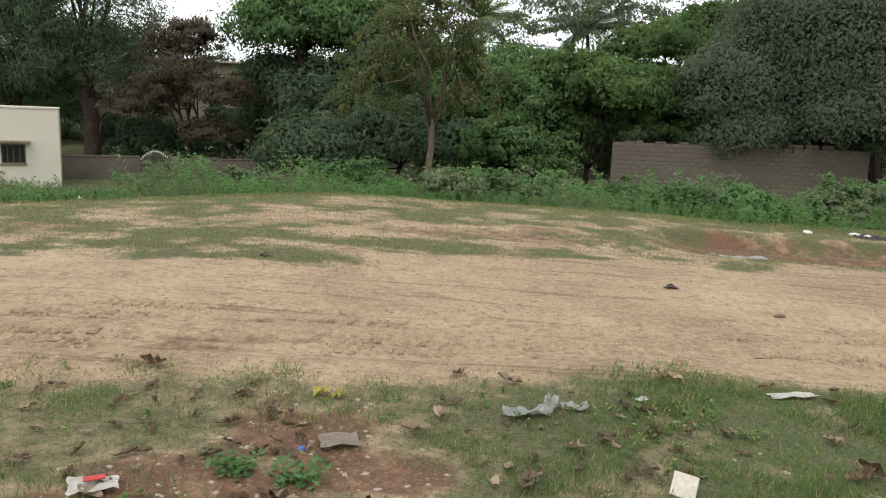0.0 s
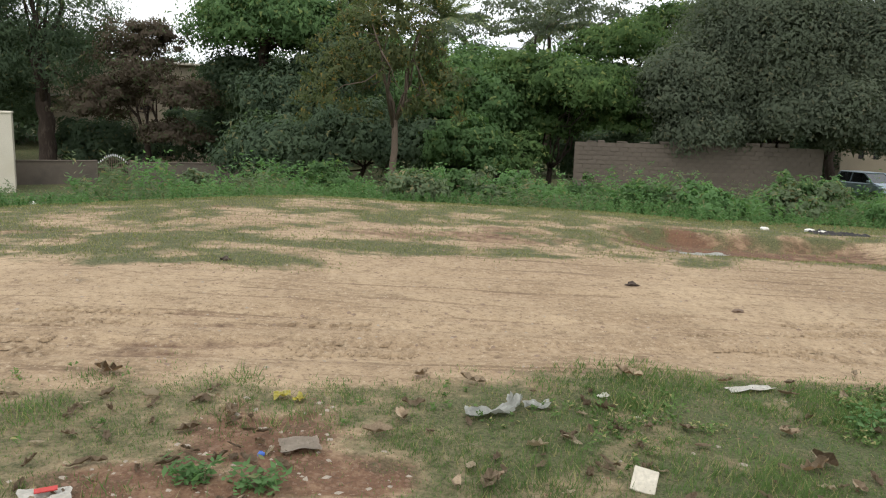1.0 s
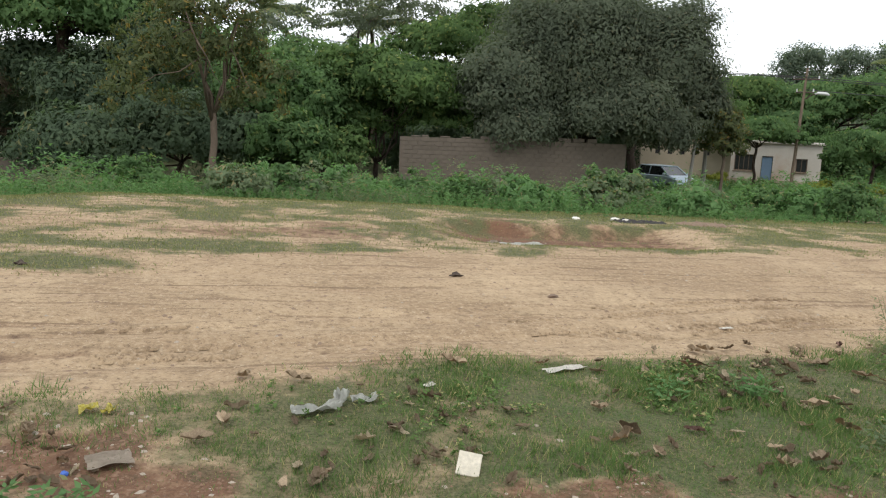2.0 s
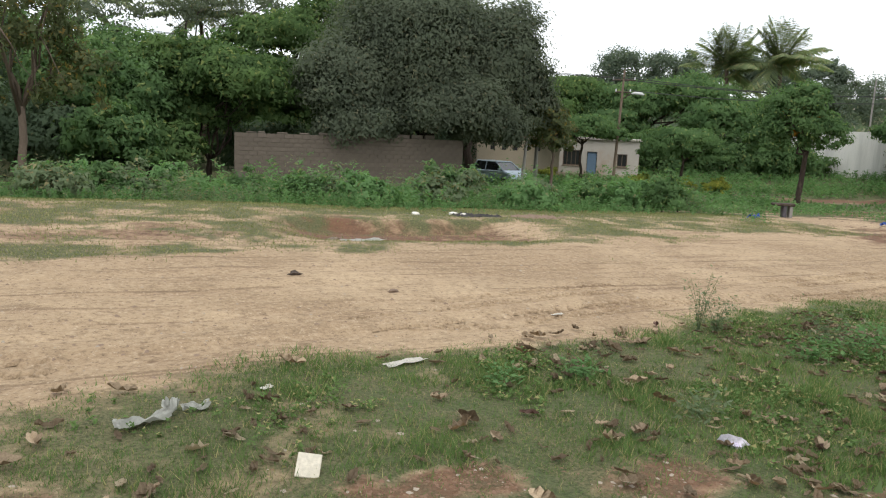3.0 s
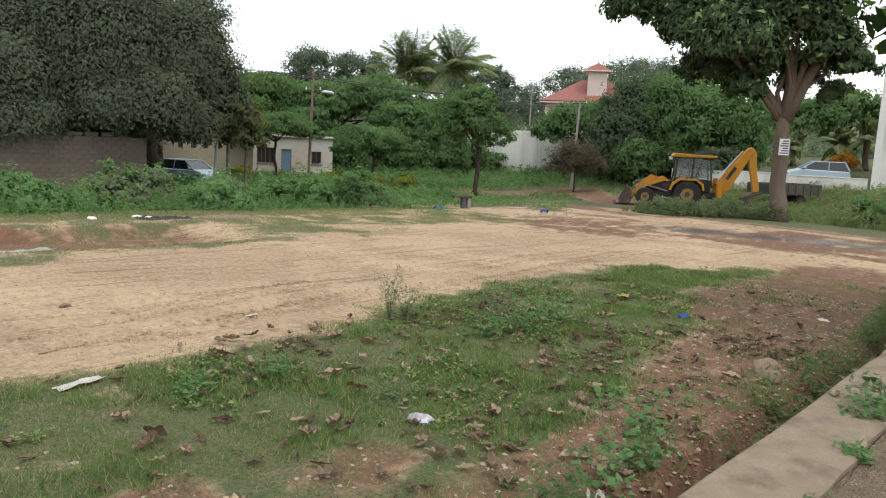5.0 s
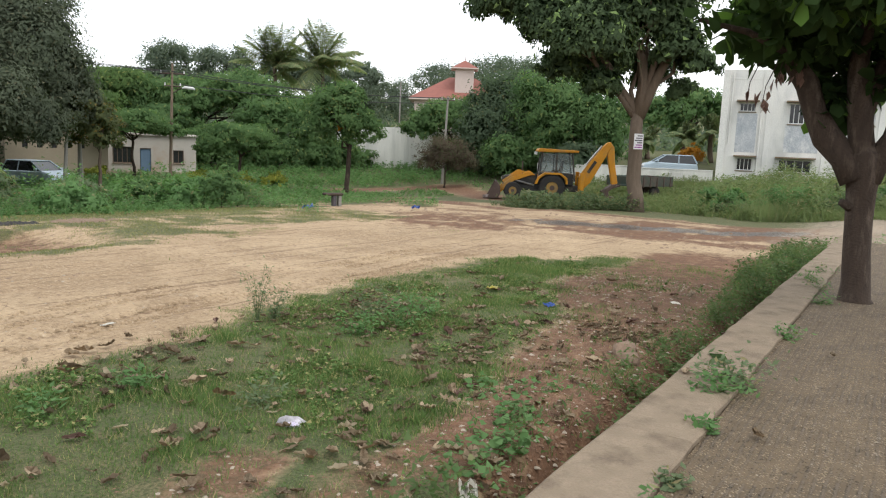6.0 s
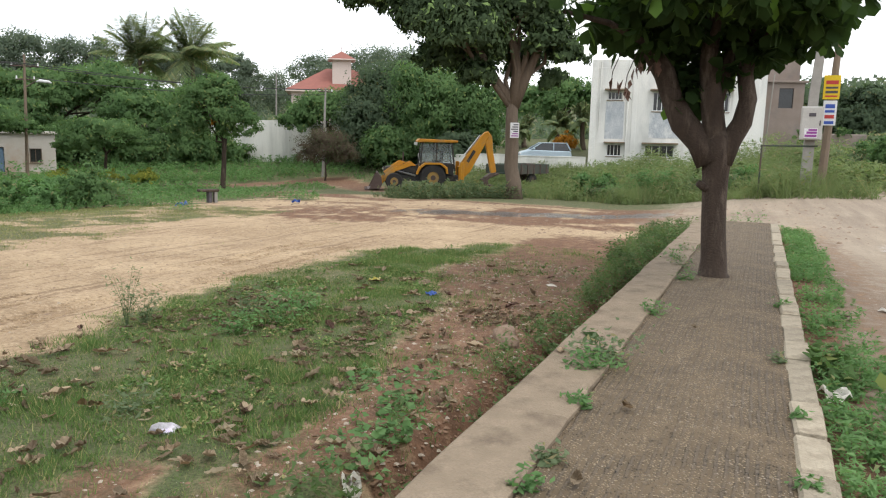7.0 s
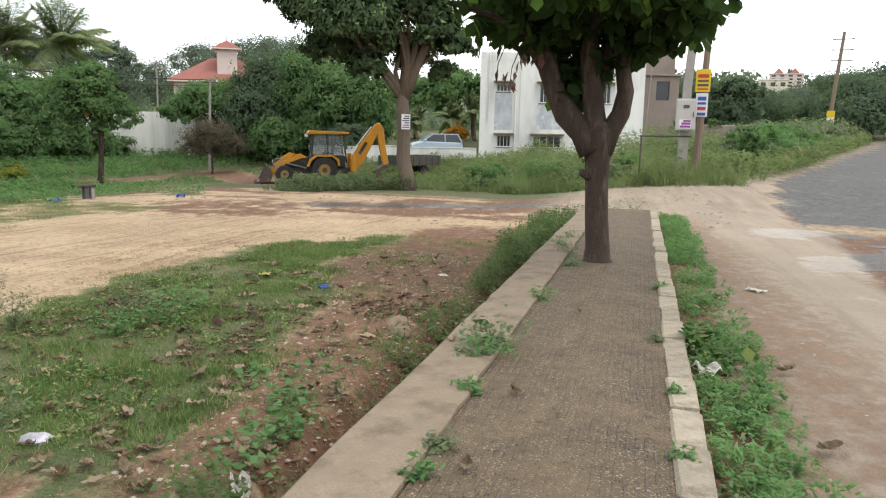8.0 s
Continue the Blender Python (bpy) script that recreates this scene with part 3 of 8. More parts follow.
def covers(x, y):
    """How much turf, red soil, tar, wet and grey dust there is at a place."""
    v = across(x, y)
    n1, n2 = rough_noise(x, y, 1.6, 11), rough_noise(x, y, 0.5, 12)
    n3 = rough_noise(x, y, 3.2, 13)
    edge = turf_edge(x) + 1.1 * (n1 - 0.5) + 0.5 * (n2 - 0.5)
    turf = step(0.25, -0.35, y - edge) * step(1.62, 1.85, v) * (1 - step(15, 17, x))
    brown_to = 1.9 + 0.7 * step(3.4, 4.6, x) + 0.75 * step(5, 8, x) + 1.2 * step(8.5, 12, x) + 0.9 * (n1 - 0.5)
    brown = step(0.3, -0.3, v - brown_to) * step(3.2, 4.6, x) * (1 - step(17, 20, x))
    turf = turf * (1 - 0.9 * brown)
    bare_n = 0.6 * n1 + 0.4 * n2
    thin = 0.8 * step(0.52, 0.66, bare_n) * (1 - step(0.0, 1.5, x)) + 0.4 * step(0.56, 0.66, bare_n) * step(0.0, 1.5, x)
    spots, n4 = 0 * n1, rough_noise(x, y, 0.24, 16)
    for px, py, rx, ry in BARE:
        spots = np.maximum(spots, step(1.25, 0.55, 0.8 * np.hypot((x - px) / rx, (y - py) / ry) + 1.6 * (n2 - 0.5) + 1.5 * (n4 - 0.5)))
    bare = np.maximum(thin, 0.8 * spots)
    turf = turf * (1 - 0.85 * bare) * (0.62 + 0.38 * step(-0.5, 2.0, x))
    along = rough_noise(x * 0.42 + y * 0.4, y - 0.13 * x, 0.95, 14)
    p = np.clip((y - sand_edge(x) + 0.6) / np.maximum(weed_front(x) - sand_edge(x), 1.0), -0.4, 1.0)
    mid = step(0.0, 0.16, along - 0.49 + 0.42 * p) * (1 - step(18, 21, x)) * step(7.0, 7.8, y)
    mid = mid * (0.3 + 0.5 * step(0.36, 0.58, n2))
    mid = mid * (1 - 0.85 * step(10.6, 11.2, y) * (1 - step(12.2, 13.0, y)) * step(2.8, 4.2, x) * (1 - step(8.0, 9.5, x)) * (0.4 + 0.6 * step(0.3, 0.45, n1)))
    grown = step(-0.6, 0.4, y - weed_front(x) + 1.2 * (n1 - 0.5)) * (1 - step(19.0, 21.5, x))
    # east of the lot: weeds behind the cross track, with a red track through them
    east = step(34.0, 36.0, x + east_front(y) + 1.5 * (n1 - 0.5)) * (1 - step(16.5, 18.5, y)) * step(-6.8, -5.0, y + 0.06 * (x - 34))
    north = step(19.5, 21.5, y + 1.5 * (n1 - 0.5)) * step(19.0, 20.5, x)
    patch = step(13.2, 14.5, y) * step(18, 20, x) * (1 - step(26, 29, x)) * step(0.45, 0.6, n1)
    redtrack = red_track(x, y)
    verge = step(-1.2, -0.95, v) * step(-0.45, -0.62, v) * (1 - step(19, 21, x))
    rside = step(-14.5, -15.5, y + 0.41 * (x - 30)) * step(24, 30, x) + step(29.2, 31.0, x + 1.5 * (n1 - 0.5)) * step(-7.4, -6.7, y + 0.41 * (x - 34) + 0.8 * (n1 - 0.5))
    green = np.clip(turf + mid + grown + east + track_strip(x, y) + north + 0.8 * patch + np.clip(rside, 0, 1), 0, 1) * (1 - redtrack)
    far = step(70, 90, np.hypot(x, y))
    green = np.maximum(green, far)
    red = np.clip(0.85 * brown + 0.1 * verge + (0.85 * spots + 0.25 * thin) * step(1.6, 1.8, v) + redtrack
                  + 0.5 * step(0.57, 0.68, n1) * step(-0.8, 0.6, y - sand_edge(x)) * (1 - step(10, 18, x))
                  + 0.8 * step(10.6, 11.4, y) * (1 - step(12.6, 13.6, y)) * step(2.8, 4.2, x) * (1 - step(7.5, 9.0, x))
                  + 0.7 * step(0.5, 0.62, n1) * step(16, 22, x)
                  + step(0.5, 0.62, rough_noise(x, y * 0.25, 1.2, 15)) * step(19, 22, x) * (1 - step(29, 31, x)), 0, 1)
    red = np.clip(red + 0.75 * step(4.5, 2.0, np.abs(x - 25.6 + 0.68 * (y - 2.5) + 2.0 * (n1 - 0.5))) * step(1.5, 3.0, y) * (1 - step(12, 15, y)) * step(0.3, 0.5, n2), 0, 1)
    tar = step(-4.3, -5.1, y + 0.15 * (x - 21) + 1.6 * (n1 - 0.5) + 0.6 * (n2 - 0.5)) * step(17.5, 20.5, x + 3.0 * (n1 - 0.5) + 1.6 * (n2 - 0.5)) * (1 - np.clip(rside, 0, 1))
    tar = np.maximum(tar, step(-5.9, -6.9, y + 0.12 * (x - 30) + 0.8 * (n1 - 0.5)) * step(21.5, 24.0, x + 2.0 * (n1 - 0.5) + 0.5 * (y + 7.5)) * (1 - np.clip(rside, 0, 1)))
    tar = np.maximum(tar, 0.4 * step(0.2, -0.8, y + 1.4 + 0.165 * x) * step(7, 11, x) * (1 - np.clip(rside, 0, 1)))
    tar = tar * (1 - step(70, 90, x))
    lane = x - 26.6 + 0.68 * (y - 2.5) + 1.6 * (n1 - 0.5)
    wet = (step(1.9, 0.7, np.abs(lane)) * step(0.5, 2.0, y) * (1 - step(8.5, 11.0, y)) * (0.65 + 0.5 * step(0.36, 0.5, rough_noise(x * 0.6 + y * 0.5, y * 1.3, 0.9, 17)))
           + step(2.6, 1.2, np.hypot((x - 15) / 2.2, y + 5.2)) * step(0.38, 0.5, n1) + 0.6 * step(0.52, 0.62, n1) * step(-2.6, -3.4, y) * (1 - step(18, 20, x)))
    dust = step(-0.75, -1.05, v) * (1 - step(34, 40, x)) * (0.5 + 0.5 * step(-2.0, -3.2, y))
    dust = dust * (1 - 0.8 * step(0.25, 0.4, tar))
    dust = np.maximum(dust, 0.75 * step(20, 23, x) * step(4.0, 0.0, y) * (1 - step(34, 36, x)))
    dust = dust * (1 - step(0.3, 0.6, tar))
    wob = rut_line(x)
    for y0, d in RUTS:
        red = red + 12.0 * d * np.exp(-((y - y0 - wob) / 0.07) ** 2) * (1 - step(15, 19, x)) * step(0.35, 0.6, n1)
    return green, np.clip(red, 0, 1), tar, np.clip(wet, 0, 1), dust



# ---- ground ----
def spaced(lo, hi, fine_lo, fine_hi, d, grow=1.09):
    """Grid lines: even in the middle, ever wider outwards."""
    mid = list(np.arange(fine_lo, fine_hi + d / 2, d))
    up, s = [mid[-1]], d
    while up[-1] < hi:
        s *= grow
        up.append(up[-1] + s)
    down, s = [mid[0]], d
    while down[-1] > lo:
        s *= grow
        down.append(down[-1] - s)
    return np.array(down[:0:-1] + mid + up[1:])


def build_ground():
    gx = spaced(-1500, 2500, -4.0, 13.0, 0.14, 1.06)
    gy = spaced(-1500, 2500, -1.6, 13.4, 0.1, 1.06)
    X, Y = np.meshgrid(gx, gy)
    Z = height(X, Y)
    nx, ny = len(gx), len(gy)
    idx = np.arange(nx * ny).reshape(ny, nx)
    F = np.stack([idx[:-1, :-1], idx[:-1, 1:], idx[1:, 1:], idx[1:, :-1]], -1).reshape(-1, 4)
    me = array_mesh("ground", np.stack([X, Y, Z], -1).reshape(-1, 3), F, M["ground"], True)
    g, r, t, w, d = [np.broadcast_to(a, X.shape).ravel() for a in covers(X, Y)]
    for name, ch in (("cover", (g, r, g * 0)), ("surface", (t, w, d))):
        attr = me.color_attributes.new(name, "FLOAT_COLOR", "POINT")
        attr.data.foreach_set("color", np.stack([*ch, g * 0 + 1], -1).astype(np.float32).ravel())
    tagged(new("ground", me), "vacant lot of tan sand, red soil and patchy grass", "ground", kind="structure")


build_ground()


# ---- footpath ----
def build_footpath():
    fp = thing("footpath", (0, 0, 0), 0, "worn concrete footpath with combed panels and a plain edge strip", "footpath", kind="structure")
    turn = math.atan(-0.042)
    rot = Matrix.Rotation(turn, 4, "Z")
    drop = Matrix.Rotation(0.0188, 4, "Y")

    def place(x):
        return Matrix.Translation((x, -0.042 * x, path_top(x))) @ rot @ drop
    part("bed", bx((-16, -0.36, -0.5), (20.0, 1.28, -0.06), 0.02), M["concrete"], fp, at=place(0))
    rnd = random.Random(3)
    x = -8.0
    panels = [finish(bx((0.0005, -0.405, -0.08), (1.8995, 0.838, 0.0), 0.001), "panel")]
    while x < 19.0:
        ob = part("panel", panels[0], M["combed"], fp, at=place(x) @ Matrix.Translation((0, 0, -0.012)))
        x += 1.9
    x = -8.0
    strips = []
    for k in range(3):
        bm = bmesh.new()
        n = 8
        rows = []
        for i in range(n + 1):
            u = 2.5 * i / n
            jit = 1.0 if 0 < i < n else 0.0
            w0, w1 = 0.845 + jit * rnd.uniform(-0.022, 0.015), 1.325 + jit * rnd.uniform(-0.014, 0.01)
            rows.append([bm.verts.new((u, w, z)) for w, z in ((w0, -0.3), (w0, 0.012), (w0 + 0.02, 0.022), (w1 - 0.02, 0.02), (w1, 0.006), (w1 + 0.01, -0.45))])
        for a, b in zip(rows, rows[1:]):
            for j in range(5):
                bm.faces.new((a[j], b[j], b[j + 1], a[j + 1]))
        bm.faces.new(rows[0])
        bm.faces.new(rows[-1][::-1])
        bmesh.ops.recalc_face_normals(bm, faces=bm.faces)
        strips.append(finish(bm, "edge_strip"))
    i = 0
    while x < 20.0:
        part("edge_strip", strips[i % 3], M["concrete"], fp, at=place(x))
        x += 2.5
        i += 1
    kb = thing("kerb", (0, 0, 0), 0, "row of uneven pale concrete kerb stones", "kerb", kind="structure")
    stones = []
    for k in range(4):
        bm = bx((0.008, -0.565 - rnd.uniform(0, 0.015), -0.34), (0.6, -0.385, 0.012 + rnd.uniform(-0.01, 0.01)), 0.018)
        for v in bm.verts:
            v.co += Vector((rnd.uniform(-0.008, 0.008), rnd.uniform(-0.012, 0.012), rnd.uniform(-0.01, 0.008)))
        stones.append(finish(bm, "kerb_stone"))
    x = -8.0
    while x < 20.0:
        part("kerb_stone", rnd.choice(stones), M["kerb"], kb,
             at=place(x) @ Matrix.Translation((0, rnd.uniform(-0.01, 0.006), rnd.uniform(-0.015, 0.008))) @ Matrix.Rotation(rnd.uniform(-0.014, 0.014), 4, "Z"))
        x += 0.615


build_footpath()


# ---- plants ----
def unit(a):
    return a / np.maximum(np.linalg.norm(a, axis=-1, keepdims=True), 1e-9)


def leaf_quads(c, a, b):
    """Pointed leaves: centre, length vector, width vector."""
    n = len(c)
    fold = np.cross(a, b)
    fold = unit(fold) * (np.linalg.norm(b, axis=1, keepdims=True) * 0.18)
    V = np.stack([c - a * 0.5, c + b * 0.5 - a * 0.08 + fold, c + a * 0.5, c - b * 0.5 - a * 0.08 + fold], 1).reshape(-1, 3)
    F = np.arange(4 * n).reshape(n, 4)
    return V, F


def leaf_tris(c, a, b):
    """Small leaves as single pointed faces."""
    n = len(c)
    V = np.stack([c - a * 0.5 - b * 0.55, c - a * 0.4 + b * 0.55, c + a * 0.55], 1).reshape(-1, 3)
    return V, np.arange(3 * n).reshape(n, 3)


def crown_leaves(blobs, clumps, per, leaf, rng, flat=0.75, droop=0.2, spread=0.22, hollow=0.42, width=0.5, out=0.0):
    """Leaves in clumps over the shells of ellipsoids (x, y, z, radius across, radius up)."""
    vol = np.array([max(0.3, b[3] * b[3] + b[3] * b[4]) for b in blobs])
    share = np.maximum(3, (clumps * vol / vol.sum()).astype(int))
    cs, rs = [], []
    for b, k in zip(blobs, share):
        d = unit(rng.normal(size=(k, 3)))
        d[:, 2] = np.where(d[:, 2] < -0.55, -d[:, 2], d[:, 2])
        r = rng.uniform(hollow, 1.0 + out, (k, 1)) ** 0.7
        bump = 1 + 0.22 * np.sin(d[:, :1] * 5 + b[0]) * np.cos(d[:, 1:2] * 4 + b[1])
        cs.append(np.array(b[:3]) + d * r * bump * np.array([b[3], b[3], b[4]]))
        rs.append(np.full(k, b[3] * spread) * rng.uniform(0.6, 1.35, k))
    C, R = np.concatenate(cs), np.concatenate(rs)
    off = np.clip(rng.normal(size=(len(C), per, 3)), -1.7, 1.7) * 0.55
    off[..., 2] *= flat
    P = (C[:, None] + off * R[:, None, None]).reshape(-1, 3)
    n = len(P)
    # leaves face away from the middle of their clump and of the crown
    mids = np.concatenate([np.tile(np.array(q[:3]), (k, 1)) for q, k in zip(blobs, share)])
    face = unit(unit(off.reshape(-1, 3)) * 0.8 + np.repeat(unit(C - mids), per, 0) * 0.7 + rng.normal(size=(n, 3)) * 0.38 + np.array([0, 0, 0.4]))
    a = unit(np.cross(face, rng.normal(size=(n, 3))) + np.array([0, 0, -droop * 0.8]))
    b = unit(np.cross(a, face))
    soft = unit(unit(off.reshape(-1, 3)) * 0.55 + np.repeat(unit(C - mids), per, 0) * 0.8 + face * 0.45 + np.array([0, 0, 0.45]))
    L = leaf * rng.uniform(0.6, 1.35, (n, 1))
    return leaf_tris(P, a * L, b * L * width), C, np.repeat(soft, 3, 0)


def wander(p0, p1, rng, k=5, sway=0.1):
    """Points of a slightly crooked line."""
    p0, p1 = np.array(p0, float), np.array(p1, float)
    d = np.linalg.norm(p1 - p0)
    pts = [p0 + (p1 - p0) * i / k for i in range(k + 1)]
    for i in range(1, k):
        pts[i] = pts[i] + rng.normal(size=3) * d * sway * 0.35
    return pts


def make_tree(name, base, fork, blobs, trunk_r, clumps, per, leaf, leaf_mat, bark, label, seed, limbs=7, category="tree",
              group="", trunk_points=None, limb_r=0.5, limb_sway=0.13, high_only=45, stems=(), **kw):
    """A tree: tapered trunk, limbs that run into the crown, and a crown of single leaves. Places are in the world."""
    rng = np.random.default_rng(seed)
    bz = zat(base[0], base[1]) - 0.05 if len(base) == 2 else base[2]
    root = np.array([base[0], base[1], bz])
    t = thing(name, root, 0, label, category, group)
    if fork is None:
        lo = min(b[2] - 0.5 * b[4] for b in blobs)
        fork = (base[0] + rng.normal() * 0.15, base[1] + rng.normal() * 0.15, max(bz + 0.6, lo))
    fork = np.array(fork) - root
    local = [(b[0] - root[0], b[1] - root[1], b[2] - root[2], b[3], b[4]) for b in blobs]
    (V, F), C, N = crown_leaves(local, int(clumps * 1.35), int(per * 1.95), leaf * 0.7, rng, **kw)
    bm = bmesh.new()
    pts = wander((0, 0, 0), fork, rng, 6, 0.05) if trunk_points is None else [np.array(p) - root for p in trunk_points]
    k = len(pts) - 1
    rad = [trunk_r * (1.0 - 0.25 * i / k) for i in range(k + 1)]
    rad[0] *= 1.35
    tube(bm, pts, rad, 12)
    part("trunk", bm, M[bark], t, smooth=True)
    for line, r0, r1 in stems:
        m = len(line) - 1
        part("limb", rod([np.array(q) - root for q in line], [r0 + (r1 - r0) * i / m for i in range(m + 1)], 10), M[bark], t, smooth=True)
    for i in range(limbs):
        high = C[C[:, 2] > np.percentile(C[:, 2], high_only)]
        end = high[rng.integers(len(high))]
        st = np.array(fork) * (rng.uniform(0.86, 1.0) if fork[2] > 0.5 else 1)
        p = wander(st, st + (end - st) * rng.uniform(0.75, 1.0), rng, 5, limb_sway)
        r0 = trunk_r * limb_r * rng.uniform(0.6, 1.0)
        b2 = tube(bmesh.new(), p, [r0 * (1 - 0.8 * j / 5) for j in range(6)], 7)
        for j in range(3):
            q0 = p[2 + j]
            end2 = C[np.argmin(np.linalg.norm(C - q0 - rng.normal(size=3) * 0.8, axis=1))]
            tube(b2, wander(q0, end2, rng, 3, 0.1), [r0 * 0.4, r0 * 0.3, r0 * 0.2, r0 * 0.1], 5)
        part("limb", b2, M[bark], t, smooth=True)
    part("crown", array_mesh("crown", V, F, M[leaf_mat], normals=N), None, t)
    return t


def make_palm(base, top, frond, seed, label, fronds=26, droop=1.0):
    """A coconut palm: ringed trunk and arched fronds with hanging leaflets."""
    rng = np.random.default_rng(seed)
    root = np.array([base[0], base[1], zat(base[0], base[1]) - 0.05])
    t = thing("coconut_palm", root, 0, label, "palm", "coconut palms")
    crown = np.array(top) - root
    pts = [crown * (i / 8) + np.array([0.35 * math.sin(i * 0.39), 0.2 * math.sin(i * 0.3), 0]) for i in range(9)]
    part("trunk", rod(pts, [0.24 - 0.012 * i for i in range(9)], 9), M["barkpale"], t, smooth=True)
    part("heart", rod([pts[-1], pts[-1] + np.array([0, 0, 0.9])], [0.3, 0.08], 8), M["leaf_palm"], t, smooth=True)
    for i in range(fronds):
        az = i * 2.4 + rng.uniform(-0.2, 0.2)
        rise = -0.45 + 1.95 * rng.uniform() ** 0.75
        h = np.array([math.cos(az), math.sin(az), 0])
        side = np.array([-h[1], h[0], 0])
        ln = frond * rng.uniform(0.85, 1.1)
        line = []
        for s in np.linspace(0, 1, 15):
            line.append(pts[-1] + h * ln * s * math.cos(rise) * (1 - 0.12 * s) + np.array([0, 0, ln * (math.sin(rise) * s - droop * 0.5 * s * s * (1.1 - 0.3 * math.sin(rise)))]))
        line = np.array(line)
        bm = tube(bmesh.new(), line, [0.045 * (1 - 0.85 * s) for s in np.linspace(0, 1, 15)], 4)
        me_rib = finish(bm, "rib")
        c, a, b = [], [], []
        for s in np.linspace(0.08, 0.99, 64):
            j = s * 14
            k = min(int(j), 13)
            p = line[k] + (line[k + 1] - line[k]) * (j - k)
            along = unit(line[k + 1] - line[k])
            w = frond * 0.24 * (math.sin(math.pi * min(1, s * 0.85 + 0.18)) * 0.8 + 0.2)
            for sg in (-1, 1):
                d = unit(side * sg + along * 0.55 + np.array([0, 0, -0.55 + rng.uniform(-0.25, 0.2)]))
                c.append(p + d * w * 0.5)
                a.append(d * w)
                b.append(unit(np.cross(d, np.array([0, 0, 1]) + side * 0.2)) * 0.1)
        V, F = leaf_quads(np.array(c), np.array(a), np.array(b))
        fr = part("frond", array_mesh("frond", V, F, M["leaf_palm"]), None, t)
        part("rib", me_rib, M["leaf_palm"], fr)
    return t


T1 = (10.95, -0.02)
z1 = float(path_top(T1[0]))


def build_near_tree():
    """The almond tree that stands in the footpath."""
    rng = np.random.default_rng(41)
    t = thing("almond_tree", (T1[0], T1[1], z1 - 0.08), 0, "roadside tree with forked brown trunk and big dark glossy leaves", "tree")
    o = np.array([T1[0], T1[1], z1 - 0.08])
    bm = tube(bmesh.new(), [(0, -0.05, 0), (0.0, -0.04, 0.1), (0.0, -0.03, 0.3), (-0.02, 0.0, 0.7), (0.01, 0.02, 1.1), (-0.01, 0.03, 1.45), (0, 0.03, 1.7), (0, 0.04, 1.9), (0, 0.05, 2.05)],
              [0.26, 0.2, 0.17, 0.16, 0.158, 0.17, 0.2, 0.2, 0.1], 16)
    for v in bm.verts:
        v.co += Vector(v.co).normalized() * 0.03 * (noise.noise(v.co * 4.0) + 0.6 * noise.noise(v.co * 11.0))
    part("trunk", bm, M["bark"], t, smooth=True)
    stub = rod([(-0.1, 0.13, 1.25), (-0.15, 0.24, 1.32)], [0.06, 0.045], 8)
    part("limb_stub", stub, M["bark"], t, smooth=True)
    # main limbs: one to the north, one upright, two to the south
    limbs = [([(0, 0.1, 1.62), (-0.02, 0.26, 1.86), (-0.03, 0.48, 2.1), (-0.05, 0.64, 2.4), (-0.08, 0.76, 2.75), (-0.1, 1.0, 3.1), (-0.12, 1.2, 3.4), (-0.2, 1.5, 4.1)], 0.2),
             ([(0, 0.04, 1.7), (0, 0.1, 2.1), (-0.02, 0.16, 2.5), (0, 0.22, 2.9), (0, 0.19, 3.6), (0.1, 0.3, 4.6)], 0.18),
             ([(0, -0.02, 1.6), (0, -0.12, 1.88), (0.02, -0.25, 2.12), (0.03, -0.3, 2.42), (0.05, -0.24, 2.75), (0.1, -0.3, 3.2), (0.15, -0.55, 4.0)], 0.16),
             ([(0, 0.1, 2.3), (0.15, 0.0, 2.8), (0.2, -0.1, 3.3), (0.3, -0.2, 4.2)], 0.1),
             ([(0.08, -0.27, 3.0), (0.1, -0.6, 3.4), (0.1, -1.0, 3.7), (0.2, -1.6, 4.1)], 0.05),
             ([(-0.1, 0.85, 2.9), (-0.5, 1.0, 3.1), (-0.9, 1.4, 3.3), (-1.3, 1.9, 3.4)], 0.06),
             ([(-0.05, 0.2, 3.1), (-0.7, 0.1, 3.5), (-1.5, 0.3, 3.7), (-2.3, 0.6, 3.6)], 0.06),
             ([(0.08, -0.3, 3.1), (-0.3, -0.8, 3.5), (-0.8, -1.2, 3.7), (-1.4, -1.8, 3.7)], 0.04)]
    for pts, r in limbs:
        k = len(pts) - 1
        part("limb", rod(pts, [r * (1 - 0.55 * i / k) * (1 + 0.07 * math.sin(3.1 * i + r * 40)) for i in range(k + 1)], 12), M["bark"], t, smooth=True)
    # leaf rosettes at twig ends
    ends = []
    blobs = [(0, 0.3, 4.7, 2.9, 1.6), (-0.9, 0.7, 3.95, 1.9, 0.75), (0.6, 0.5, 3.7, 1.6, 0.55), (0.4, -0.7, 3.55, 1.3, 0.5), (-0.6, -1.0, 3.8, 1.5, 0.55),
             (0.1, 1.3, 3.75, 1.0, 0.5), (-1.6, -0.2, 4.0, 1.6, 0.6), (0.5, -1.2, 3.4, 0.6, 0.5),
             (0.25, 0.46, 2.75, 0.26, 0.4), (0.2, 0.0, 3.1, 0.4, 0.4), (0.1, -0.9, 3.15, 0.6, 0.35), (0.1, 1.3, 3.3, 0.45, 0.3)]
    for b, k in zip(blobs, (190, 110, 66, 44, 48, 50, 70, 16, 34, 18, 16, 14)):
        d = unit(rng.normal(size=(k, 3)))
        ends.append(np.array(b[:3]) + d * rng.uniform(0.5, 1, (k, 1)) * np.array([b[3], b[3], b[4]]))
    E = np.concatenate(ends)
    E = E - np.array([0, 0, 0.14])
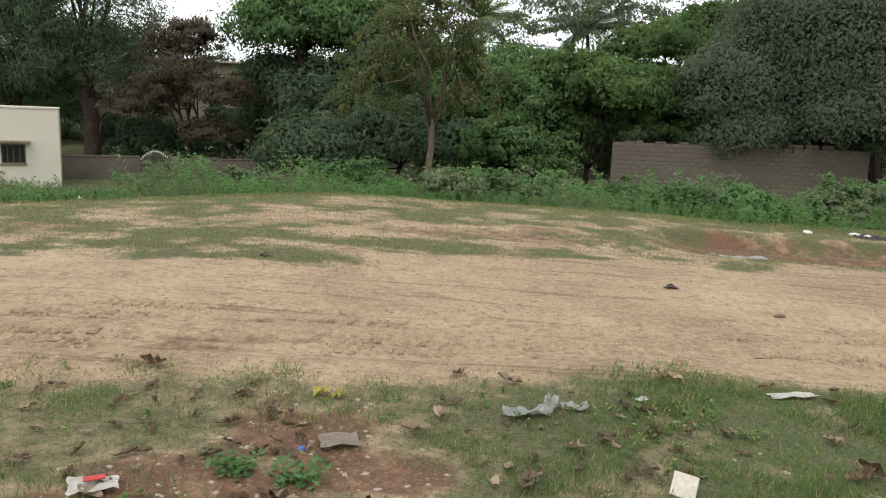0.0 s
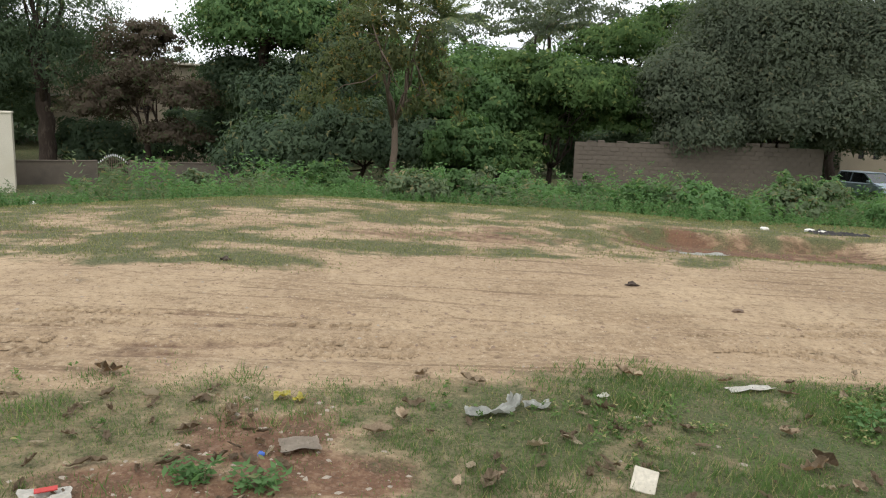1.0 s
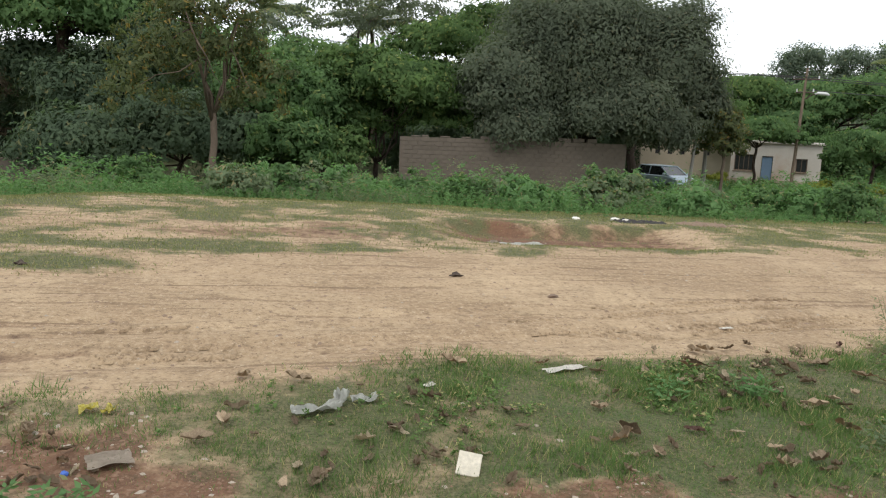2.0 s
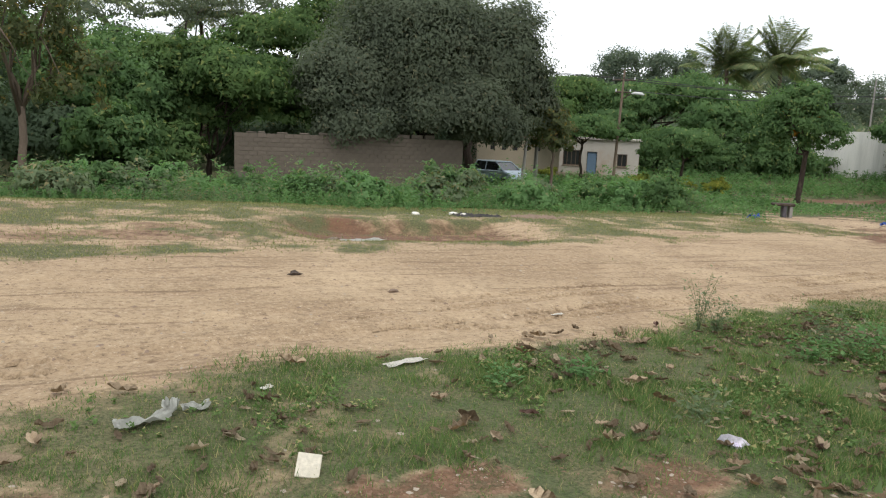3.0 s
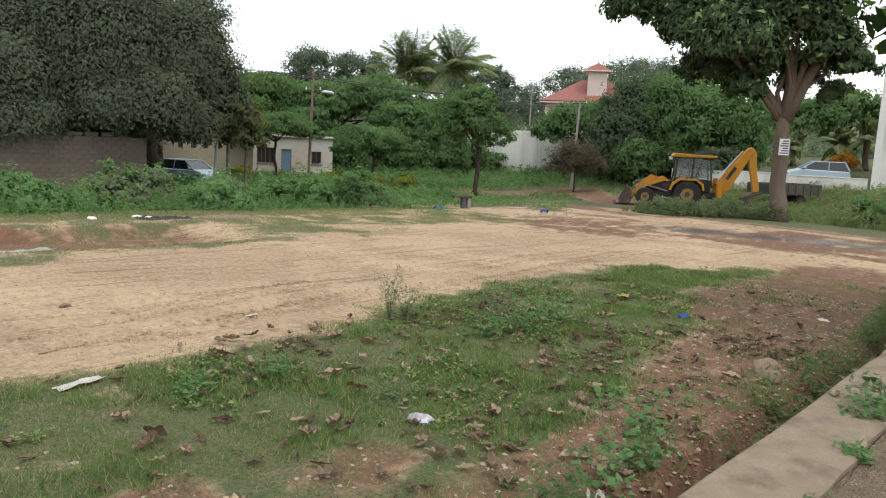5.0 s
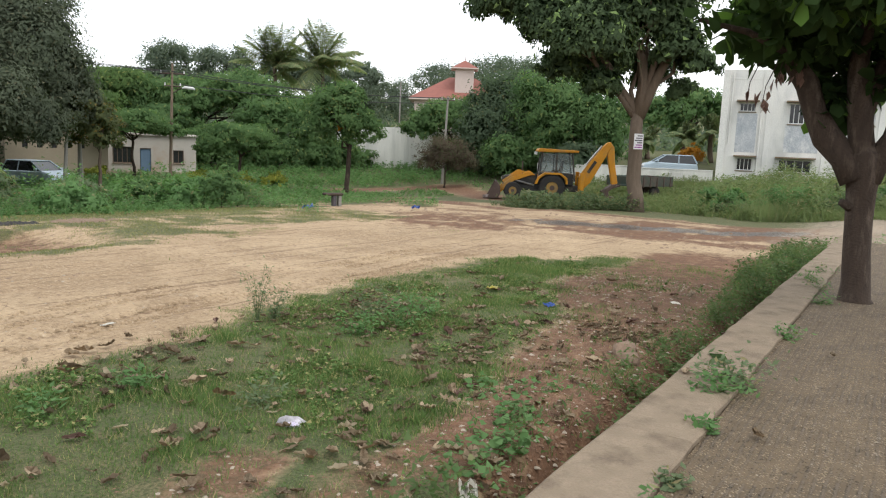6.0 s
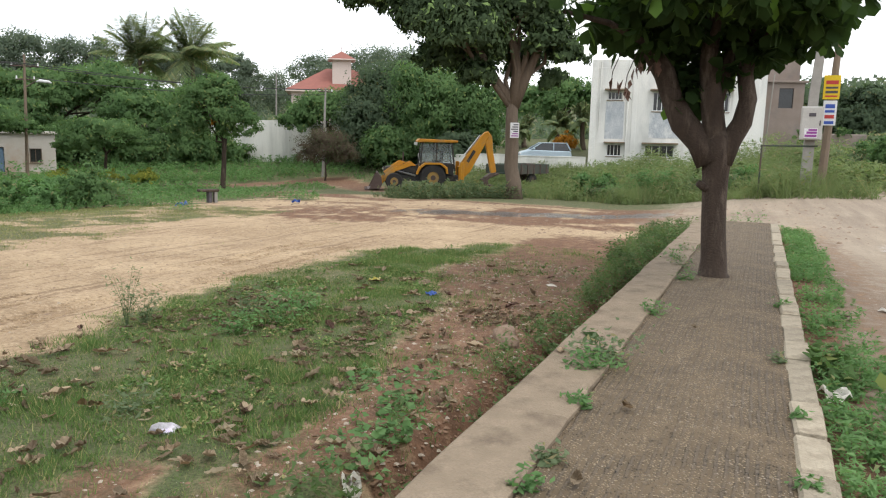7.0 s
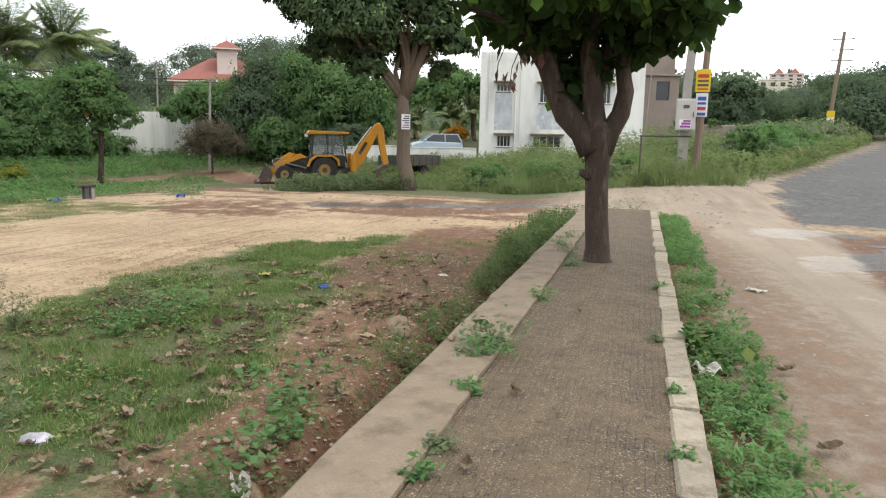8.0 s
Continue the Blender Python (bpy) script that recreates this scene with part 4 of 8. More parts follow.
    E = E[E[:, 2] > 2.6 - 0.3 * step(0.1, 0.3, E[:, 1]) * step(0.75, 0.6, E[:, 1]) + 0.4 * step(-0.25, -0.7, E[:, 1]) + 0.45 * step(0.8, 1.1, E[:, 1]) + 0.3 * lattice(E[:, 0] * 2, E[:, 1] * 2, 5)]
    E = E[(E[:, 1] < 1.6 + 0.3 * lattice(E[:, 0] * 3, E[:, 2] * 3, 8)) & (E[:, 1] > -1.3 - 0.3 * lattice(E[:, 0] * 3, E[:, 2] * 3, 9)) | (E[:, 2] > 4.9)]
    per = 11
    n = len(E) * per
    az = rng.uniform(0, 2 * math.pi, n)
    tilt = rng.normal(-0.5, 0.55, n)
    a = np.stack([np.cos(az) * np.cos(tilt), np.sin(az) * np.cos(tilt), np.sin(tilt)], 1)
    L = rng.uniform(0.16, 0.33, (n, 1))
    c = np.repeat(E, per, 0) + rng.normal(size=(n, 3)) * 0.04 + a * L * 0.62
    b = unit(np.cross(a, unit(rng.normal(size=(n, 3)) * 0.4 + np.array([0, 0, 1.0]))))
    # six-cornered leaves, folded along the midrib
    w, fold = b * L * 0.28, unit(np.cross(b, a)) * L * 0.05
    A = a * L
    V = np.stack([c - A * 0.5, c - A * 0.1 + w * 0.75 + fold, c + A * 0.25 + w + fold, c + A * 0.5, c + A * 0.25 - w + fold, c - A * 0.1 - w * 0.75 + fold], 1).reshape(-1, 3)
    base = (np.arange(n) * 6)[:, None]
    F = np.concatenate([base + np.array([[0, 1, 2, 3]]), base + np.array([[0, 3, 4, 5]])])
    part("crown", array_mesh("crown", V, F, M["leaf_almond"]), None, t)
    # twigs that hang with withered leaves
    for k, (x, y, z) in enumerate(((-0.4, 1.05, 2.75), (-0.45, 1.2, 2.5), (-0.35, 0.85, 2.82), (-0.5, 1.38, 2.55))):
        tw = part("twig", rod([(x + 0.1, y - 0.1, z + 0.5), (x, y, z + 0.2), (x - 0.02, y + 0.02, z)], [0.008, 0.006, 0.004], 5), M["bark"], t)
        m = 5 if k != 3 else 3
        aa = unit(rng.normal(size=(m, 3)) * 0.35 + np.array([0, 0, -1]))
        cc = np.array([x, y, z]) + rng.normal(size=(m, 3)) * 0.05
        LL = rng.uniform(0.14, 0.24, (m, 1))
        bb = unit(np.cross(aa, rng.normal(size=(m, 3))))
        Vw, Fw = leaf_quads(cc, aa * LL, bb * LL * 0.5)
        part("withered_leaves", array_mesh("withered_leaves", Vw, Fw, M["dryred"]), None, tw, "withered brown leaves")


build_near_tree()

make_tree("shade_tree", (34.1, 9.05), (34.2, 9.27, 3.44),
          [(31.05, 14.82, 7.87, 1.5, 1.2), (31.36, 12.89, 6.89, 1.5, 1.3), (31.64, 10.77, 6.28, 1.8, 1.5), (33.46, 11.61, 8.03, 2.3, 2.0), (34.63, 9.57, 7.89, 2.4, 2.2), (34.09, 7.67, 6.04, 1.2, 1.0),
           (34.46, 6.89, 5.46, 0.85, 0.6), (35.61, 7.74, 4.3, 0.75, 0.6), (32.78, 10.52, 4.33, 0.95, 0.7), (33.2, 12.33, 5.28, 1.2, 0.9), (34.31, 8.85, 9.97, 3.2, 2.4), (32.8, 13.34, 9.95, 3.0, 2.2),
           (35.37, 10.61, 5.87, 1.5, 1.2), (36.06, 9.26, 5.27, 1.0, 0.9), (30.9, 13.9, 8.9, 1.9, 1.4)],
          0.35, 1500, 30, 0.36, "leaf_shade", "barkpale", "big roadside tree with thick pale trunk, dark crown and paper notice", 51, limbs=7, limb_r=0.4, spread=0.3, limb_sway=0.08, high_only=30,
          hollow=0.25, droop=0.7,
          stems=(([(34.2, 9.27, 3.2), (33.96, 10.1, 4.33), (33.79, 10.64, 5.32), (33.4, 11.5, 6.6)], 0.27, 0.12),
                 ([(34.18, 9.22, 3.2), (34.24, 9.12, 4.6), (34.19, 9.27, 5.72), (34.02, 9.88, 7.07), (33.93, 10.18, 8.29)], 0.29, 0.12),
                 ([(34.2, 9.22, 3.1), (34.33, 8.76, 4.35), (34.45, 8.29, 5.48), (34.57, 7.79, 6.34), (34.74, 6.99, 6.83)], 0.29, 0.08),
                 ([(34.26, 9.0, 4.3), (34.32, 8.8, 5.1), (34.39, 8.53, 6.59), (34.4, 8.49, 8.05)], 0.17, 0.1)))
TREES = []


def wood(*row):
    """One tree: name, base, blobs, trunk radius, clumps, leaves, leaf length, leaf material, bark, label, options."""
    TREES.append(row)


wood("tall_tree", (-20.0, 43.4), [(-19.2, 42.3, 7.2, 4.2, 5.0), (-19.9, 43.4, 4.0, 4.0, 2.6), (-21.5, 42, 8.5, 3.2, 3.6)], 0.5, 480, 24, 0.42, "leaf_dark", "bark",
     "tall dark feathery tree with stout trunk", dict(width=0.22, droop=0.7))
wood("tall_tree", (-25.0, 45), [(-24.5, 44.2, 4.6, 4.0, 4.6), (-27, 45, 7, 4, 4), (-24, 46, 2.0, 3, 2)], 0.4, 520, 26, 0.4, "leaf_dark", "bark",
     "dark dense tree behind the cream building", dict(width=0.3))
wood("browning_tree", (-14.2, 41.8), [(-14.2, 41.2, 4.0, 2.3, 2.7), (-11.6, 40.4, 2.6, 2.0, 1.0), (-15.6, 42, 2.6, 2.2, 0.9), (-12.4, 41, 0.6, 2.0, 0.8), (-16.6, 41.2, 1.9, 1.8, 0.8), (-13.0, 41, 5.6, 1.4, 1.0)], 0.2, 420, 26, 0.34, "leaf_brown", "bark",
     "half-dry tree with reddish-brown leaves", dict(width=0.3, droop=0.4, flat=0.45, hollow=0.2))
wood("broad_tree", (-8.2, 43.4), [(-7.7, 43.1, 6.7, 4.1, 2.2), (-5.0, 43.5, 6.4, 2.6, 2.0)], 0.35, 420, 28, 0.38, "leaf_green", "bark",
     "broad tree with bright layered upper leaves", dict(flat=0.45))
wood("broad_tree", (-6.5, 42.3), [(-9.3, 44.4, 3.6, 2.8, 1.6), (-6.2, 41.5, 2.4, 3.1, 2.2), (-3.4, 42, 4.2, 2.8, 2.6)], 0.3, 520, 26, 0.36, "leaf_dark", "bark",
     "dark tree filling the lower wood edge", dict())
wood("slender_tree", (-0.45, 30.0), [(-0.6, 30.0, 4.6, 2.1, 2.6), (-2.9, 30.6, 2.8, 1.7, 2.0), (1.3, 30.0, 2.6, 1.5, 1.7), (0.3, 29.6, 5.8, 1.5, 1.6), (-1.6, 30, 4.4, 1.8, 1.8)], 0.16, 230, 20, 0.27, "leaf_olive", "barkpale",
     "slender tree with sparse olive and yellowing leaves", dict(droop=0.6, width=0.42))
wood("bush_tree", (4.6, 38.0), [(4.1, 37.8, 2.3, 2.5, 2.0), (2.6, 34.2, 0.6, 2.0, 1.4), (1.6, 37, 3.0, 2.2, 1.8)], 0.15, 380, 26, 0.33, "leaf_green", "bark",
     "dense green bushy tree at the wood edge", dict(flat=0.6))
wood("bush_tree", (7.4, 38.8), [(6.8, 39.0, 2.0, 2.6, 2.0), (8.3, 37.1, 3.4, 3.0, 1.4), (10.8, 37.6, 2.4, 2.2, 1.6), (6.0, 38, 4.2, 2.2, 1.3), (5.2, 35.6, 0.2, 1.7, 1.2)], 0.16, 560, 26, 0.33, "leaf_bright", "bark",
     "bright green bushy tree with layered sprays", dict(flat=0.45))
wood("bush_tree", (-2.4, 36.5), [(-2.2, 35.9, 0.8, 2.4, 1.6), (-5.9, 36.0, 0.2, 2.9, 1.4), (0.4, 35.5, 0.5, 1.8, 1.3)], 0.14, 480, 24, 0.33, "leaf_dark", "bark",
     "dark undergrowth at the foot of the wood", dict())
wood("rain_tree", (14.3, 48.5), [(13.8, 48.1, 6.6, 3.6, 1.5), (16.9, 49.2, 8.0, 3.2, 1.8), (13.2, 48, 4.6, 3.0, 1.0), (18.6, 48.2, 6.2, 2.6, 1.6)], 0.35, 420, 28, 0.4, "leaf_bright", "bark",
     "spreading tree with flat bright green layers", dict(flat=0.3))
wood("lacy_tree", (8.8, 56.5), [(6.8, 54.6, 8.8, 3.4, 2.0), (11.2, 56.9, 9.2, 3.8, 2.2), (14.5, 57, 10, 3.4, 2.0), (3.5, 56, 6.6, 3.5, 2.0)], 0.35, 230, 16, 0.36, "leaf_grey", "bark",
     "tall open tree with thin lacy foliage", dict(flat=0.35, out=0.15))
wood("wood_tree", (-1.0, 52), [(-1, 52, 4.4, 4.6, 3.0), (5, 50, 3.2, 4.6, 3.2), (10.5, 50, 3.0, 4.4, 3.2)], 0.35, 420, 26, 0.45, "leaf_green", "bark",
     "mid-green tree deeper in the wood", dict())
for bx0, by0, top in ((-38, 58, 8.0), (-29, 62, 8.4), (-20, 64, 6.2), (-11, 63, 6.6), (-3, 66, 7.4), (6, 67, 6.4), (15, 66, 7.6), (24, 63, 8.0), (33, 62, 6.6)):
    wood("wood_tree", (bx0, by0), [(bx0, by0, top - 3.4, 4.6, 3.4), (bx0 - 3.6, by0 + 1, top - 5.2, 3.6, 3.4), (bx0 + 3.2, by0 - 1, top - 4.4, 3.8, 3.2), (bx0 + 1, by0 - 2, top - 7.4, 5.0, 2.8)], 0.35, 420, 26, 0.5, "leaf_dark", "bark",
         "dark tree deep in the wood", dict(hollow=0.6))
wood("dark_tree", (18.3, 36.6), [(17.9, 36.2, 5.2, 4.2, 3.5), (13.8, 36.0, 3.4, 2.9, 2.3), (21.4, 34.6, 4.9, 2.9, 3.1), (18.2, 33.6, 2.5, 2.9, 1.5), (18.0, 40.0, 7.2, 3.4, 2.6), (22.6, 33.8, 3.0, 1.8, 1.9), (14.2, 35, 1.6, 2.4, 1.2), (20.4, 33, 1.6, 2.0, 1.1)],
     0.4, 2100, 56, 0.25, "leaf_grey", "bark", "huge dense grey-green tree leaning over the block wall", dict(hollow=0.5, spread=0.26))
wood("back_tree", (24.5, 42.5), [(25, 43, 6.2, 2.6, 2.6), (22.5, 41, 5.2, 2.8, 2.6)], 0.3, 220, 24, 0.36, "leaf_dark", "bark", "dark tree behind the big tree", dict())
wood("yard_tree", (24.5, 33.2), [(24.3, 33.4, 1.3, 1.4, 1.2), (23.6, 33.0, 2.2, 1.2, 0.9), (25.2, 34.0, 1.9, 1.1, 0.9)], 0.09, 130, 22, 0.26, "leaf_olive", "barkpale", "small olive tree beside the end of the wall", dict())
wood("spreading_tree", (40.2, 53), [(40.0, 52.7, 4.9, 4.0, 1.4), (35.4, 49.8, 2.9, 2.9, 1.4), (36.8, 53.4, 4.4, 3.0, 1.3)], 0.3, 420, 26, 0.42, "leaf_bright", "bark", "green spreading tree behind the hut", dict(flat=0.35))
wood("spreading_tree", (44.2, 50), [(43.7, 49.6, 4.2, 4.2, 1.7), (41.3, 48.6, 2.4, 3.4, 1.6), (47.3, 46.2, 4.9, 4.2, 1.7), (46.3, 42.4, 2.8, 3.2, 1.9), (49.8, 43.2, 3.4, 3.0, 1.7)], 0.3, 640, 26, 0.42, "leaf_green", "bark",
     "wide layered green tree behind the hut", dict(flat=0.35))
wood("small_tree", (31.4, 39.6), [(31.1, 39.4, 2.0, 2.4, 0.8), (29.8, 40.4, 1.6, 1.3, 0.6), (32.6, 38.5, 1.6, 1.4, 0.5)], 0.1, 190, 24, 0.28, "leaf_green", "bark", "small flat-topped tree in front of the hut", dict(flat=0.3))
wood("flame_tree", (33.9, 33.1), [(33.7, 33.0, 1.4, 2.3, 0.9), (32.9, 33.9, 0.7, 1.6, 0.6), (34.7, 32.0, 0.8, 1.5, 0.6)], 0.1, 220, 24, 0.28, "leaf_green", "bark", "small layered tree with feathery leaves", dict(flat=0.28))
wood("mango_tree", (36.2, 26.9), [(35.9, 27.4, 3.0, 1.9, 1.5), (35.2, 28.3, 1.7, 1.3, 0.9), (36.8, 26.2, 2.1, 1.3, 1.2), (36.0, 27.0, 4.0, 1.2, 0.8)], 0.16, 330, 26, 0.25, "leaf_green", "bark", "round young tree with orange blossom beside the red track", dict())
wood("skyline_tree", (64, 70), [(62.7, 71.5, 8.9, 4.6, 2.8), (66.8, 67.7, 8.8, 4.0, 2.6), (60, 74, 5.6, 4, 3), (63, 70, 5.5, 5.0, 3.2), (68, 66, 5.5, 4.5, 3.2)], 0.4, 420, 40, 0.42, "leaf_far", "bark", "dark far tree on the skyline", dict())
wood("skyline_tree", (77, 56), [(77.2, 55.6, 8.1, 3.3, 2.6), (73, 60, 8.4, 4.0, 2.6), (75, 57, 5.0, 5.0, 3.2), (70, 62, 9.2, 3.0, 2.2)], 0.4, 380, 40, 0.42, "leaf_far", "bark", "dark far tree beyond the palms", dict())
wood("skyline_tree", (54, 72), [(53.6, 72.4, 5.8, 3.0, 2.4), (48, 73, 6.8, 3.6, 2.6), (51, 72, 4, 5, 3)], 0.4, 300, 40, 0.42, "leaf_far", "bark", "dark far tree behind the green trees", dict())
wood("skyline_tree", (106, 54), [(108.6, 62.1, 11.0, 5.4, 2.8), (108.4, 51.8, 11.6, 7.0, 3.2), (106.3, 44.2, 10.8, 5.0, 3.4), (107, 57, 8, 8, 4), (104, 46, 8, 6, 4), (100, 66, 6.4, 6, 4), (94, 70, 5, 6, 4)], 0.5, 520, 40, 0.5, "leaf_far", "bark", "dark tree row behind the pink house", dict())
wood("mango_tree", (63.2, 30.6), [(63.8, 28.6, 5.7, 2.6, 1.9), (62.6, 31.0, 4.4, 2.2, 1.5)], 0.2, 240, 24, 0.42, "leaf_bright", "bark", "bright green tree in front of the pink house", dict())
wood("mango_tree", (54.6, 30.2), [(54.4, 30.1, 3.4, 2.9, 1.5), (52.6, 31.8, 2.6, 1.6, 1.1)], 0.16, 240, 24, 0.36, "leaf_green", "bark", "leafy tree beside the white wall", dict())
wood("dark_mango_tree", (54.4, 23.5), [(54.9, 24.6, 4.6, 3.7, 2.5), (52.4, 25.3, 2.3, 2.8, 2.2), (55, 27.2, 3.2, 2.6, 2.2), (53, 22.4, 1.8, 2.6, 2.2)], 0.3, 520, 26, 0.36, "leaf_dark", "bark", "dense dark tree behind the backhoe", dict())
wood("mango_tree", (52.2, 19.2), [(52.4, 20.2, 3.8, 3.4, 2.9), (52.2, 17.8, 3.5, 3.0, 2.4), (51.8, 16.4, 1.8, 1.8, 1.6), (51.6, 20.6, 1.2, 2.2, 1.8)], 0.3, 540, 26, 0.36, "leaf_green", "bark", "dense leafy mango tree behind the backhoe", dict(droop=0.6))
wood("dry_shrub", (45.5, 25.4), [(45.8, 25.6, 0.9, 1.9, 1.2), (45.0, 26.4, 0.1, 1.2, 0.9), (46.4, 24.5, 0.2, 1.3, 1.0)], 0.07, 230, 22, 0.22, "leaf_brown", "bark", "brownish half-dry shrub by the track", dict(width=0.3, hollow=0.1))
wood("garden_tree", (73.7, 15.5), [(73.7, 15.1, 5.6, 3.2, 1.8), (72, 18, 4.6, 3.0, 2.0), (75, 12, 4.6, 2.6, 1.8)], 0.25, 240, 24, 0.5, "leaf_green", "bark", "garden tree behind the low wall", dict())
wood("round_tree", (74.6, -11.1), [(74.5, -11.1, 4.2, 2.4, 2.7), (74.5, -11.0, 2.2, 2.4, 1.6)], 0.25, 260, 26, 0.42, "leaf_dark", "bark", "round dense dark green tree by the far road", dict(spread=0.16))
wood("far_tree", (110, -10), [(109.8, -10.3, 6.0, 6.0, 3.2), (104, -16, 5, 6, 3)], 0.4, 300, 40, 0.5, "leaf_dark", "bark", "far dark tree along the road", dict())
wood("far_tree", (118, -24), [(118.0, -23.7, 4.2, 6.4, 2.8), (112, -20, 3.6, 5, 2.4)], 0.4, 300, 40, 0.5, "leaf_dark", "bark", "far dark tree along the road", dict())
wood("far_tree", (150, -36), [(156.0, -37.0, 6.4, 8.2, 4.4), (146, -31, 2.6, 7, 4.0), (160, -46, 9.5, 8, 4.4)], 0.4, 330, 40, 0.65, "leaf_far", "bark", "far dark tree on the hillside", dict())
wood("far_tree", (116, -33), [(115.7, -33.1, 7.0, 6.4, 3.4), (108, -30, 5, 5.2, 3.0), (118, -42, 8, 6, 3.6)], 0.4, 330, 40, 0.5, "leaf_dark", "bark", "far green tree above the road", dict())
wood("far_tree", (82, -25), [(81.7, -24.6, 4.8, 4.4, 2.6), (86, -29, 6, 4.6, 3.0), (77, -21.8, 3.6, 3.2, 1.8)], 0.3, 330, 24, 0.55, "leaf_dark", "bark", "roadside tree at the far bend", dict())
wood("roadside_bush", (68.4, -16.2), [(68.3, -16.5, 1.5, 3.2, 1.3), (62.5, -13, 1.3, 3.0, 1.2), (59.3, -10.4, 1.3, 2.8, 1.1), (74, -19.6, 1.8, 2.2, 1.2)], 0.12, 380, 24, 0.4, "weed_pale", "bark", "overgrown bank of shrubs along the road", dict())
for x, y, r, h, mt in ((39, 47, 2.8, 1.6, "leaf_green"), (43, 45, 3.0, 1.8, "leaf_green"), (47, 41.5, 2.8, 1.6, "leaf_green"), (50, 38.4, 2.6, 1.5, "leaf_green"), (36, 47.5, 2.6, 1.5, "leaf_green"),
                       (53.4, 25.6, 2.6, 1.8, "leaf_dark"), (51.0, 22.4, 2.4, 1.7, "leaf_green"), (50.2, 17.2, 2.0, 1.4, "leaf_dark"), (56, 29, 2.4, 1.6, "leaf_green"), (12, 41, 3.0, 2.0, "leaf_dark"),
                       (1.5, 41, 3.0, 2.2, "leaf_dark"), (26.5, 46, 3.0, 2.2, "leaf_dark"), (31, 48, 3.0, 2.2, "leaf_green"), (60.5, 26, 3.0, 2.2, "leaf_dark"), (58.5, 20.5, 3.0, 2.6, "leaf_green"), (-17.6, 45.4, 2.4, 1.8, "leaf_dark"), (-11.6, 46.4, 2.6, 2.4, "leaf_dark"), (-9.4, 48.5, 3.0, 3.4, "leaf_dark")):
    zz = zat(x, y)
    TREES.append(("thicket_bush", (x, y), [(x, y, zz + h * 0.7, r, h), (x + r * 0.7, y - 0.4, zz + h * 0.5, r * 0.7, h * 0.7), (x - r * 0.6, y + 0.4, zz + h * 0.9, r * 0.7, h * 0.8)], 0.1, 190, 26, 0.34, mt, "bark",
                  "dense bush filling the gap between the trees", dict()))
for k, (nm, base, blobs, tr, cl, per, lf, lm, bk, lab, opt) in enumerate(TREES):
    make_tree(nm, base, None, blobs, tr, cl, per, lf, lm, bk, lab, 100 + k, **opt)

make_palm((2.6, 60.2), (2.6, 60, 9.6), 5.2, 1, "tall coconut palm with drooping yellowing fronds", 24, 0.8)
make_palm((11.3, 61.4), (11.1, 61, 9.2), 5.0, 2, "coconut palm behind the lacy trees", 22, 0.8)
make_palm((-4.4, 62), (-4.5, 61.8, 10.6), 5.0, 3, "tall coconut palm rising over the wood", 22, 0.8)
make_palm((52.5, 47.2), (52.2, 46.9, 7.6), 5.6, 4, "coconut palm behind the hut", 30, 0.75)
make_palm((55.3, 43.9), (54.9, 43.7, 8.0), 5.6, 5, "coconut palm with hanging dry fronds", 30, 0.75)
for k, (x, y, zz) in enumerate(((60.9, 12.4, 2.6), (61.6, 10.8, 3.2), (61.2, 15.6, 2.2))):
    make_palm((x, y), (x, y, zz), 2.4, 20 + k, "low garden palm behind the low wall", 18)


# ---- weeds and grass ----
def scatter(n, x0, x1, y0, y1, want, rng):
    x, y = rng.uniform(x0, x1, n), rng.uniform(y0, y1, n)
    keep = rng.uniform(0, 1, n) < want(x, y)
    return x[keep], y[keep]


def herb_mesh(x, y, tall, rng, leaves=16, leaf=0.09, width=0.45, spread=0.35):
    """Leafy herbs: leaves set round upright stems."""
    n = len(x)
    z = height(x, y)
    lean = rng.normal(size=(n, 2)) * 0.18
    s = rng.uniform(0.08, 1.0, (n, leaves)) ** 0.8
    az = rng.uniform(0, 2 * math.pi, (n, leaves))
    rad = spread * tall[:, None] * (1.05 - 0.75 * s) * rng.uniform(0.3, 1.0, (n, leaves))
    c = np.stack([x[:, None] + lean[:, :1] * s * tall[:, None] + np.cos(az) * rad,
                  y[:, None] + lean[:, 1:] * s * tall[:, None] + np.sin(az) * rad,
                  z[:, None] + s * tall[:, None]], -1).reshape(-1, 3)
    a = np.stack([np.cos(az), np.sin(az), rng.normal(0.15, 0.45, (n, leaves))], -1).reshape(-1, 3)
    a = unit(a)
    b = unit(np.cross(a, unit(rng.normal(size=a.shape) * 0.5 + np.array([0, 0, 1.0]))))
    L = (leaf * rng.uniform(0.55, 1.4, (n, leaves)) * np.clip(tall[:, None] / 0.5, 0.6, 1.4)).reshape(-1, 1)
    return leaf_tris(c, a * L, b * L * width)


def herbs(name, x, y, tall, mat, label, seed, **kw):
    V, F = herb_mesh(x, y, tall, np.random.default_rng(seed), **kw)
    tagged(new(name, array_mesh(name, V, F, mat)), label, "weeds", kind="stuff")


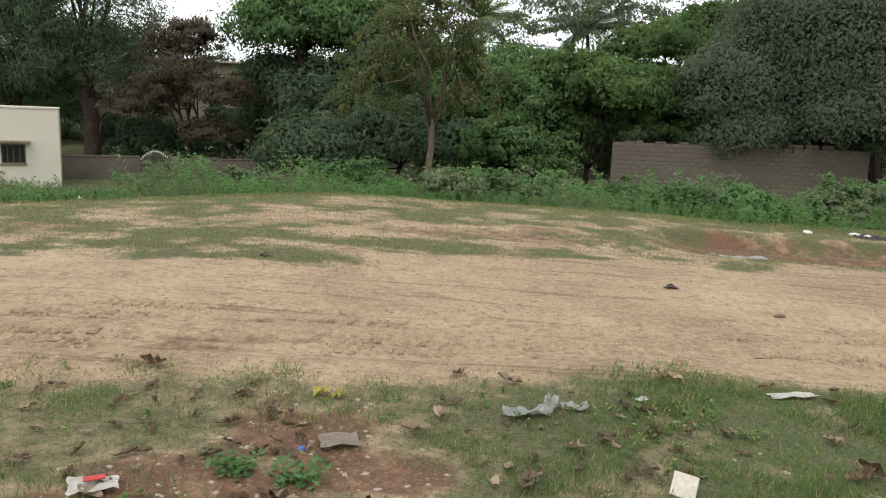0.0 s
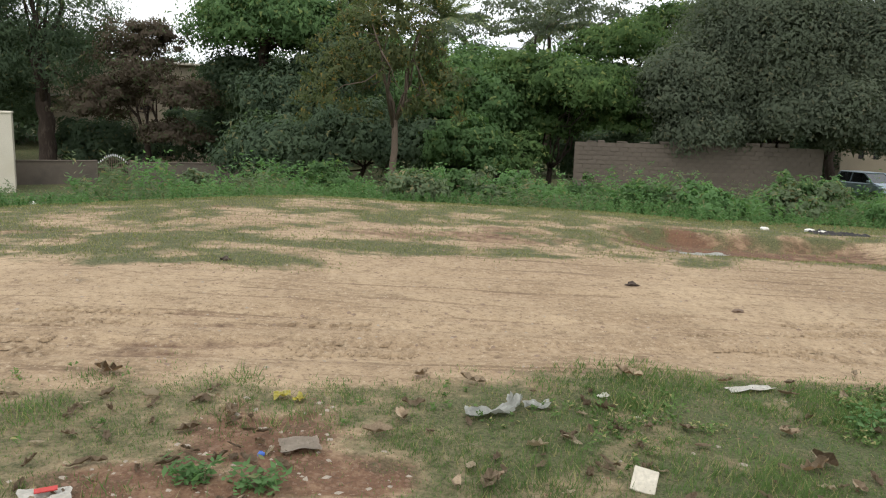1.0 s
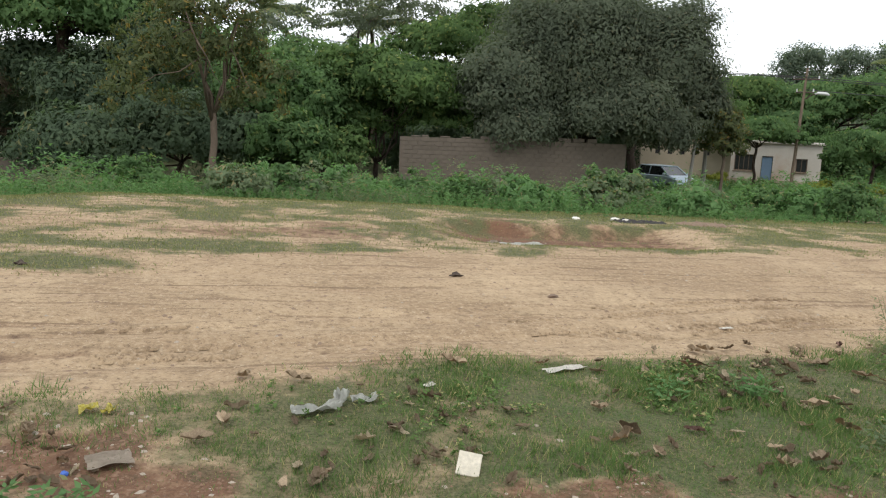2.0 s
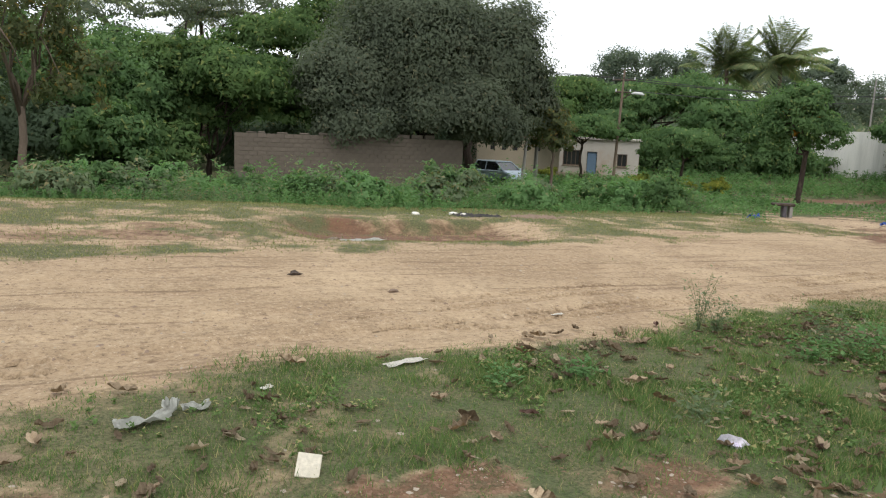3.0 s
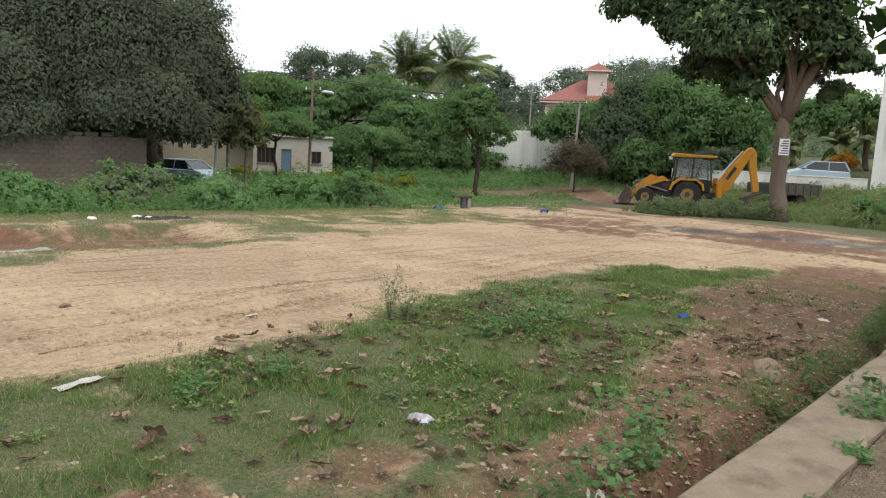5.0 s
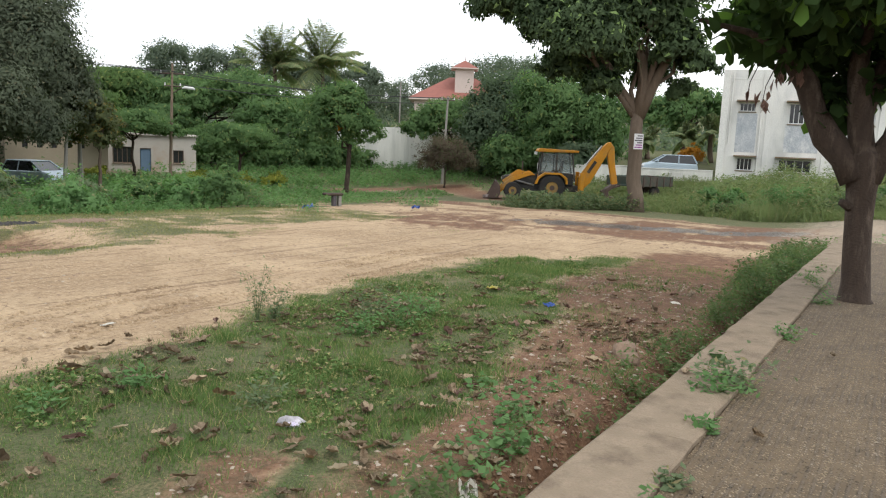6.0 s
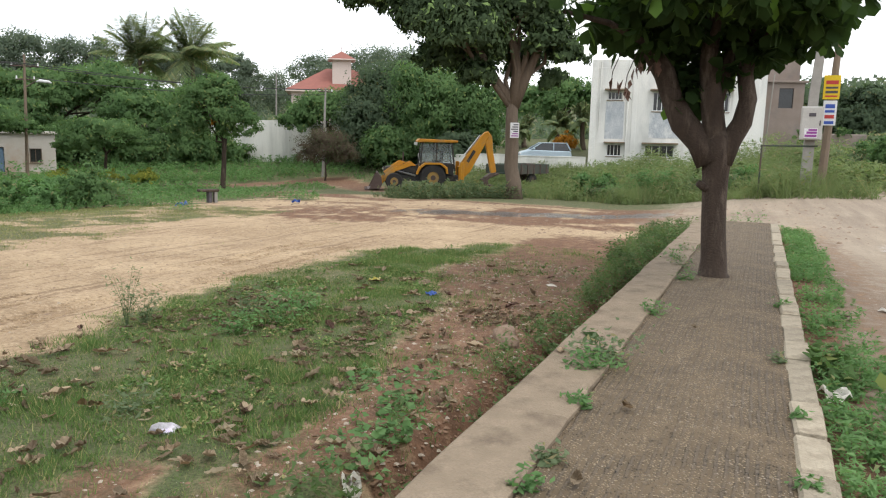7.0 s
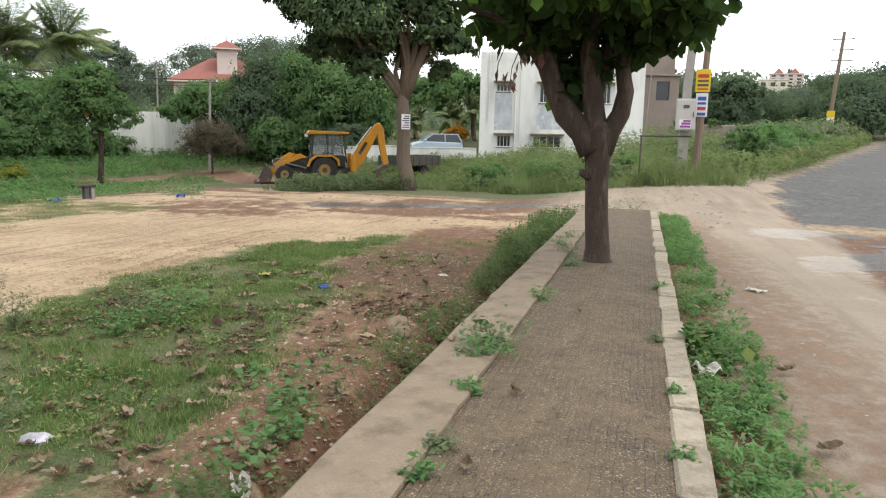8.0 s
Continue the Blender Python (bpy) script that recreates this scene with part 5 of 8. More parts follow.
def blades(name, x, y, tall, mat, label, seed, per=5, wide=0.006, spread=0.03):
    """Grass: tufts of narrow bent blades."""
    rng = np.random.default_rng(seed)
    n = len(x) * per
    bx_, by_ = np.repeat(x, per) + rng.normal(0, spread, n), np.repeat(y, per) + rng.normal(0, spread, n)
    p = np.stack([bx_, by_, height(bx_, by_) - 0.005], -1)
    h = np.repeat(tall, per) * rng.uniform(0.5, 1.2, n)
    az = rng.uniform(0, 2 * math.pi, n)
    w = np.stack([np.cos(az), np.sin(az), az * 0], -1) * wide * rng.uniform(0.7, 1.4, (n, 1))
    tip = np.stack([rng.normal(0, 0.45, n) * h, rng.normal(0, 0.45, n) * h, h], -1)
    V = np.stack([p - w, p + w, p + tip], 1).reshape(-1, 3)
    F = np.arange(3 * n).reshape(n, 3)
    tagged(new(name, array_mesh(name, V, F, mat)), label, "grass", kind="stuff")


def build_weeds():
    rng = np.random.default_rng(77)

    def band(x, y):
        d = y - weed_front(x) - 1.0 * (rough_noise(x, y, 1.6, 31) - 0.5)
        return step(-0.2, 0.5, d) * (1 - step(19.5, 21.5, x)) * (0.45 + 0.55 * step(0.3, 0.6, rough_noise(x, y, 1.4, 32)))
    x, y = scatter(17000, -20, 21.5, 10.5, 31, band, rng)
    deep = y - weed_front(x)
    tall = (0.2 + 0.5 * step(0.8, 6, deep) + 0.85 * step(0.52, 0.78, rough_noise(x, y, 1.5, 33)) * step(0.5, 3, deep)) * rng.uniform(0.6, 1.25, len(x))
    tall = tall * (1 - 0.45 * (1 - step(-9, -3, x)))
    pick = rough_noise(x, y, 3.0, 34) < 0.56
    herbs("weeds", x[pick], y[pick], tall[pick], M["weed"], "band of tall leafy green weeds along the lot", 78, leaves=30, leaf=0.085)
    herbs("dusty_weeds", x[~pick], y[~pick], tall[~pick], M["weed_pale"], "dusty pale weeds among the green ones", 79, leaves=30, leaf=0.085, width=0.32)
    # single tall shrubs in the band
    bush = [(8.0, 20.5, 1.2), (11.2, 21.0, 1.5), (11.9, 20.6, 1.3), (3.4, 22, 1.3), (5.2, 22.4, 1.2), (14.0, 19.8, 1.0), (16.2, 18.2, 0.9), (-2.2, 20.5, 1.2), (-5.5, 19.5, 1.1), (12.6, 21.6, 1.4)]
    rnb = random.Random(5)
    for k in range(30):
        a = rnb.uniform(0, 20)
        bush.append((a, float(weed_front(a)) + rnb.uniform(1.6, 8.0), rnb.uniform(0.55, 1.2)))
    for k, (a, b, h) in enumerate(bush):
        z = zat(a, b)
        make_tree("weed_bush", (a, b), (a, b, z + 0.2), [(a, b, z + 0.5 * h, 0.75, 0.55 * h), (a + 0.4, b, z + 0.35 * h, 0.6, 0.4 * h)], 0.025, 34, 22, 0.18,
                  ("weed", "leaf_green", "weed_pale")[k % 3], "bark", "leafy wild shrub among the weeds", 300 + k, limbs=4, category="shrub", group="shrubs in the weeds")

    rnd = random.Random(12)
    for k in range(26):
        a, b = rnd.uniform(37.5, 48.5), rnd.uniform(-4.5, 7.6)
        h, r = rnd.uniform(0.7, 1.6), rnd.uniform(0.6, 1.2)
        z = zat(a, b)
        make_tree("verge_bush", (a, b), (a, b, z + 0.2), [(a, b, z + 0.5 * h, r, 0.55 * h), (a + 0.5 * r, b - 0.4 * r, z + 0.35 * h, 0.8 * r, 0.4 * h), (a - 0.2, b + 0.7 * r, z + 0.3 * h, 0.7 * r, 0.36 * h)], 0.03, 46, 22, 0.2,
                  ("weed", "weed_pale", "weed_light")[k % 3], "bark", ("green leafy bush on the overgrown verge", "dusty grey-green bush on the overgrown verge", "light wispy bush on the overgrown verge")[k % 3], 330 + k, limbs=4,
                  category="shrub", group="bushes on the verge")

    def east(x, y):
        a = step(34.8, 36.2, x + east_front(y) + 1.2 * (rough_noise(x, y, 1.4, 35) - 0.5)) * (1 - step(15.5, 17.5, y)) * step(-5.6, -4.8, y + 0.06 * (x - 34))
        cut = step(0.9, 1.05, np.hypot((x - 38.4) / 1.7, (y - 14.6) / 3.6 + 0.25 * (x - 38.4) / 1.7))
        return a * cut
    x, y = scatter(9000, 30, 51, -8, 17.5, east, rng)
    tall = (0.35 + (0.4 * step(36, 40, x + east_front(y)) + 1.1 * step(0.42, 0.72, rough_noise(x, y, 2.2, 36))) * (0.15 + 0.85 * step(8.5, 5.5, y))) * rng.uniform(0.6, 1.2, len(x))
    herbs("verge_weeds", x, y, tall, M["weed_light"], "tall dusty weeds on the verge beside the cross track", 80, leaves=16, leaf=0.16, width=0.24)

    x, y = scatter(12000, 30, 50, -6, 14.2, east, rng)
    blades("tall_grass", x, y, (0.25 + 0.9 * step(0.35, 0.75, rough_noise(x, y, 1.8, 39)) * (0.25 + 0.75 * step(8.5, 5.5, y))) * rng.uniform(0.6, 1.2, len(x)), M["weed_light"], "tall wispy grass beside the cross track", 90, per=8, wide=0.012, spread=0.09)

    x, y = scatter(5200, 27, 35.5, 8.0, 15.0, track_strip, rng)
    herbs("track_weeds", x, y, rng.uniform(0.12, 0.7, len(x)) * (0.3 + 0.5 * step(28.5, 31.5, x) + 0.5 * step(0.4, 0.7, rough_noise(x, y, 0.8, 49))), M["weed_pale"], "dusty weeds along the track before the backhoe", 92, leaves=24, leaf=0.13, width=0.35)

    def northern(x, y):
        red = 1 - step(0.1, 0.5, red_track(x, y))
        return step(19.5, 21.5, y) * step(19, 20.5, x) * red * (0.4 + 0.6 * step(0.35, 0.55, rough_noise(x, y, 2.2, 37)))
    x, y = scatter(12000, 19, 56, 17.5, 44, northern, rng)
    tall = (0.35 + 0.5 * rough_noise(x, y, 2.5, 38)) * rng.uniform(0.6, 1.2, len(x)) * (0.35 + 0.65 * step(21.5, 23.0, y)) * (1 - 0.75 * step(31, 35, x) * (1 - step(26, 30, y + 0.36 * (x - 41))))
    herbs("field_weeds", x, y, tall, M["weed"], "rough field of weeds before the hut and wall", 81, leaves=12, leaf=0.17, width=0.3)

    def tracks(x, y):
        return step(0.5, 0.62, rough_noise(x, y, 1.6, 11)) * step(13.0, 14.2, y) * (1 - step(26, 29, x))
    x, y = scatter(2600, 16, 28, 13, 20.5, tracks, rng)
    herbs("low_weeds", x, y, rng.uniform(0.15, 0.45, len(x)), M["weed"], "low weeds on the sand beside the stump", 82, leaves=12, leaf=0.1)

    for k in range(22):
        a = rnd.uniform(35.5, 58)
        b = -5.6 - 0.41 * (a - 34) + rnd.uniform(0.2, 3.4)
        h, r = rnd.uniform(0.8, 1.9), rnd.uniform(0.8, 1.5)
        z = zat(a, b)
        make_tree("bank_bush", (a, b), (a, b, z + 0.2), [(a, b, z + 0.5 * h, r, 0.55 * h), (a + 0.5 * r, b - 0.4 * r, z + 0.35 * h, 0.8 * r, 0.4 * h), (a - 0.2, b + 0.7 * r, z + 0.3 * h, 0.7 * r, 0.36 * h)], 0.03, 50, 22, 0.22,
                  ("weed_pale", "weed", "leaf_green")[k % 3], "bark", ("dusty grey-green bush on the road bank", "green leafy bush on the road bank", "dark green bush on the road bank")[k % 3], 370 + k, limbs=4,
                  category="shrub", group="bushes on the road bank")

    def bank(x, y):
        return step(29.6, 31.4, x) * step(-7.0, -6.3, y + 0.41 * (x - 34)) * (1 - step(-4.6, -4.0, y + 0.06 * (x - 34)))
    x, y = scatter(10000, 29, 72, -23, -3, bank, rng)
    herbs("bank_weeds", x, y, rng.uniform(0.4, 1.0, len(x)) * (0.45 + 0.55 * step(30, 36, x)), M["weed_light"], "weedy bank along the far road", 83, leaves=14, leaf=0.2, width=0.3)
    x, y = scatter(3000, 30, 90, -40, -10, lambda x, y: step(-14.5, -15.5, y + 0.41 * (x - 30)) * 1.0, rng)
    herbs("far_bank_weeds", x, y, rng.uniform(0.4, 1.0, len(x)), M["weed_pale"], "weedy far side of the road", 84, leaves=12, leaf=0.22, width=0.3)

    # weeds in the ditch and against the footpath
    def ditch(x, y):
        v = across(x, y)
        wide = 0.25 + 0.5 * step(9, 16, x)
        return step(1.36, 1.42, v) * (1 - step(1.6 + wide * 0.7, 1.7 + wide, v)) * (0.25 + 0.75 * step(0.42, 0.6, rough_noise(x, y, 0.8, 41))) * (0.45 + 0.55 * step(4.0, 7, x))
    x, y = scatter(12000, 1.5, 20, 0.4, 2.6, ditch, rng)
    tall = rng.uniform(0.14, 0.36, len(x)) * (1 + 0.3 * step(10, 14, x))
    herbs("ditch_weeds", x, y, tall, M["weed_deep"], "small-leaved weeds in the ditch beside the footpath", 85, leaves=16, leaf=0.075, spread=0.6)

    def verge(x, y):
        v = across(x, y)
        return step(-1.3, -1.05, v + 0.3 * (rough_noise(x, y, 0.7, 43) - 0.5)) * step(-0.57, -0.66, v) * (0.12 + 0.88 * step(0.38, 0.56, rough_noise(x, y, 0.7, 42)))
    x, y = scatter(8200, 1.5, 20, -2.4, -0.5, verge, rng)
    herbs("kerb_weeds", x, y, rng.uniform(0.06, 0.19, len(x)), M["weed"], "feathery weeds between the kerb and the road", 86, leaves=18, leaf=0.075, width=0.4, spread=0.75)

    # short grass on the lot
    def turf(x, y):
        return covers(x, y)[0] * (y < 7) * (0.22 + 0.78 * step(0.34, 0.6, 0.6 * rough_noise(x, y, 0.55, 44) + 0.4 * rough_noise(x, y, 0.2, 48)))
    x, y = scatter(115000, -4.5, 15.5, 1.4, 6.0, turf, rng)
    near = np.hypot(x, y) < 4.6
    tall = rng.uniform(0.018, 0.042, len(x)) * (0.7 + 1.5 * step(0.42, 0.75, rough_noise(x, y, 0.5, 45)))
    blades("grass", x[near], y[near], tall[near], M["grass"], "short trodden green grass with dry blades", 87, per=6, wide=0.0026, spread=0.035)
    blades("grass", x[~near], y[~near], tall[~near] * 1.1, M["grass"], "short fluffy green grass beside the bare soil", 187, per=6, wide=0.0036, spread=0.045)
    x, y = scatter(60000, -12, 19, 8.0, 17, lambda x, y: covers(x, y)[0] * 0.9, rng)
    blades("thin_grass", x, y, rng.uniform(0.015, 0.045, len(x)), M["grass_dry"], "thin patchy grass on sand", 88, per=5, wide=0.007, spread=0.14)
    x, y = scatter(15000, -4, 14, 1.8, 5.4, lambda x, y: covers(x, y)[0] * step(0.5, 0.68, rough_noise(x, y, 0.6, 46)) * (0.15 + 0.85 * step(0.5, 2.0, x)), rng)
    herbs("clover_weeds", x, y, rng.uniform(0.03, 0.085, len(x)), M["grass"], "low round-leaved weeds in the turf", 89, leaves=14, leaf=0.04, width=0.7, spread=0.9)


build_weeds()



# ---- buildings and walls ----
def panel_with_openings(w, h, th, holes):
    """A wall from x 0 to w, z 0 to h, y 0 to th, with real openings (x0, z0, x1, z1)."""
    xs = sorted({0.0, w, *[min(max(v, 0), w) for o in holes for v in (o[0], o[2])]})
    zs = sorted({0.0, h, *[min(max(v, 0), h) for o in holes for v in (o[1], o[3])]})
    bm = bmesh.new()

    def solid(i, j):
        if i < 0 or j < 0 or i >= len(xs) - 1 or j >= len(zs) - 1:
            return False
        cx, cz = (xs[i] + xs[i + 1]) / 2, (zs[j] + zs[j + 1]) / 2
        return not any(o[0] < cx < o[2] and o[1] < cz < o[3] for o in holes)
    for i in range(len(xs) - 1):
        for j in range(len(zs) - 1):
            if not solid(i, j):
                continue
            a, b, c, d = xs[i], xs[i + 1], zs[j], zs[j + 1]
            quads = [((a, 0, c), (b, 0, c), (b, 0, d), (a, 0, d)), ((b, th, c), (a, th, c), (a, th, d), (b, th, d))]
            for di, dj, q in ((-1, 0, ((a, th, c), (a, 0, c), (a, 0, d), (a, th, d))), (1, 0, ((b, 0, c), (b, th, c), (b, th, d), (b, 0, d))),
                              (0, -1, ((a, th, c), (b, th, c), (b, 0, c), (a, 0, c))), (0, 1, ((a, 0, d), (b, 0, d), (b, th, d), (a, th, d)))):
                if not solid(i + di, j + dj):
                    quads.append(q)
            for q in quads:
                bm.faces.new([bm.verts.new(p) for p in q])
    bmesh.ops.remove_doubles(bm, verts=bm.verts[:], dist=0.001)
    return bm


def add_window(parent, x0, z0, x1, z1, th, bars=3, shade=0.0, frame_mat="frame"):
    w = part("window", bx((x0 + 0.03, th * 0.55, z0 + 0.03), (x1 - 0.03, th * 0.55 + 0.02, z1 - 0.03)), M["darkgap"], parent)
    fr = bmesh.new()
    for lo, hi in (((x0, z0), (x1, z0 + 0.06)), ((x0, z1 - 0.06), (x1, z1)), ((x0, z0 + 0.06), (x0 + 0.06, z1 - 0.06)), ((x1 - 0.06, z0 + 0.06), (x1, z1 - 0.06))):
        box(fr, (lo[0], th * 0.4, lo[1]), (hi[0], th * 0.7, hi[1]), 0.006)
    part("window_frame", fr, M[frame_mat], w)
    for k in range(1, bars + 1):
        x = x0 + (x1 - x0) * k / (bars + 1)
        part("mullion", bx((x - 0.02, th * 0.42, z0 + 0.06), (x + 0.02, th * 0.5, z1 - 0.06)), M[frame_mat], w)
    if shade:
        part("sunshade", bx((x0 - 0.2, -shade, z1 + 0.06), (x1 + 0.2, 0.0, z1 + 0.16), 0.015), M["concrete"], parent)
    part("window_sill", bx((x0 - 0.06, -0.06, z0 - 0.06), (x1 + 0.06, th * 0.38, z0 - 0.004), 0.01), M["concrete"], w)
    return w


def building(name, left, right, depth, z0, h, holes, wall, roof, label, category="house", parapet=0.0, th=0.22, overhang=0.15, shades=0.0, roof_th=0.14, frame_mat="frame"):
    """A flat-roofed building. left, right: the front's corners as seen from the lot; holes: (x0, z0, x1, z1, kind)."""
    l, r = Vector((*left, 0)), Vector((*right, 0))
    w = (r - l).length
    turn = math.degrees(math.atan2(r.y - l.y, r.x - l.x))
    b = thing(name, (l.x, l.y, z0), turn, label, category)
    part("wall", panel_with_openings(w, h, th, [o[:4] for o in holes]), M[wall], b)
    part("wall", bx((0, depth - th, 0), (w, depth, h)), M[wall], b)
    part("wall", bx((0, th, 0), (th, depth - th, h)), M[wall], b)
    part("wall", bx((w - th, th, 0), (w, depth - th, h)), M[wall], b)
    part("roof", bx((-overhang, -overhang, h), (w + overhang, depth + overhang, h + roof_th), 0.02), M[roof], b)
    if parapet:
        for lo, hi in (((0, 0), (w, 0.15)), ((0, depth - 0.15), (w, depth)), ((0, 0.15), (0.15, depth - 0.15)), ((w - 0.15, 0.15), (w, depth - 0.15))):
            part("parapet", bx((*lo, h + roof_th), (*hi, h + roof_th + parapet), 0.01), M[wall], b)
    for x0, za, x1, zb, kind in holes:
        if kind == "door":
            d = part("door", bx((x0 + 0.03, th * 0.4, za), (x1 - 0.03, th * 0.4 + 0.05, zb - 0.03), 0.008), M["bluedoor"], b, "faded blue door")
            part("door_frame", bx((x0, th * 0.3, zb - 0.05), (x1, th * 0.8, zb)), M["frame"], d)
        elif kind == "slit":
            part("vent", bx((x0, th * 0.6, za), (x1, th * 0.6 + 0.02, zb)), M["darkgap"], b)
        else:
            add_window(b, x0, za, x1, zb, th, bars=3 if x1 - x0 > 0.8 else 1, shade=shades, frame_mat=frame_mat)
    return b


# white two-storey house
Z_H = zat(52, 6) - 0.15
hh = 6.92 - Z_H - 0.14
wh = building("two_storey_house", (51.5, 8.6), (52.9, -2.2), 8.0, Z_H, hh - 0.5,
              [(1.05, 4.31 - Z_H, 2.0, 4.85 - Z_H, "window"), (3.95, 3.6 - Z_H, 5.1, 4.85 - Z_H, "window"), (1.15, 0.6 - Z_H, 2.1, 1.4 - Z_H, "window"), (3.6, 0.6 - Z_H, 5.5, 1.4 - Z_H, "window"),
               (7.6, 3.6 - Z_H, 8.7, 4.85 - Z_H, "window")],
              "white", "white", "white two-storey house with peeling paint and grey stains", parapet=0.5, shades=0.5, overhang=0.0, frame_mat="lamp")
for xa, xb, za, zb_ in ((0.95, 2.15, 1.75, 4.2), (3.8, 5.75, 1.85, 3.5)):
    part("wall_patch", bx((xa, -0.012, za - Z_H), (xb, -0.002, zb_ - Z_H), 0.004), M["greywash"], wh, "damp grey plaster under the window")
for xa in (2.65, 6.0, 8.9):
    part("pilaster", bx((xa, -0.06, 0), (xa + 0.3, 0.0, hh - 0.4), 0.01), M["white"], wh)
part("downpipe", rod([(2.35, -0.06, 0.3), (2.35, -0.06, hh)], 0.05, 8), M["white"], wh)
part("downpipe", rod([(0.55, -0.05, 2.6), (0.55, -0.05, hh)], 0.04, 8), M["white"], wh)
part("pilaster", bx((-0.05, -0.08, 0), (0.35, 0.0, hh + 0.14), 0.01), M["white"], wh)
part("awning", slab_of([(4.6, 6.85 - Z_H), (6.6, 6.85 - Z_H), (6.4, 7.2 - Z_H), (4.8, 7.25 - Z_H)], 0.5, 1.5), M["bluedoor"], wh, "pale blue roof tank cover")

# unfinished house behind
Z_U = zat(60, -4)
uh = building("unfinished_house", (59.6, -0.8), (60.6, -5.0), 7.0, Z_U, 6.0 - Z_U, [(0.6, 3.6, 1.5, 4.9, "slit"), (2.6, 3.4, 3.6, 4.8, "slit")], "raw", "raw",
              "unfinished house of bare brick and cement", overhang=0.2)
part("stair_tower", panel_with_openings(2.6, 1.5, 2.4, []), M["raw"], uh, at=Matrix.Translation((1.4, 0.3, 6.14 - Z_U)))
part("rusty_tank", bx((0.2, 0.4, 6.16 - Z_U), (1.2, 1.4, 6.9 - Z_U), 0.05), M["tile"], uh)

# old rubble wall with creepers beside it
rw = thing("rubble_wall", (57, -4.6, zat(57, -4.6) - 0.2), -76, "low broken rubble wall overgrown with creepers", "wall")
part("masonry", bx((0, 0, 0), (4.4, 0.35, 1.9), 0.06), M["raw"], rw)
part("masonry", bx((4.4, 0, 0), (6.5, 0.35, 1.3), 0.06), M["raw"], rw)
V, F = crown_leaves([(0.6, -0.15, 1.6, 0.8, 0.7), (2.9, -0.1, 1.9, 0.6, 0.4), (5.2, -0.1, 1.3, 0.8, 0.5)], 60, 22, 0.24, np.random.default_rng(5))[0]
part("creeper", array_mesh("creeper", V, F, M["leaf_green"]), None, rw, "green creeper")

# low white wall in front of the gardens
def wall_run(name, pts, top, th, mat, label, cap=True):
    w = thing(name, (pts[0][0], pts[0][1], 0), 0, label, "wall")
    for (x0, y0), (x1, y1) in zip(pts, pts[1:]):
        d = math.hypot(x1 - x0, y1 - y0)
        n = max(1, int(d / 3.0))
        a = math.atan2(y1 - y0, x1 - x0)
        for i in range(n):
            u = d * i / n
            px, py = x0 + math.cos(a) * u, y0 + math.sin(a) * u
            zb = min(zat(px, py), zat(px + math.cos(a) * d / n, py + math.sin(a) * d / n)) - 0.25
            tt = top[0] + (top[1] - top[0]) * i / n
            m = Matrix.Translation((px - pts[0][0], py - pts[0][1], zb)) @ Matrix.Rotation(a, 4, "Z")
            seg = part("wall_segment", bx((0.004, -th / 2, 0), (d / n - 0.004, th / 2, tt - zb), 0.012), M[mat], w, at=m)
            if cap:
                part("coping", bx((0, -th / 2 - 0.03, tt - zb + 0.001), (d / n, th / 2 + 0.03, tt - zb + 0.06), 0.012), M[mat], seg)
    return w


wall_run("low_wall", [(46.5, 19.0), (49.5, 13.6), (51.4, 8.8)], (0.44, 0.58), 0.18, "whitewall", "low whitewashed compound wall with grey streaks")
wall_run("white_wall", [(51.8, 39.6), (55.6, 33.9), (58.6, 29.0)], (2.58, 2.7), 0.25, "whitewall", "high whitewashed wall with dark rain streaks", cap=False)
wall_run("compound_wall", [(-19.2, 35.2), (-14.9, 37.1)], (-0.62, -0.66), 0.2, "mortar", "grey compound wall behind the weeds")
wall_run("compound_wall", [(-13.6, 37.6), (-8.5, 39.4)], (-0.7, -0.8), 0.2, "mortar", "grey compound wall under the trees")

gate = thing("gate", (-14.85, 37.15, zat(-14.8, 37.2)), 20, "arched iron gate with white spear tips", "gate")
for i in range(15):
    u = 0.05 + 1.3 * i / 14
    top = 0.95 + 0.38 * math.sin(math.pi * i / 14)
    br = part("bar", rod([(u, 0, 0.05), (u, 0, top)], 0.018, 6), M["brownpole"], gate)
    part("spear_tip", rod([(u, 0, top), (u, 0, top + 0.05), (u, 0, top + 0.13)], [0.02, 0.035, 0.004], 6), M["lamp"], br, "white spear tip")
for zz in (0.15, 0.75):
    part("rail", bx((0, -0.015, zz), (1.4, 0.015, zz + 0.05)), M["brownpole"], gate)
for u in (-0.12, 1.52):
    part("gate_post", bx((u - 0.12, -0.12, -0.1), (u + 0.12, 0.12, 1.15), 0.02), M["mortar"], gate)

# cream building at the west end
zc = zat(-16.3, 32.2) - 0.1
cb = building("cream_building", (-22.3, 29.2), (-16.25, 32.15), 5.0, zc, 1.66 - zc - 0.1, [(4.55, 0.08 - zc - 0.8, 5.45, 0.08 - zc, "window")], "cream", "cream",
              "plain cream-painted single-storey building with flat roof", overhang=0.03, shades=0.45, roof_th=0.1)
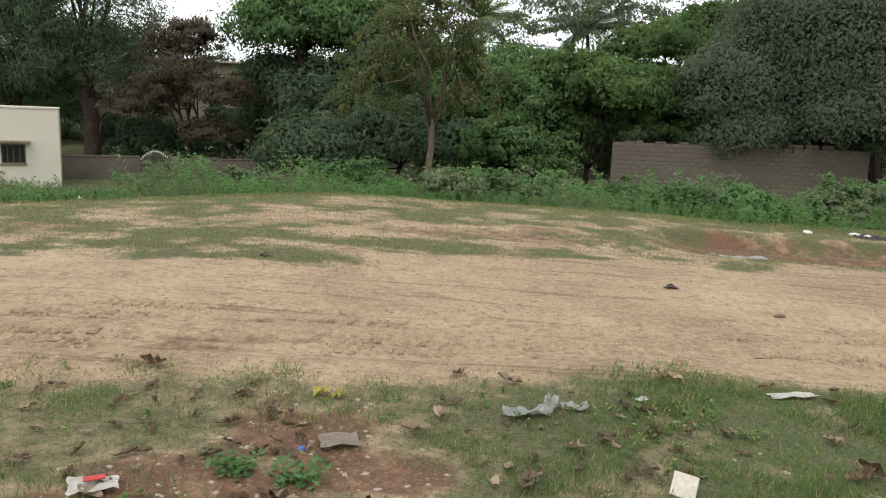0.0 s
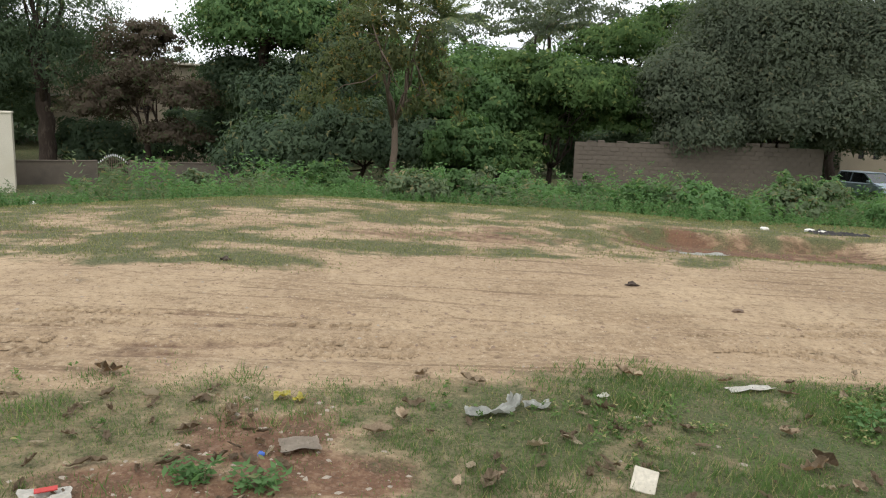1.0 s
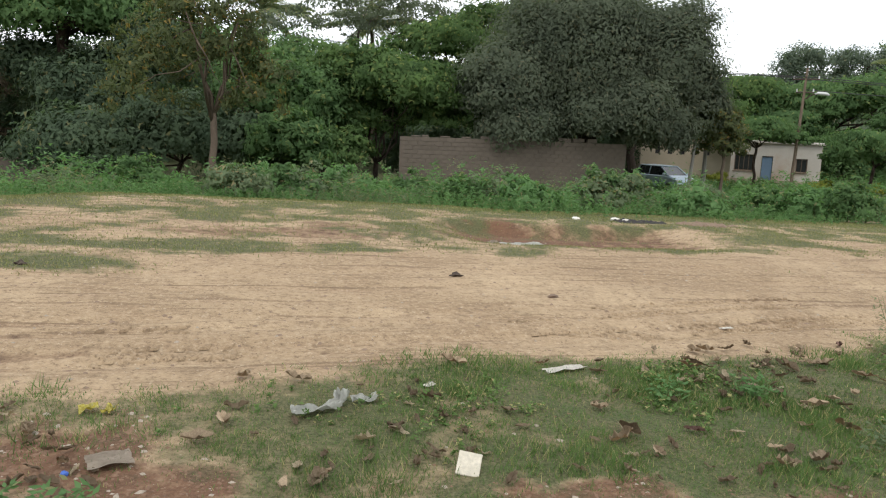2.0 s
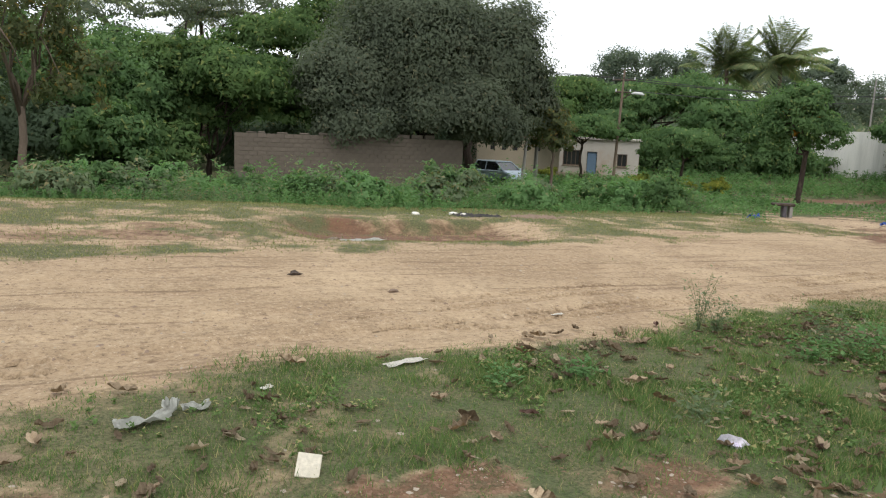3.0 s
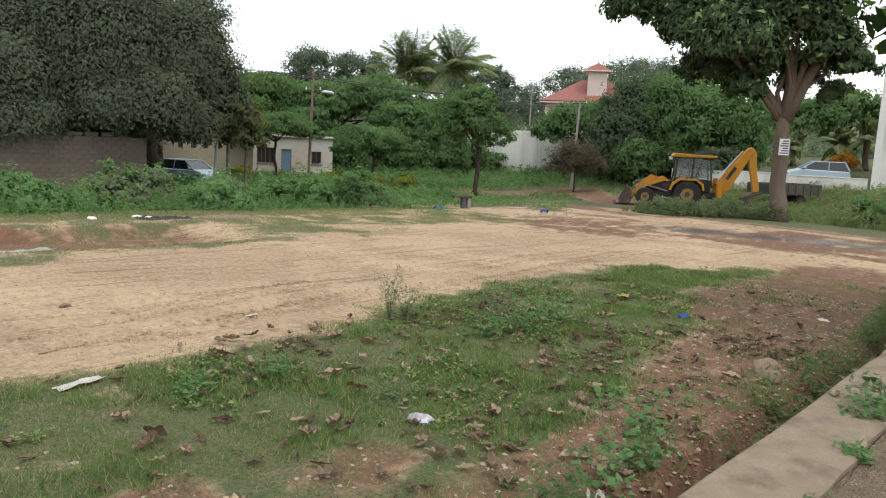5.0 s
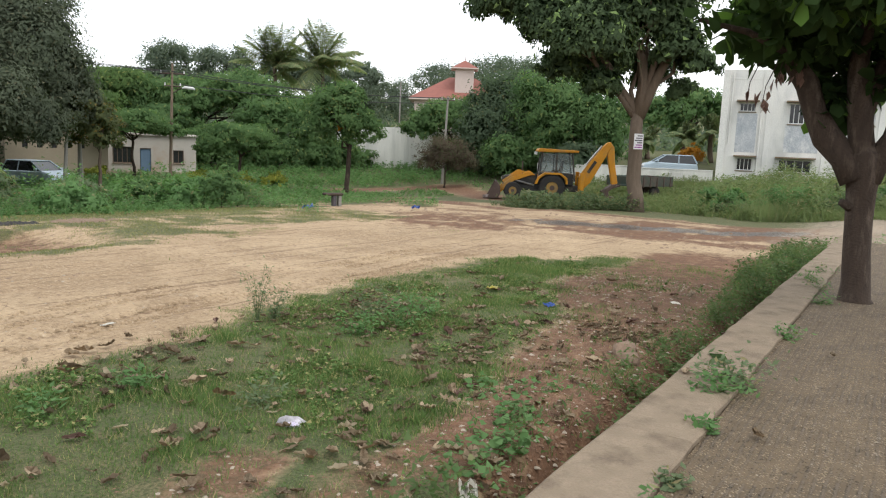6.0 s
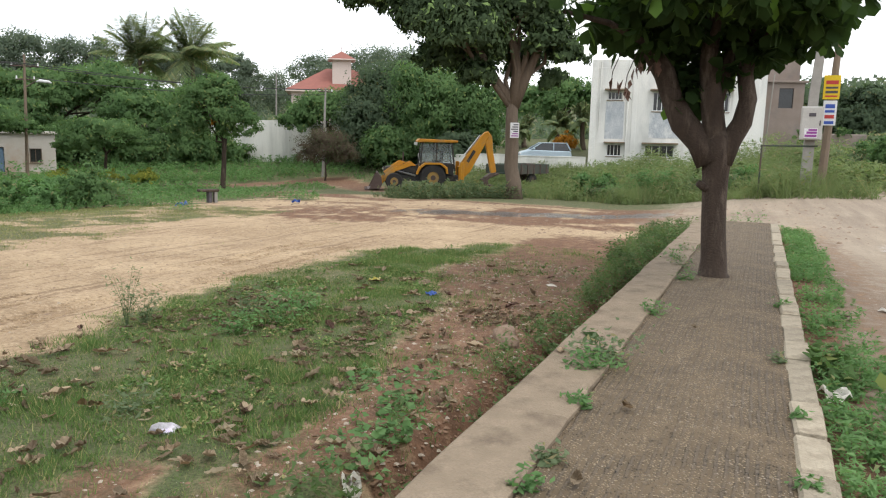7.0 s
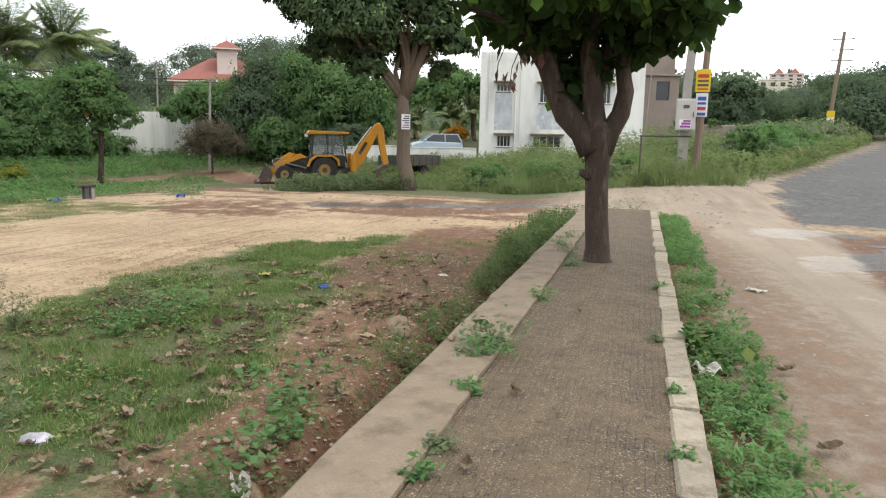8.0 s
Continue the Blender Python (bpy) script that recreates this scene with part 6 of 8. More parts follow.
# house hidden in the wood
hz = zat(-13, 52)
building("wood_house", (-22.5, 48.2), (-10.5, 52.6), 7, hz, 4.9 - hz,
         [(2.4, 2.8, 3.6, 4.4, "window"), (5.6, 3.6, 6.5, 5.4, "window"), (7.4, 3.6, 8.3, 5.4, "window"), (6.0, 0.6, 7.6, 2.2, "window"), (9.6, 3.4, 10.8, 5.2, "window")], "beige", "cream",
         "beige house half hidden by trees", overhang=0.4, shades=0.5)
wing = building("annexe", (-21.4, 46.9), (-17.4, 48.6), 3, hz, 2.6 - hz, [(0.8, 0.5, 2.4, 2.0, "window")], "beige", "hut", "low annexe with pale roof under the trees", overhang=0.3)

# hut with blue door
zh = zat(35.5, 42) - 0.1
hut = building("hut", (32.1, 44.75), (37.3, 40.6), 4.0, zh, 1.35 - zh - 0.12,
               [(1.35, 0.5 - zh - 1.15, 2.55, 0.45 - zh, "window"), (3.05, 0.4, 3.75, 0.38 - zh, "door"), (5.15, 0.3 - zh - 0.9, 5.85, 0.3 - zh, "window")],
               "hut", "hut", "small limewashed hut with blue door and stained plinth", category="hut", overhang=0.18)
part("plinth", bx((-0.05, -0.12, 0), (6.7, -0.004, 0.55), 0.02), M["beige"], hut, "red-stained plinth")
part("roof_sheet", bx((4.6, 0.2, 1.36 - zh), (6.0, 1.4, 1.42 - zh), 0.01), M["lamp"], hut, "white roof sheet")
# shed with slits beside it
zs_ = zat(27, 42)
shed = building("shed", (25.2, 42.6), (30.6, 40.9), 4, zs_, 1.45 - zs_ - 0.14, [(0.9 + 0.78 * i, 0.35 - zs_, 1.2 + 0.78 * i, 0.95 - zs_, "slit") for i in range(5)], "beige", "beige",
                "unpainted shed with a row of narrow vents", category="shed", overhang=0.1)

# pink house with red roof and tower
zp = zat(84, 46)
ph = building("pink_house", (80.8, 50.0), (86.6, 39.7), 9, zp, 6.6 - zp, [(1.2, 3.0, 2.4, 4.4, "window"), (5.0, 3.0, 6.2, 4.4, "window")], "pinkwall", "pinkwall",
              "pink house with red tiled roof and small tower", overhang=0.7, roof_th=0.25)
bm = bmesh.new()
w_, d_, h0 = 11.8, 9.0, 6.9 - zp
vs = [bm.verts.new(p) for p in ((-0.6, -0.6, h0), (w_ + 0.6, -0.6, h0), (w_ + 0.6, d_ + 0.6, h0), (-0.6, d_ + 0.6, h0), (4.2, 4.4, h0 + 2.9), (w_ - 4.2, 4.4, h0 + 2.9))]
for f in ((0, 1, 5, 4), (1, 2, 5), (2, 3, 4, 5), (3, 0, 4), (3, 2, 1, 0)):
    bm.faces.new([vs[i] for i in f])
part("tiled_roof", bm, M["tile"], ph, "red tiled hip roof")
part("tower", bx((4.95, 0.8, h0 - 0.3), (7.25, 3.2, 10.7 - zp), 0.02), M["pinkwall"], ph)
bm = bmesh.new()
vs = [bm.verts.new(p) for p in ((4.5, 0.35, 10.75 - zp), (7.7, 0.35, 10.75 - zp), (7.7, 3.65, 10.75 - zp), (4.5, 3.65, 10.75 - zp), (6.1, 2.0, 11.8 - zp))]
for f in ((0, 1, 4), (1, 2, 4), (2, 3, 4), (3, 0, 4), (3, 2, 1, 0)):
    bm.faces.new([vs[i] for i in f])
part("tower_roof", bm, M["tile"], ph, "red pyramid tower roof")
part("tower_eave", bx((4.4, 0.25, 10.6 - zp), (7.8, 3.75, 10.74 - zp), 0.02), M["pinkwall"], ph)
part("finial", rod([(6.1, 2.0, 11.75 - zp), (6.1, 2.0, 12.3 - zp)], 0.04, 6), M["tile"], ph)


# far town on the hills
def far_block(x, y, w, h, cols, rows, mat, label, turn, roof=None):
    z = zat(x, y) - 1.0
    b = thing("far_house", (x, y, z), turn, label, "building", "houses on the far hills")
    holes = []
    for i in range(cols):
        for j in range(rows):
            cx, cz = w * (i + 0.5) / cols, 1.0 + (h - 1.0) * (j + 0.5) / rows
            holes.append((cx - w / cols * 0.25, cz - (h - 1) / rows * 0.24, cx + w / cols * 0.25, cz + (h - 1) / rows * 0.24))
    part("wall", panel_with_openings(w, h, 0.3, holes), M[mat], b)
    part("wall", bx((0, 0.3, 0), (w, 6, h)), M["raw"] if mat == "raw" else M[mat], b)
    part("roof", bx((-0.3, -0.3, h), (w + 0.3, 6.3, h + 0.4)), M[mat], b)
    for o in holes:
        part("window", bx((o[0], 0.26, o[1]), (o[2], 0.295, o[3])), M["darkgap"], b)
    if roof:
        for cx in roof:
            bm = bmesh.new()
            q = [bm.verts.new(p) for p in ((cx - 2.2, -0.3, h + 0.4), (cx + 2.2, -0.3, h + 0.4), (cx + 2.2, 4, h + 0.4), (cx - 2.2, 4, h + 0.4), (cx, 1.8, h + 3.0))]
            for f in ((0, 1, 4), (1, 2, 4), (2, 3, 4), (3, 0, 4)):
                bm.faces.new([q[i] for i in f])
            part("roof_gable", bm, M["tile"], b)
    return b


far_block(394, -73, 15, zat(394, -80) * 0 + 31 - zat(394, -73) + 1, 4, 4, "pinkwall", "far pink apartment block with gabled roof", -101, roof=(4, 11))
for k, (x, y, w, h, c, r, mt) in enumerate(((386, -95, 26, 8, 6, 2, "whitewall"), (380, -126, 16, 9, 4, 2, "whitewall"), (372, -142, 18, 8, 5, 2, "hut"), (300, -52, 10, 7, 3, 2, "cream"),
                                            (420, 250, 22, 8, 5, 2, "whitewall"), (400, 280, 14, 7, 3, 2, "hut"), (440, 220, 16, 9, 4, 2, "whitewall"), (430, 62, 18, 8, 4, 2, "whitewall"), (420, 88, 14, 8, 4, 2, "hut"),
                                            (340, 330, 16, 12, 4, 3, "whitewall"), (300, 24, 12, 7, 3, 2, "hut"))):
    far_block(x, y, w, h, c, r, mt, "small pale house on the far hillside", -90 + math.degrees(math.atan2(y, x)))


def far_woods():
    rng = np.random.default_rng(9)
    n = 3400
    r = 95 + 480 * rng.uniform(0, 1, n) ** 1.3
    az = rng.uniform(radians(-30), radians(118), n)
    x, y = r * np.cos(az), r * np.sin(az)
    keep = (rough_noise(x, y, 60.0, 51) > 0.36) & ~((np.abs(y + 0.3 * (x - 34) + 3.5) < 6) & (x < 130))
    keep &= ~((np.abs(y + 0.2 * x) < 14) & (x < 385) & (x > 170))
    x, y, r = x[keep], y[keep], r[keep]
    n, per = len(x), 22
    size = rng.uniform(2.4, 4.4, n) * np.clip(r / 260, 0.6, 1.4)
    z = height(x, y) + size * 0.55
    d = unit(rng.normal(size=(n, per, 3)))
    c = np.stack([x, y, z], -1)[:, None] + d * size[:, None, None] * rng.uniform(0.5, 1.0, (n, per, 1)) * np.array([1, 1, 0.75])
    c = c.reshape(-1, 3)
    a = unit(rng.normal(size=c.shape))
    b = unit(np.cross(a, rng.normal(size=c.shape)))
    L = np.repeat(size, per)[:, None] * rng.uniform(0.35, 0.65, (len(c), 1))
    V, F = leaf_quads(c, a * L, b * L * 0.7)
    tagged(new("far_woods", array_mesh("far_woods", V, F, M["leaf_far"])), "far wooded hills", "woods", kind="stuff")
    # undergrowth deeper in the wood
    n = 340
    x, y = rng.uniform(-34, 62, n), rng.uniform(50, 92, n)
    keep = (x < 12) | (y > 60)
    keep &= ~((x > -24) & (x < -8) & (y < 62))
    x, y = x[keep], y[keep]
    n, per = len(x), 60
    size = rng.uniform(1.6, 3.2, n)
    z = height(x, y) + size * 0.7
    d = unit(rng.normal(size=(n, per, 3)))
    c = (np.stack([x, y, z], -1)[:, None] + d * size[:, None, None] * rng.uniform(0.4, 1.0, (n, per, 1)) * np.array([1, 1, 0.9])).reshape(-1, 3)
    a = unit(rng.normal(size=c.shape))
    b = unit(np.cross(a, rng.normal(size=c.shape)))
    L = rng.uniform(0.45, 0.9, (len(c), 1))
    V, F = leaf_quads(c, a * L, b * L * 0.6)
    tagged(new("undergrowth", array_mesh("undergrowth", V, F, M["leaf_dark"])), "dark undergrowth deep in the wood", "woods", kind="stuff")


far_woods()


# ---- poles, wires, signs ----
def lattice_pole(name, x, y, top, r, label, arms=(), mat="pole", lean=(0, 0)):
    z = zat(x, y) - 0.1
    p = thing(name, (x, y, z), 0, label, "pole")
    part("shaft", rod([(0, 0, 0), (lean[0] * 0.5, lean[1] * 0.5, (top - z) * 0.5), (lean[0], lean[1], top - z)], [r * 1.25, r, r * 0.75], 8), M[mat], p)
    for dz, half, az in arms:
        dx, dy = math.cos(az) * half, math.sin(az) * half
        a = part("crossarm", rod([(lean[0] - dx, lean[1] - dy, top - z - dz), (lean[0] + dx, lean[1] + dy, top - z - dz)], 0.04, 6), M["steel"], p)
        for s in (-0.9, 0.9):
            part("insulator", rod([(lean[0] + dx * s, lean[1] + dy * s, top - z - dz + 0.03), (lean[0] + dx * s, lean[1] + dy * s, top - z - dz + 0.2)], [0.05, 0.035], 6), M["lamp"], a)
    return p


p1 = lattice_pole("lamp_pole", 32.77, 37.92, 5.75, 0.085, "thin brown street pole with lamp in the weeds", ((0.65, 0.75, -0.86), (1.4, 0.5, -0.86)), mat="brownpole", lean=(0.18, -0.1))
zb = zat(32.77, 37.92) - 0.1
la = part("lamp_arm", rod([(0.15, -0.08, 3.9 - zb), (0.45, -0.5, 4.25 - zb), (0.72, -0.75, 4.28 - zb)], 0.03, 6), M["steel"], p1)
part("lamp_head", rod([(0.5, -0.55, 4.25 - zb), (0.62, -0.68, 4.3 - zb), (0.95, -1.0, 4.26 - zb), (1.05, -1.1, 4.2 - zb)], [0.04, 0.09, 0.09, 0.04], 10), M["lamp"], la, "white street lamp head", smooth=True)
lattice_pole("wire_pole", 48.05, 27.05, 4.85, 0.09, "weathered concrete pole in a dry shrub", ((0.25, 0.5, -0.9),), lean=(0.2, -0.12))
lattice_pole("thin_pole", 63.15, 40.75, 7.2, 0.08, "thin pale pole behind the white wall", (), lean=(0.05, -0.05))
lattice_pole("wire_pole", 72.95, -18.72, 10.7, 0.17, "tall leaning pole with three crossarms", ((0.6, 0.85, 1.3), (1.5, 0.85, 1.3), (2.4, 0.85, 1.3)), mat="brownpole", lean=(0.0, -0.65))
lattice_pole("wire_pole", 104, -34.5, 11.0, 0.15, "far pole beside the road", ((0.6, 1.2, 1.3),), lean=(0, -0.5))
lattice_pole("gate_pole", 24.8, 35.3, 1.2, 0.12, "stone post beside the parked car", ())
lattice_pole("gate_pole", 22.6, 33.4, 1.3, 0.09, "thin leaning post at the wall end", (), lean=(0.15, -0.1))
lattice_pole("sign_pole", 59.5, -2.6, 6.6, 0.05, "thin steel pole by the unfinished house", (), lean=(0.1, -0.3))
pf = thing("pole_notice", (72.9, -18.9, 0), -14, "small yellow and white notice on the leaning pole", "notice")
part("sheet", bx((-0.22, -0.32, 3.0), (-0.2, 0.32, 4.0)), M["sign_y"], pf)
part("print_bar", bx((-0.235, -0.28, 3.05), (-0.223, 0.28, 3.4)), M["sign_w"], pf)

px, py = 33.15, -3.1
zb = zat(px, py) - 0.1
bp_ = thing("service_pole", (px, py, zb), 0, "square concrete service pole with a meter cabinet", "pole")
part("shaft", bx((-0.2, -0.2, 0), (0.2, 0.2, 1.0), 0.02), M["pole"], bp_)
part("shaft", rod([(0, 0, 0.98), (0.0, -0.02, 4.0), (0.0, -0.22, 7.0 - zb)], [0.27, 0.24, 0.2], 4), M["pole"], bp_)
mc = thing("meter_cabinet", (px - 0.42, py + 0.0, 0), -4, "grey steel meter cabinet with a printed sticker", "cabinet")
part("body", bx((-0.15, -0.38, 1.86), (0.18, 0.4, 3.13), 0.02), M["boxgrey"], mc)
part("cabinet_door", bx((-0.185, -0.34, 1.9), (-0.152, 0.36, 3.09), 0.01), M["boxgrey"], mc)
part("vent", bx((-0.2, -0.12, 2.75), (-0.187, 0.12, 2.88)), M["ink_k"], mc)
part("lock", bx((-0.21, -0.3, 2.4), (-0.187, -0.26, 2.6), 0.004), M["ink_k"], mc)
st = part("sticker", bx((-0.192, -0.22, 1.94), (-0.187, 0.24, 2.3)), M["sign_w"], mc, "white sticker with purple bars")
for k, (za, zb2) in enumerate(((1.97, 2.06), (2.09, 2.18), (2.2, 2.28))):
    part("print_bar", bx((-0.197, -0.2, za), (-0.193, 0.22 - 0.06 * k, zb2)), M["ink_p"], st)
rl = thing("pipe_rail", (px - 0.2, py, 0), -4, "green pipe rail beside the service pole", "rail")
part("pipe", rod([(0.0, -0.3, 1.62), (0.0, 1.75, 1.6)], 0.035, 6), M["green_metal"], rl)
part("pipe_post", rod([(0, 1.7, zat(px - 0.1, py + 1.75)), (0, 1.7, 1.6)], 0.035, 6), M["green_metal"], rl)
bp2 = lattice_pole("steel_pole", 34.1, -3.75, 8.0, 0.14, "rusty brown steel pole with advertising boards", (), mat="brownpole", lean=(0.0, -0.25))
for k, (za, zb2, bars, base, w2) in enumerate(((3.47, 4.4, ((3.56, 3.62, "ink_r"), (3.7, 3.8, "ink_k"), (3.88, 3.96, "ink_k"), (4.05, 4.2, "ink_r")), "sign_y", 0.27),
                                               (2.45, 3.42, ((2.5, 2.62, "ink_b"), (2.72, 2.86, "ink_r"), (2.95, 3.05, "ink_b"), (3.12, 3.28, "ink_b")), "sign_w", 0.22))):
    sg = thing("pole_board", (33.93, -3.78, 0), -4, "yellow advertising board on the steel pole" if base == "sign_y" else "white and blue advertising board on the steel pole", "sign")
    part("sheet", bx((-0.03, -w2 - 0.05, za), (-0.015, w2, zb2), 0.004), M[base], sg)
    for a, b, ink in bars:
        part("print_bar", bx((-0.038, -w2 + 0.02, a), (-0.032, w2 - 0.08, b)), M[ink], sg)
nt = thing("paper_notice", (33.72, 8.99, 0), 14, "white printed notice pasted on the tree trunk", "notice")
part("sheet", bx((-0.055, -0.2, 1.68), (-0.045, 0.2, 2.36)), M["sign_w"], nt)
for k in range(6):
    part("print_bar", bx((-0.062, -0.16, 1.74 + 0.1 * k), (-0.057, 0.16 - 0.05 * (k % 3), 1.79 + 0.1 * k)), M["ink_p" if k < 2 else "ink_k"], nt)


def wire(p0, p1, sag, label, r=0.026):
    pts = [Vector(p0).lerp(Vector(p1), i / 14) - Vector((0, 0, sag * 4 * (i / 14) * (1 - i / 14))) for i in range(15)]
    ob = part("overhead_wire", rod(pts, r, 4), M["wire"], None)
    tagged(ob, label, "wire", "overhead wires")


for dy, dz in ((0.5, 0.0), (-0.4, 0.0), (0.0, -0.7)):
    wire((33.0 + dy, 37.8 - dy, 5.2 + dz), (48.25 + dy * 0.6, 26.9 - dy * 0.6, 4.75 + dz * 0.5), 0.35, "sagging overhead wire between street poles")
for dy in (0.5, -0.4):
    wire((33.0 + dy, 37.8 - dy, 5.2), (-6 + dy, 66, 9.0), 0.5, "overhead wire running into the wood")


# ---- block wall ----
def build_block_wall():
    l, r = Vector((7.7, 34.15, 0)), Vector((18.6, 32.75, 0))
    w = (r - l).length
    a = math.degrees(math.atan2(r.y - l.y, r.x - l.x))
    z0 = -1.75
    t = thing("block_wall", (l.x, l.y, z0), a, "unplastered boundary wall of grey-brown cement blocks", "wall")
    part("core", bx((0.0, 0.02, -0.1), (w, 0.2, 2.72), 0.01), M["mortar"], t)
    rnd = random.Random(8)
    shapes = []
    for k in range(5):
        bm = bx((0.005, 0.008, 0.005), (0.395, 0.05, 0.195), 0.006)
        for v in bm.verts:
            v.co += Vector((rnd.uniform(-0.006, 0.006), rnd.uniform(-0.008, 0.008), rnd.uniform(-0.006, 0.006)))
        shapes.append(finish(bm, "block"))
    for c in range(3, 14):
        x = -0.2 if c % 2 else 0.0
        while x < w - 0.1:
            if c < 13 or rnd.random() < 0.95:
                u = min(max(x, 0.0), w - 0.4)
                part("block", rnd.choice(shapes), M["block"], t, at=Matrix.Translation((u, rnd.uniform(-0.006, 0.004), 0.2 * c)))
            x += 0.4
    for u in np.cumsum([rnd.uniform(0.5, 1.1) for _ in range(12)]):
        if u > w - 0.9:
            break
        part("coping_stone", bx((u, 0.02, 2.8), (u + rnd.uniform(0.3, 0.75), 0.2, 2.83 + rnd.uniform(0.0, 0.06) + 0.014 * u), 0.02), M["mortar"], t)


build_block_wall()


# ---- vehicles ----
def wheel(parent, x, y, r, w, rim="rim"):
    bm = bmesh.new()
    n = 28
    prof = [(-w / 2, r * 0.47), (-w / 2, r * 0.9), (-w * 0.38, r), (w * 0.38, r), (w / 2, r * 0.9), (w / 2, r * 0.47)]
    rings = []
    for i in range(n):
        t = 2 * math.pi * i / n
        rr = 1.0 if i % 2 else 0.965
        rings.append([bm.verts.new((x + math.cos(t) * q * (rr if q > r * 0.95 else 1), y + s, r + math.sin(t) * q * (rr if q > r * 0.95 else 1))) for s, q in prof])
    for i in range(n):
        a, b = rings[i], rings[(i + 1) % n]
        for j in range(len(prof)):
            k = (j + 1) % len(prof)
            bm.faces.new((a[j], a[k], b[k], b[j]))
    bmesh.ops.recalc_face_normals(bm, faces=bm.faces)
    wh_ = part("wheel", bm, M["rubber"], parent, "dusty black tyre")
    part("rim", rod([(x, y - w * 0.42, r), (x, y - w * 0.3, r), (x, y + w * 0.3, r), (x, y + w * 0.42, r)], [r * 0.44, r * 0.5, r * 0.5, r * 0.44], 20), M[rim], wh_)
    part("hub", rod([(x, y - w * 0.5, r), (x, y + w * 0.5, r)], [r * 0.2, r * 0.2], 10), M["steel"], wh_)
    return wh_


def build_backhoe():
    x0, y0 = 37.75, 14.6
    t = thing("backhoe_loader", (x0, y0, zat(x0, y0) + 0.0), 117, "yellow backhoe loader parked with lowered bucket and folded arm", "backhoe")
    t.matrix_world = t.matrix_world @ Matrix.Scale(0.94, 4)
    for y in (-0.86, 0.86):
        wheel(t, 0.0, y, 0.72, 0.44)
        wheel(t, 2.15, y * 0.98, 0.48, 0.3)
    part("chassis", bx((-1.5, -0.4, 0.5), (2.7, 0.4, 0.85), 0.04), M["blackpaint"], t)
    part("bonnet", slab_of([(0.75, 0.85), (2.65, 0.85), (2.72, 1.05), (2.6, 1.28), (0.8, 1.42)], -0.42, 0.42, 0.04), M["blackpaint"], t)
    part("grille", bx((2.66, -0.32, 0.9), (2.74, 0.32, 1.25), 0.01), M["blackpaint"], t)
    part("exhaust", rod([(1.6, -0.3, 1.4), (1.6, -0.3, 2.1)], 0.04, 8), M["steel"], t)
    for s in (-1, 1):
        part("mudguard", slab_of([(-0.85, 0.95), (-0.8, 1.3), (-0.45, 1.55), (0.45, 1.55), (0.8, 1.3), (0.95, 0.9), (0.85, 0.9), (0.7, 1.22), (0.4, 1.45), (-0.42, 1.45), (-0.7, 1.22), (-0.75, 0.95)], s * 0.62, s * 1.08, 0.012), M["yellow"], t)
        # cab posts and glass on this side
        for (xa, xb) in ((0.72, 0.58), (-0.2, -0.2), (-1.25, -1.05)):
            part("cab_post", rod([(xa, s * 0.72, 1.1), (xb, s * 0.68, 2.68)], 0.05, 6), M["blackpaint"], t)
        part("side_window", slab_of([(0.66, 1.55), (0.58, 2.6), (-0.16, 2.6), (-0.16, 1.55)], s * 0.7, s * 0.71), M["cabglass"], t)
        part("side_window", slab_of([(-0.26, 1.55), (-0.26, 2.6), (-1.02, 2.6), (-1.18, 1.55)], s * 0.7, s * 0.71), M["cabglass"], t)
        part("loader_arm", slab_of([(0.9, 1.36), (1.2, 1.58), (2.25, 1.2), (3.05, 0.48), (3.0, 0.28), (2.82, 0.32), (2.1, 1.0), (1.2, 1.34)], s * 0.5, s * 0.62, 0.015), M["yellow"], t)
        part("loader_link", slab_of([(1.5, 1.55), (1.85, 1.62), (2.75, 1.0), (2.62, 0.86)], s * 0.42, s * 0.48, 0.01), M["yellow"], t)
        part("lift_ram", rod([(0.95, s * 0.56, 0.8), (2.0, s * 0.56, 1.05)], 0.05, 8), M["chrome"], t)
        part("stabiliser_leg", bx((-1.72, s * 0.95 - 0.09, 0.45), (-1.5, s * 0.95 + 0.09, 1.6), 0.02), M["yellow"], t)
        part("headlight", rod([(2.68, s * 0.24, 1.12), (2.76, s * 0.24, 1.12)], 0.07, 10), M["lamp"], t)
        part("step", bx((0.75, s * 0.7 - 0.12, 0.5), (1.1, s * 0.7 + 0.12, 0.56), 0.01), M["blackpaint"], t)
    part("cab_lower", bx((-1.2, -0.6, 0.85), (0.7, 0.6, 1.5), 0.03), M["blackpaint"], t)
    part("windscreen", bx((0.6, -0.62, 1.5), (0.62, 0.62, 2.6)), M["cabglass"], t)
    rf = part("cab_roof", slab_of([(-1.35, 2.68), (-1.4, 2.8), (0.75, 2.86), (0.88, 2.72), (0.85, 2.66)], -0.84, 0.84, 0.03), M["yellow"], t)
    part("work_lamp", bx((0.86, 0.4, 2.5), (0.96, 0.6, 2.66), 0.02), M["lamp"], rf)
    part("work_lamp", bx((0.86, -0.6, 2.5), (0.96, -0.4, 2.66), 0.02), M["lamp"], rf)
    part("seat", slab_of([(-0.6, 1.5), (0.0, 1.5), (0.0, 1.65), (-0.45, 1.68), (-0.55, 2.25), (-0.7, 2.25)], -0.25, 0.25, 0.03), M["blackpaint"], t)
    part("steering_column", rod([(0.45, 0, 1.5), (0.25, 0, 1.95)], 0.03, 6), M["blackpaint"], t)
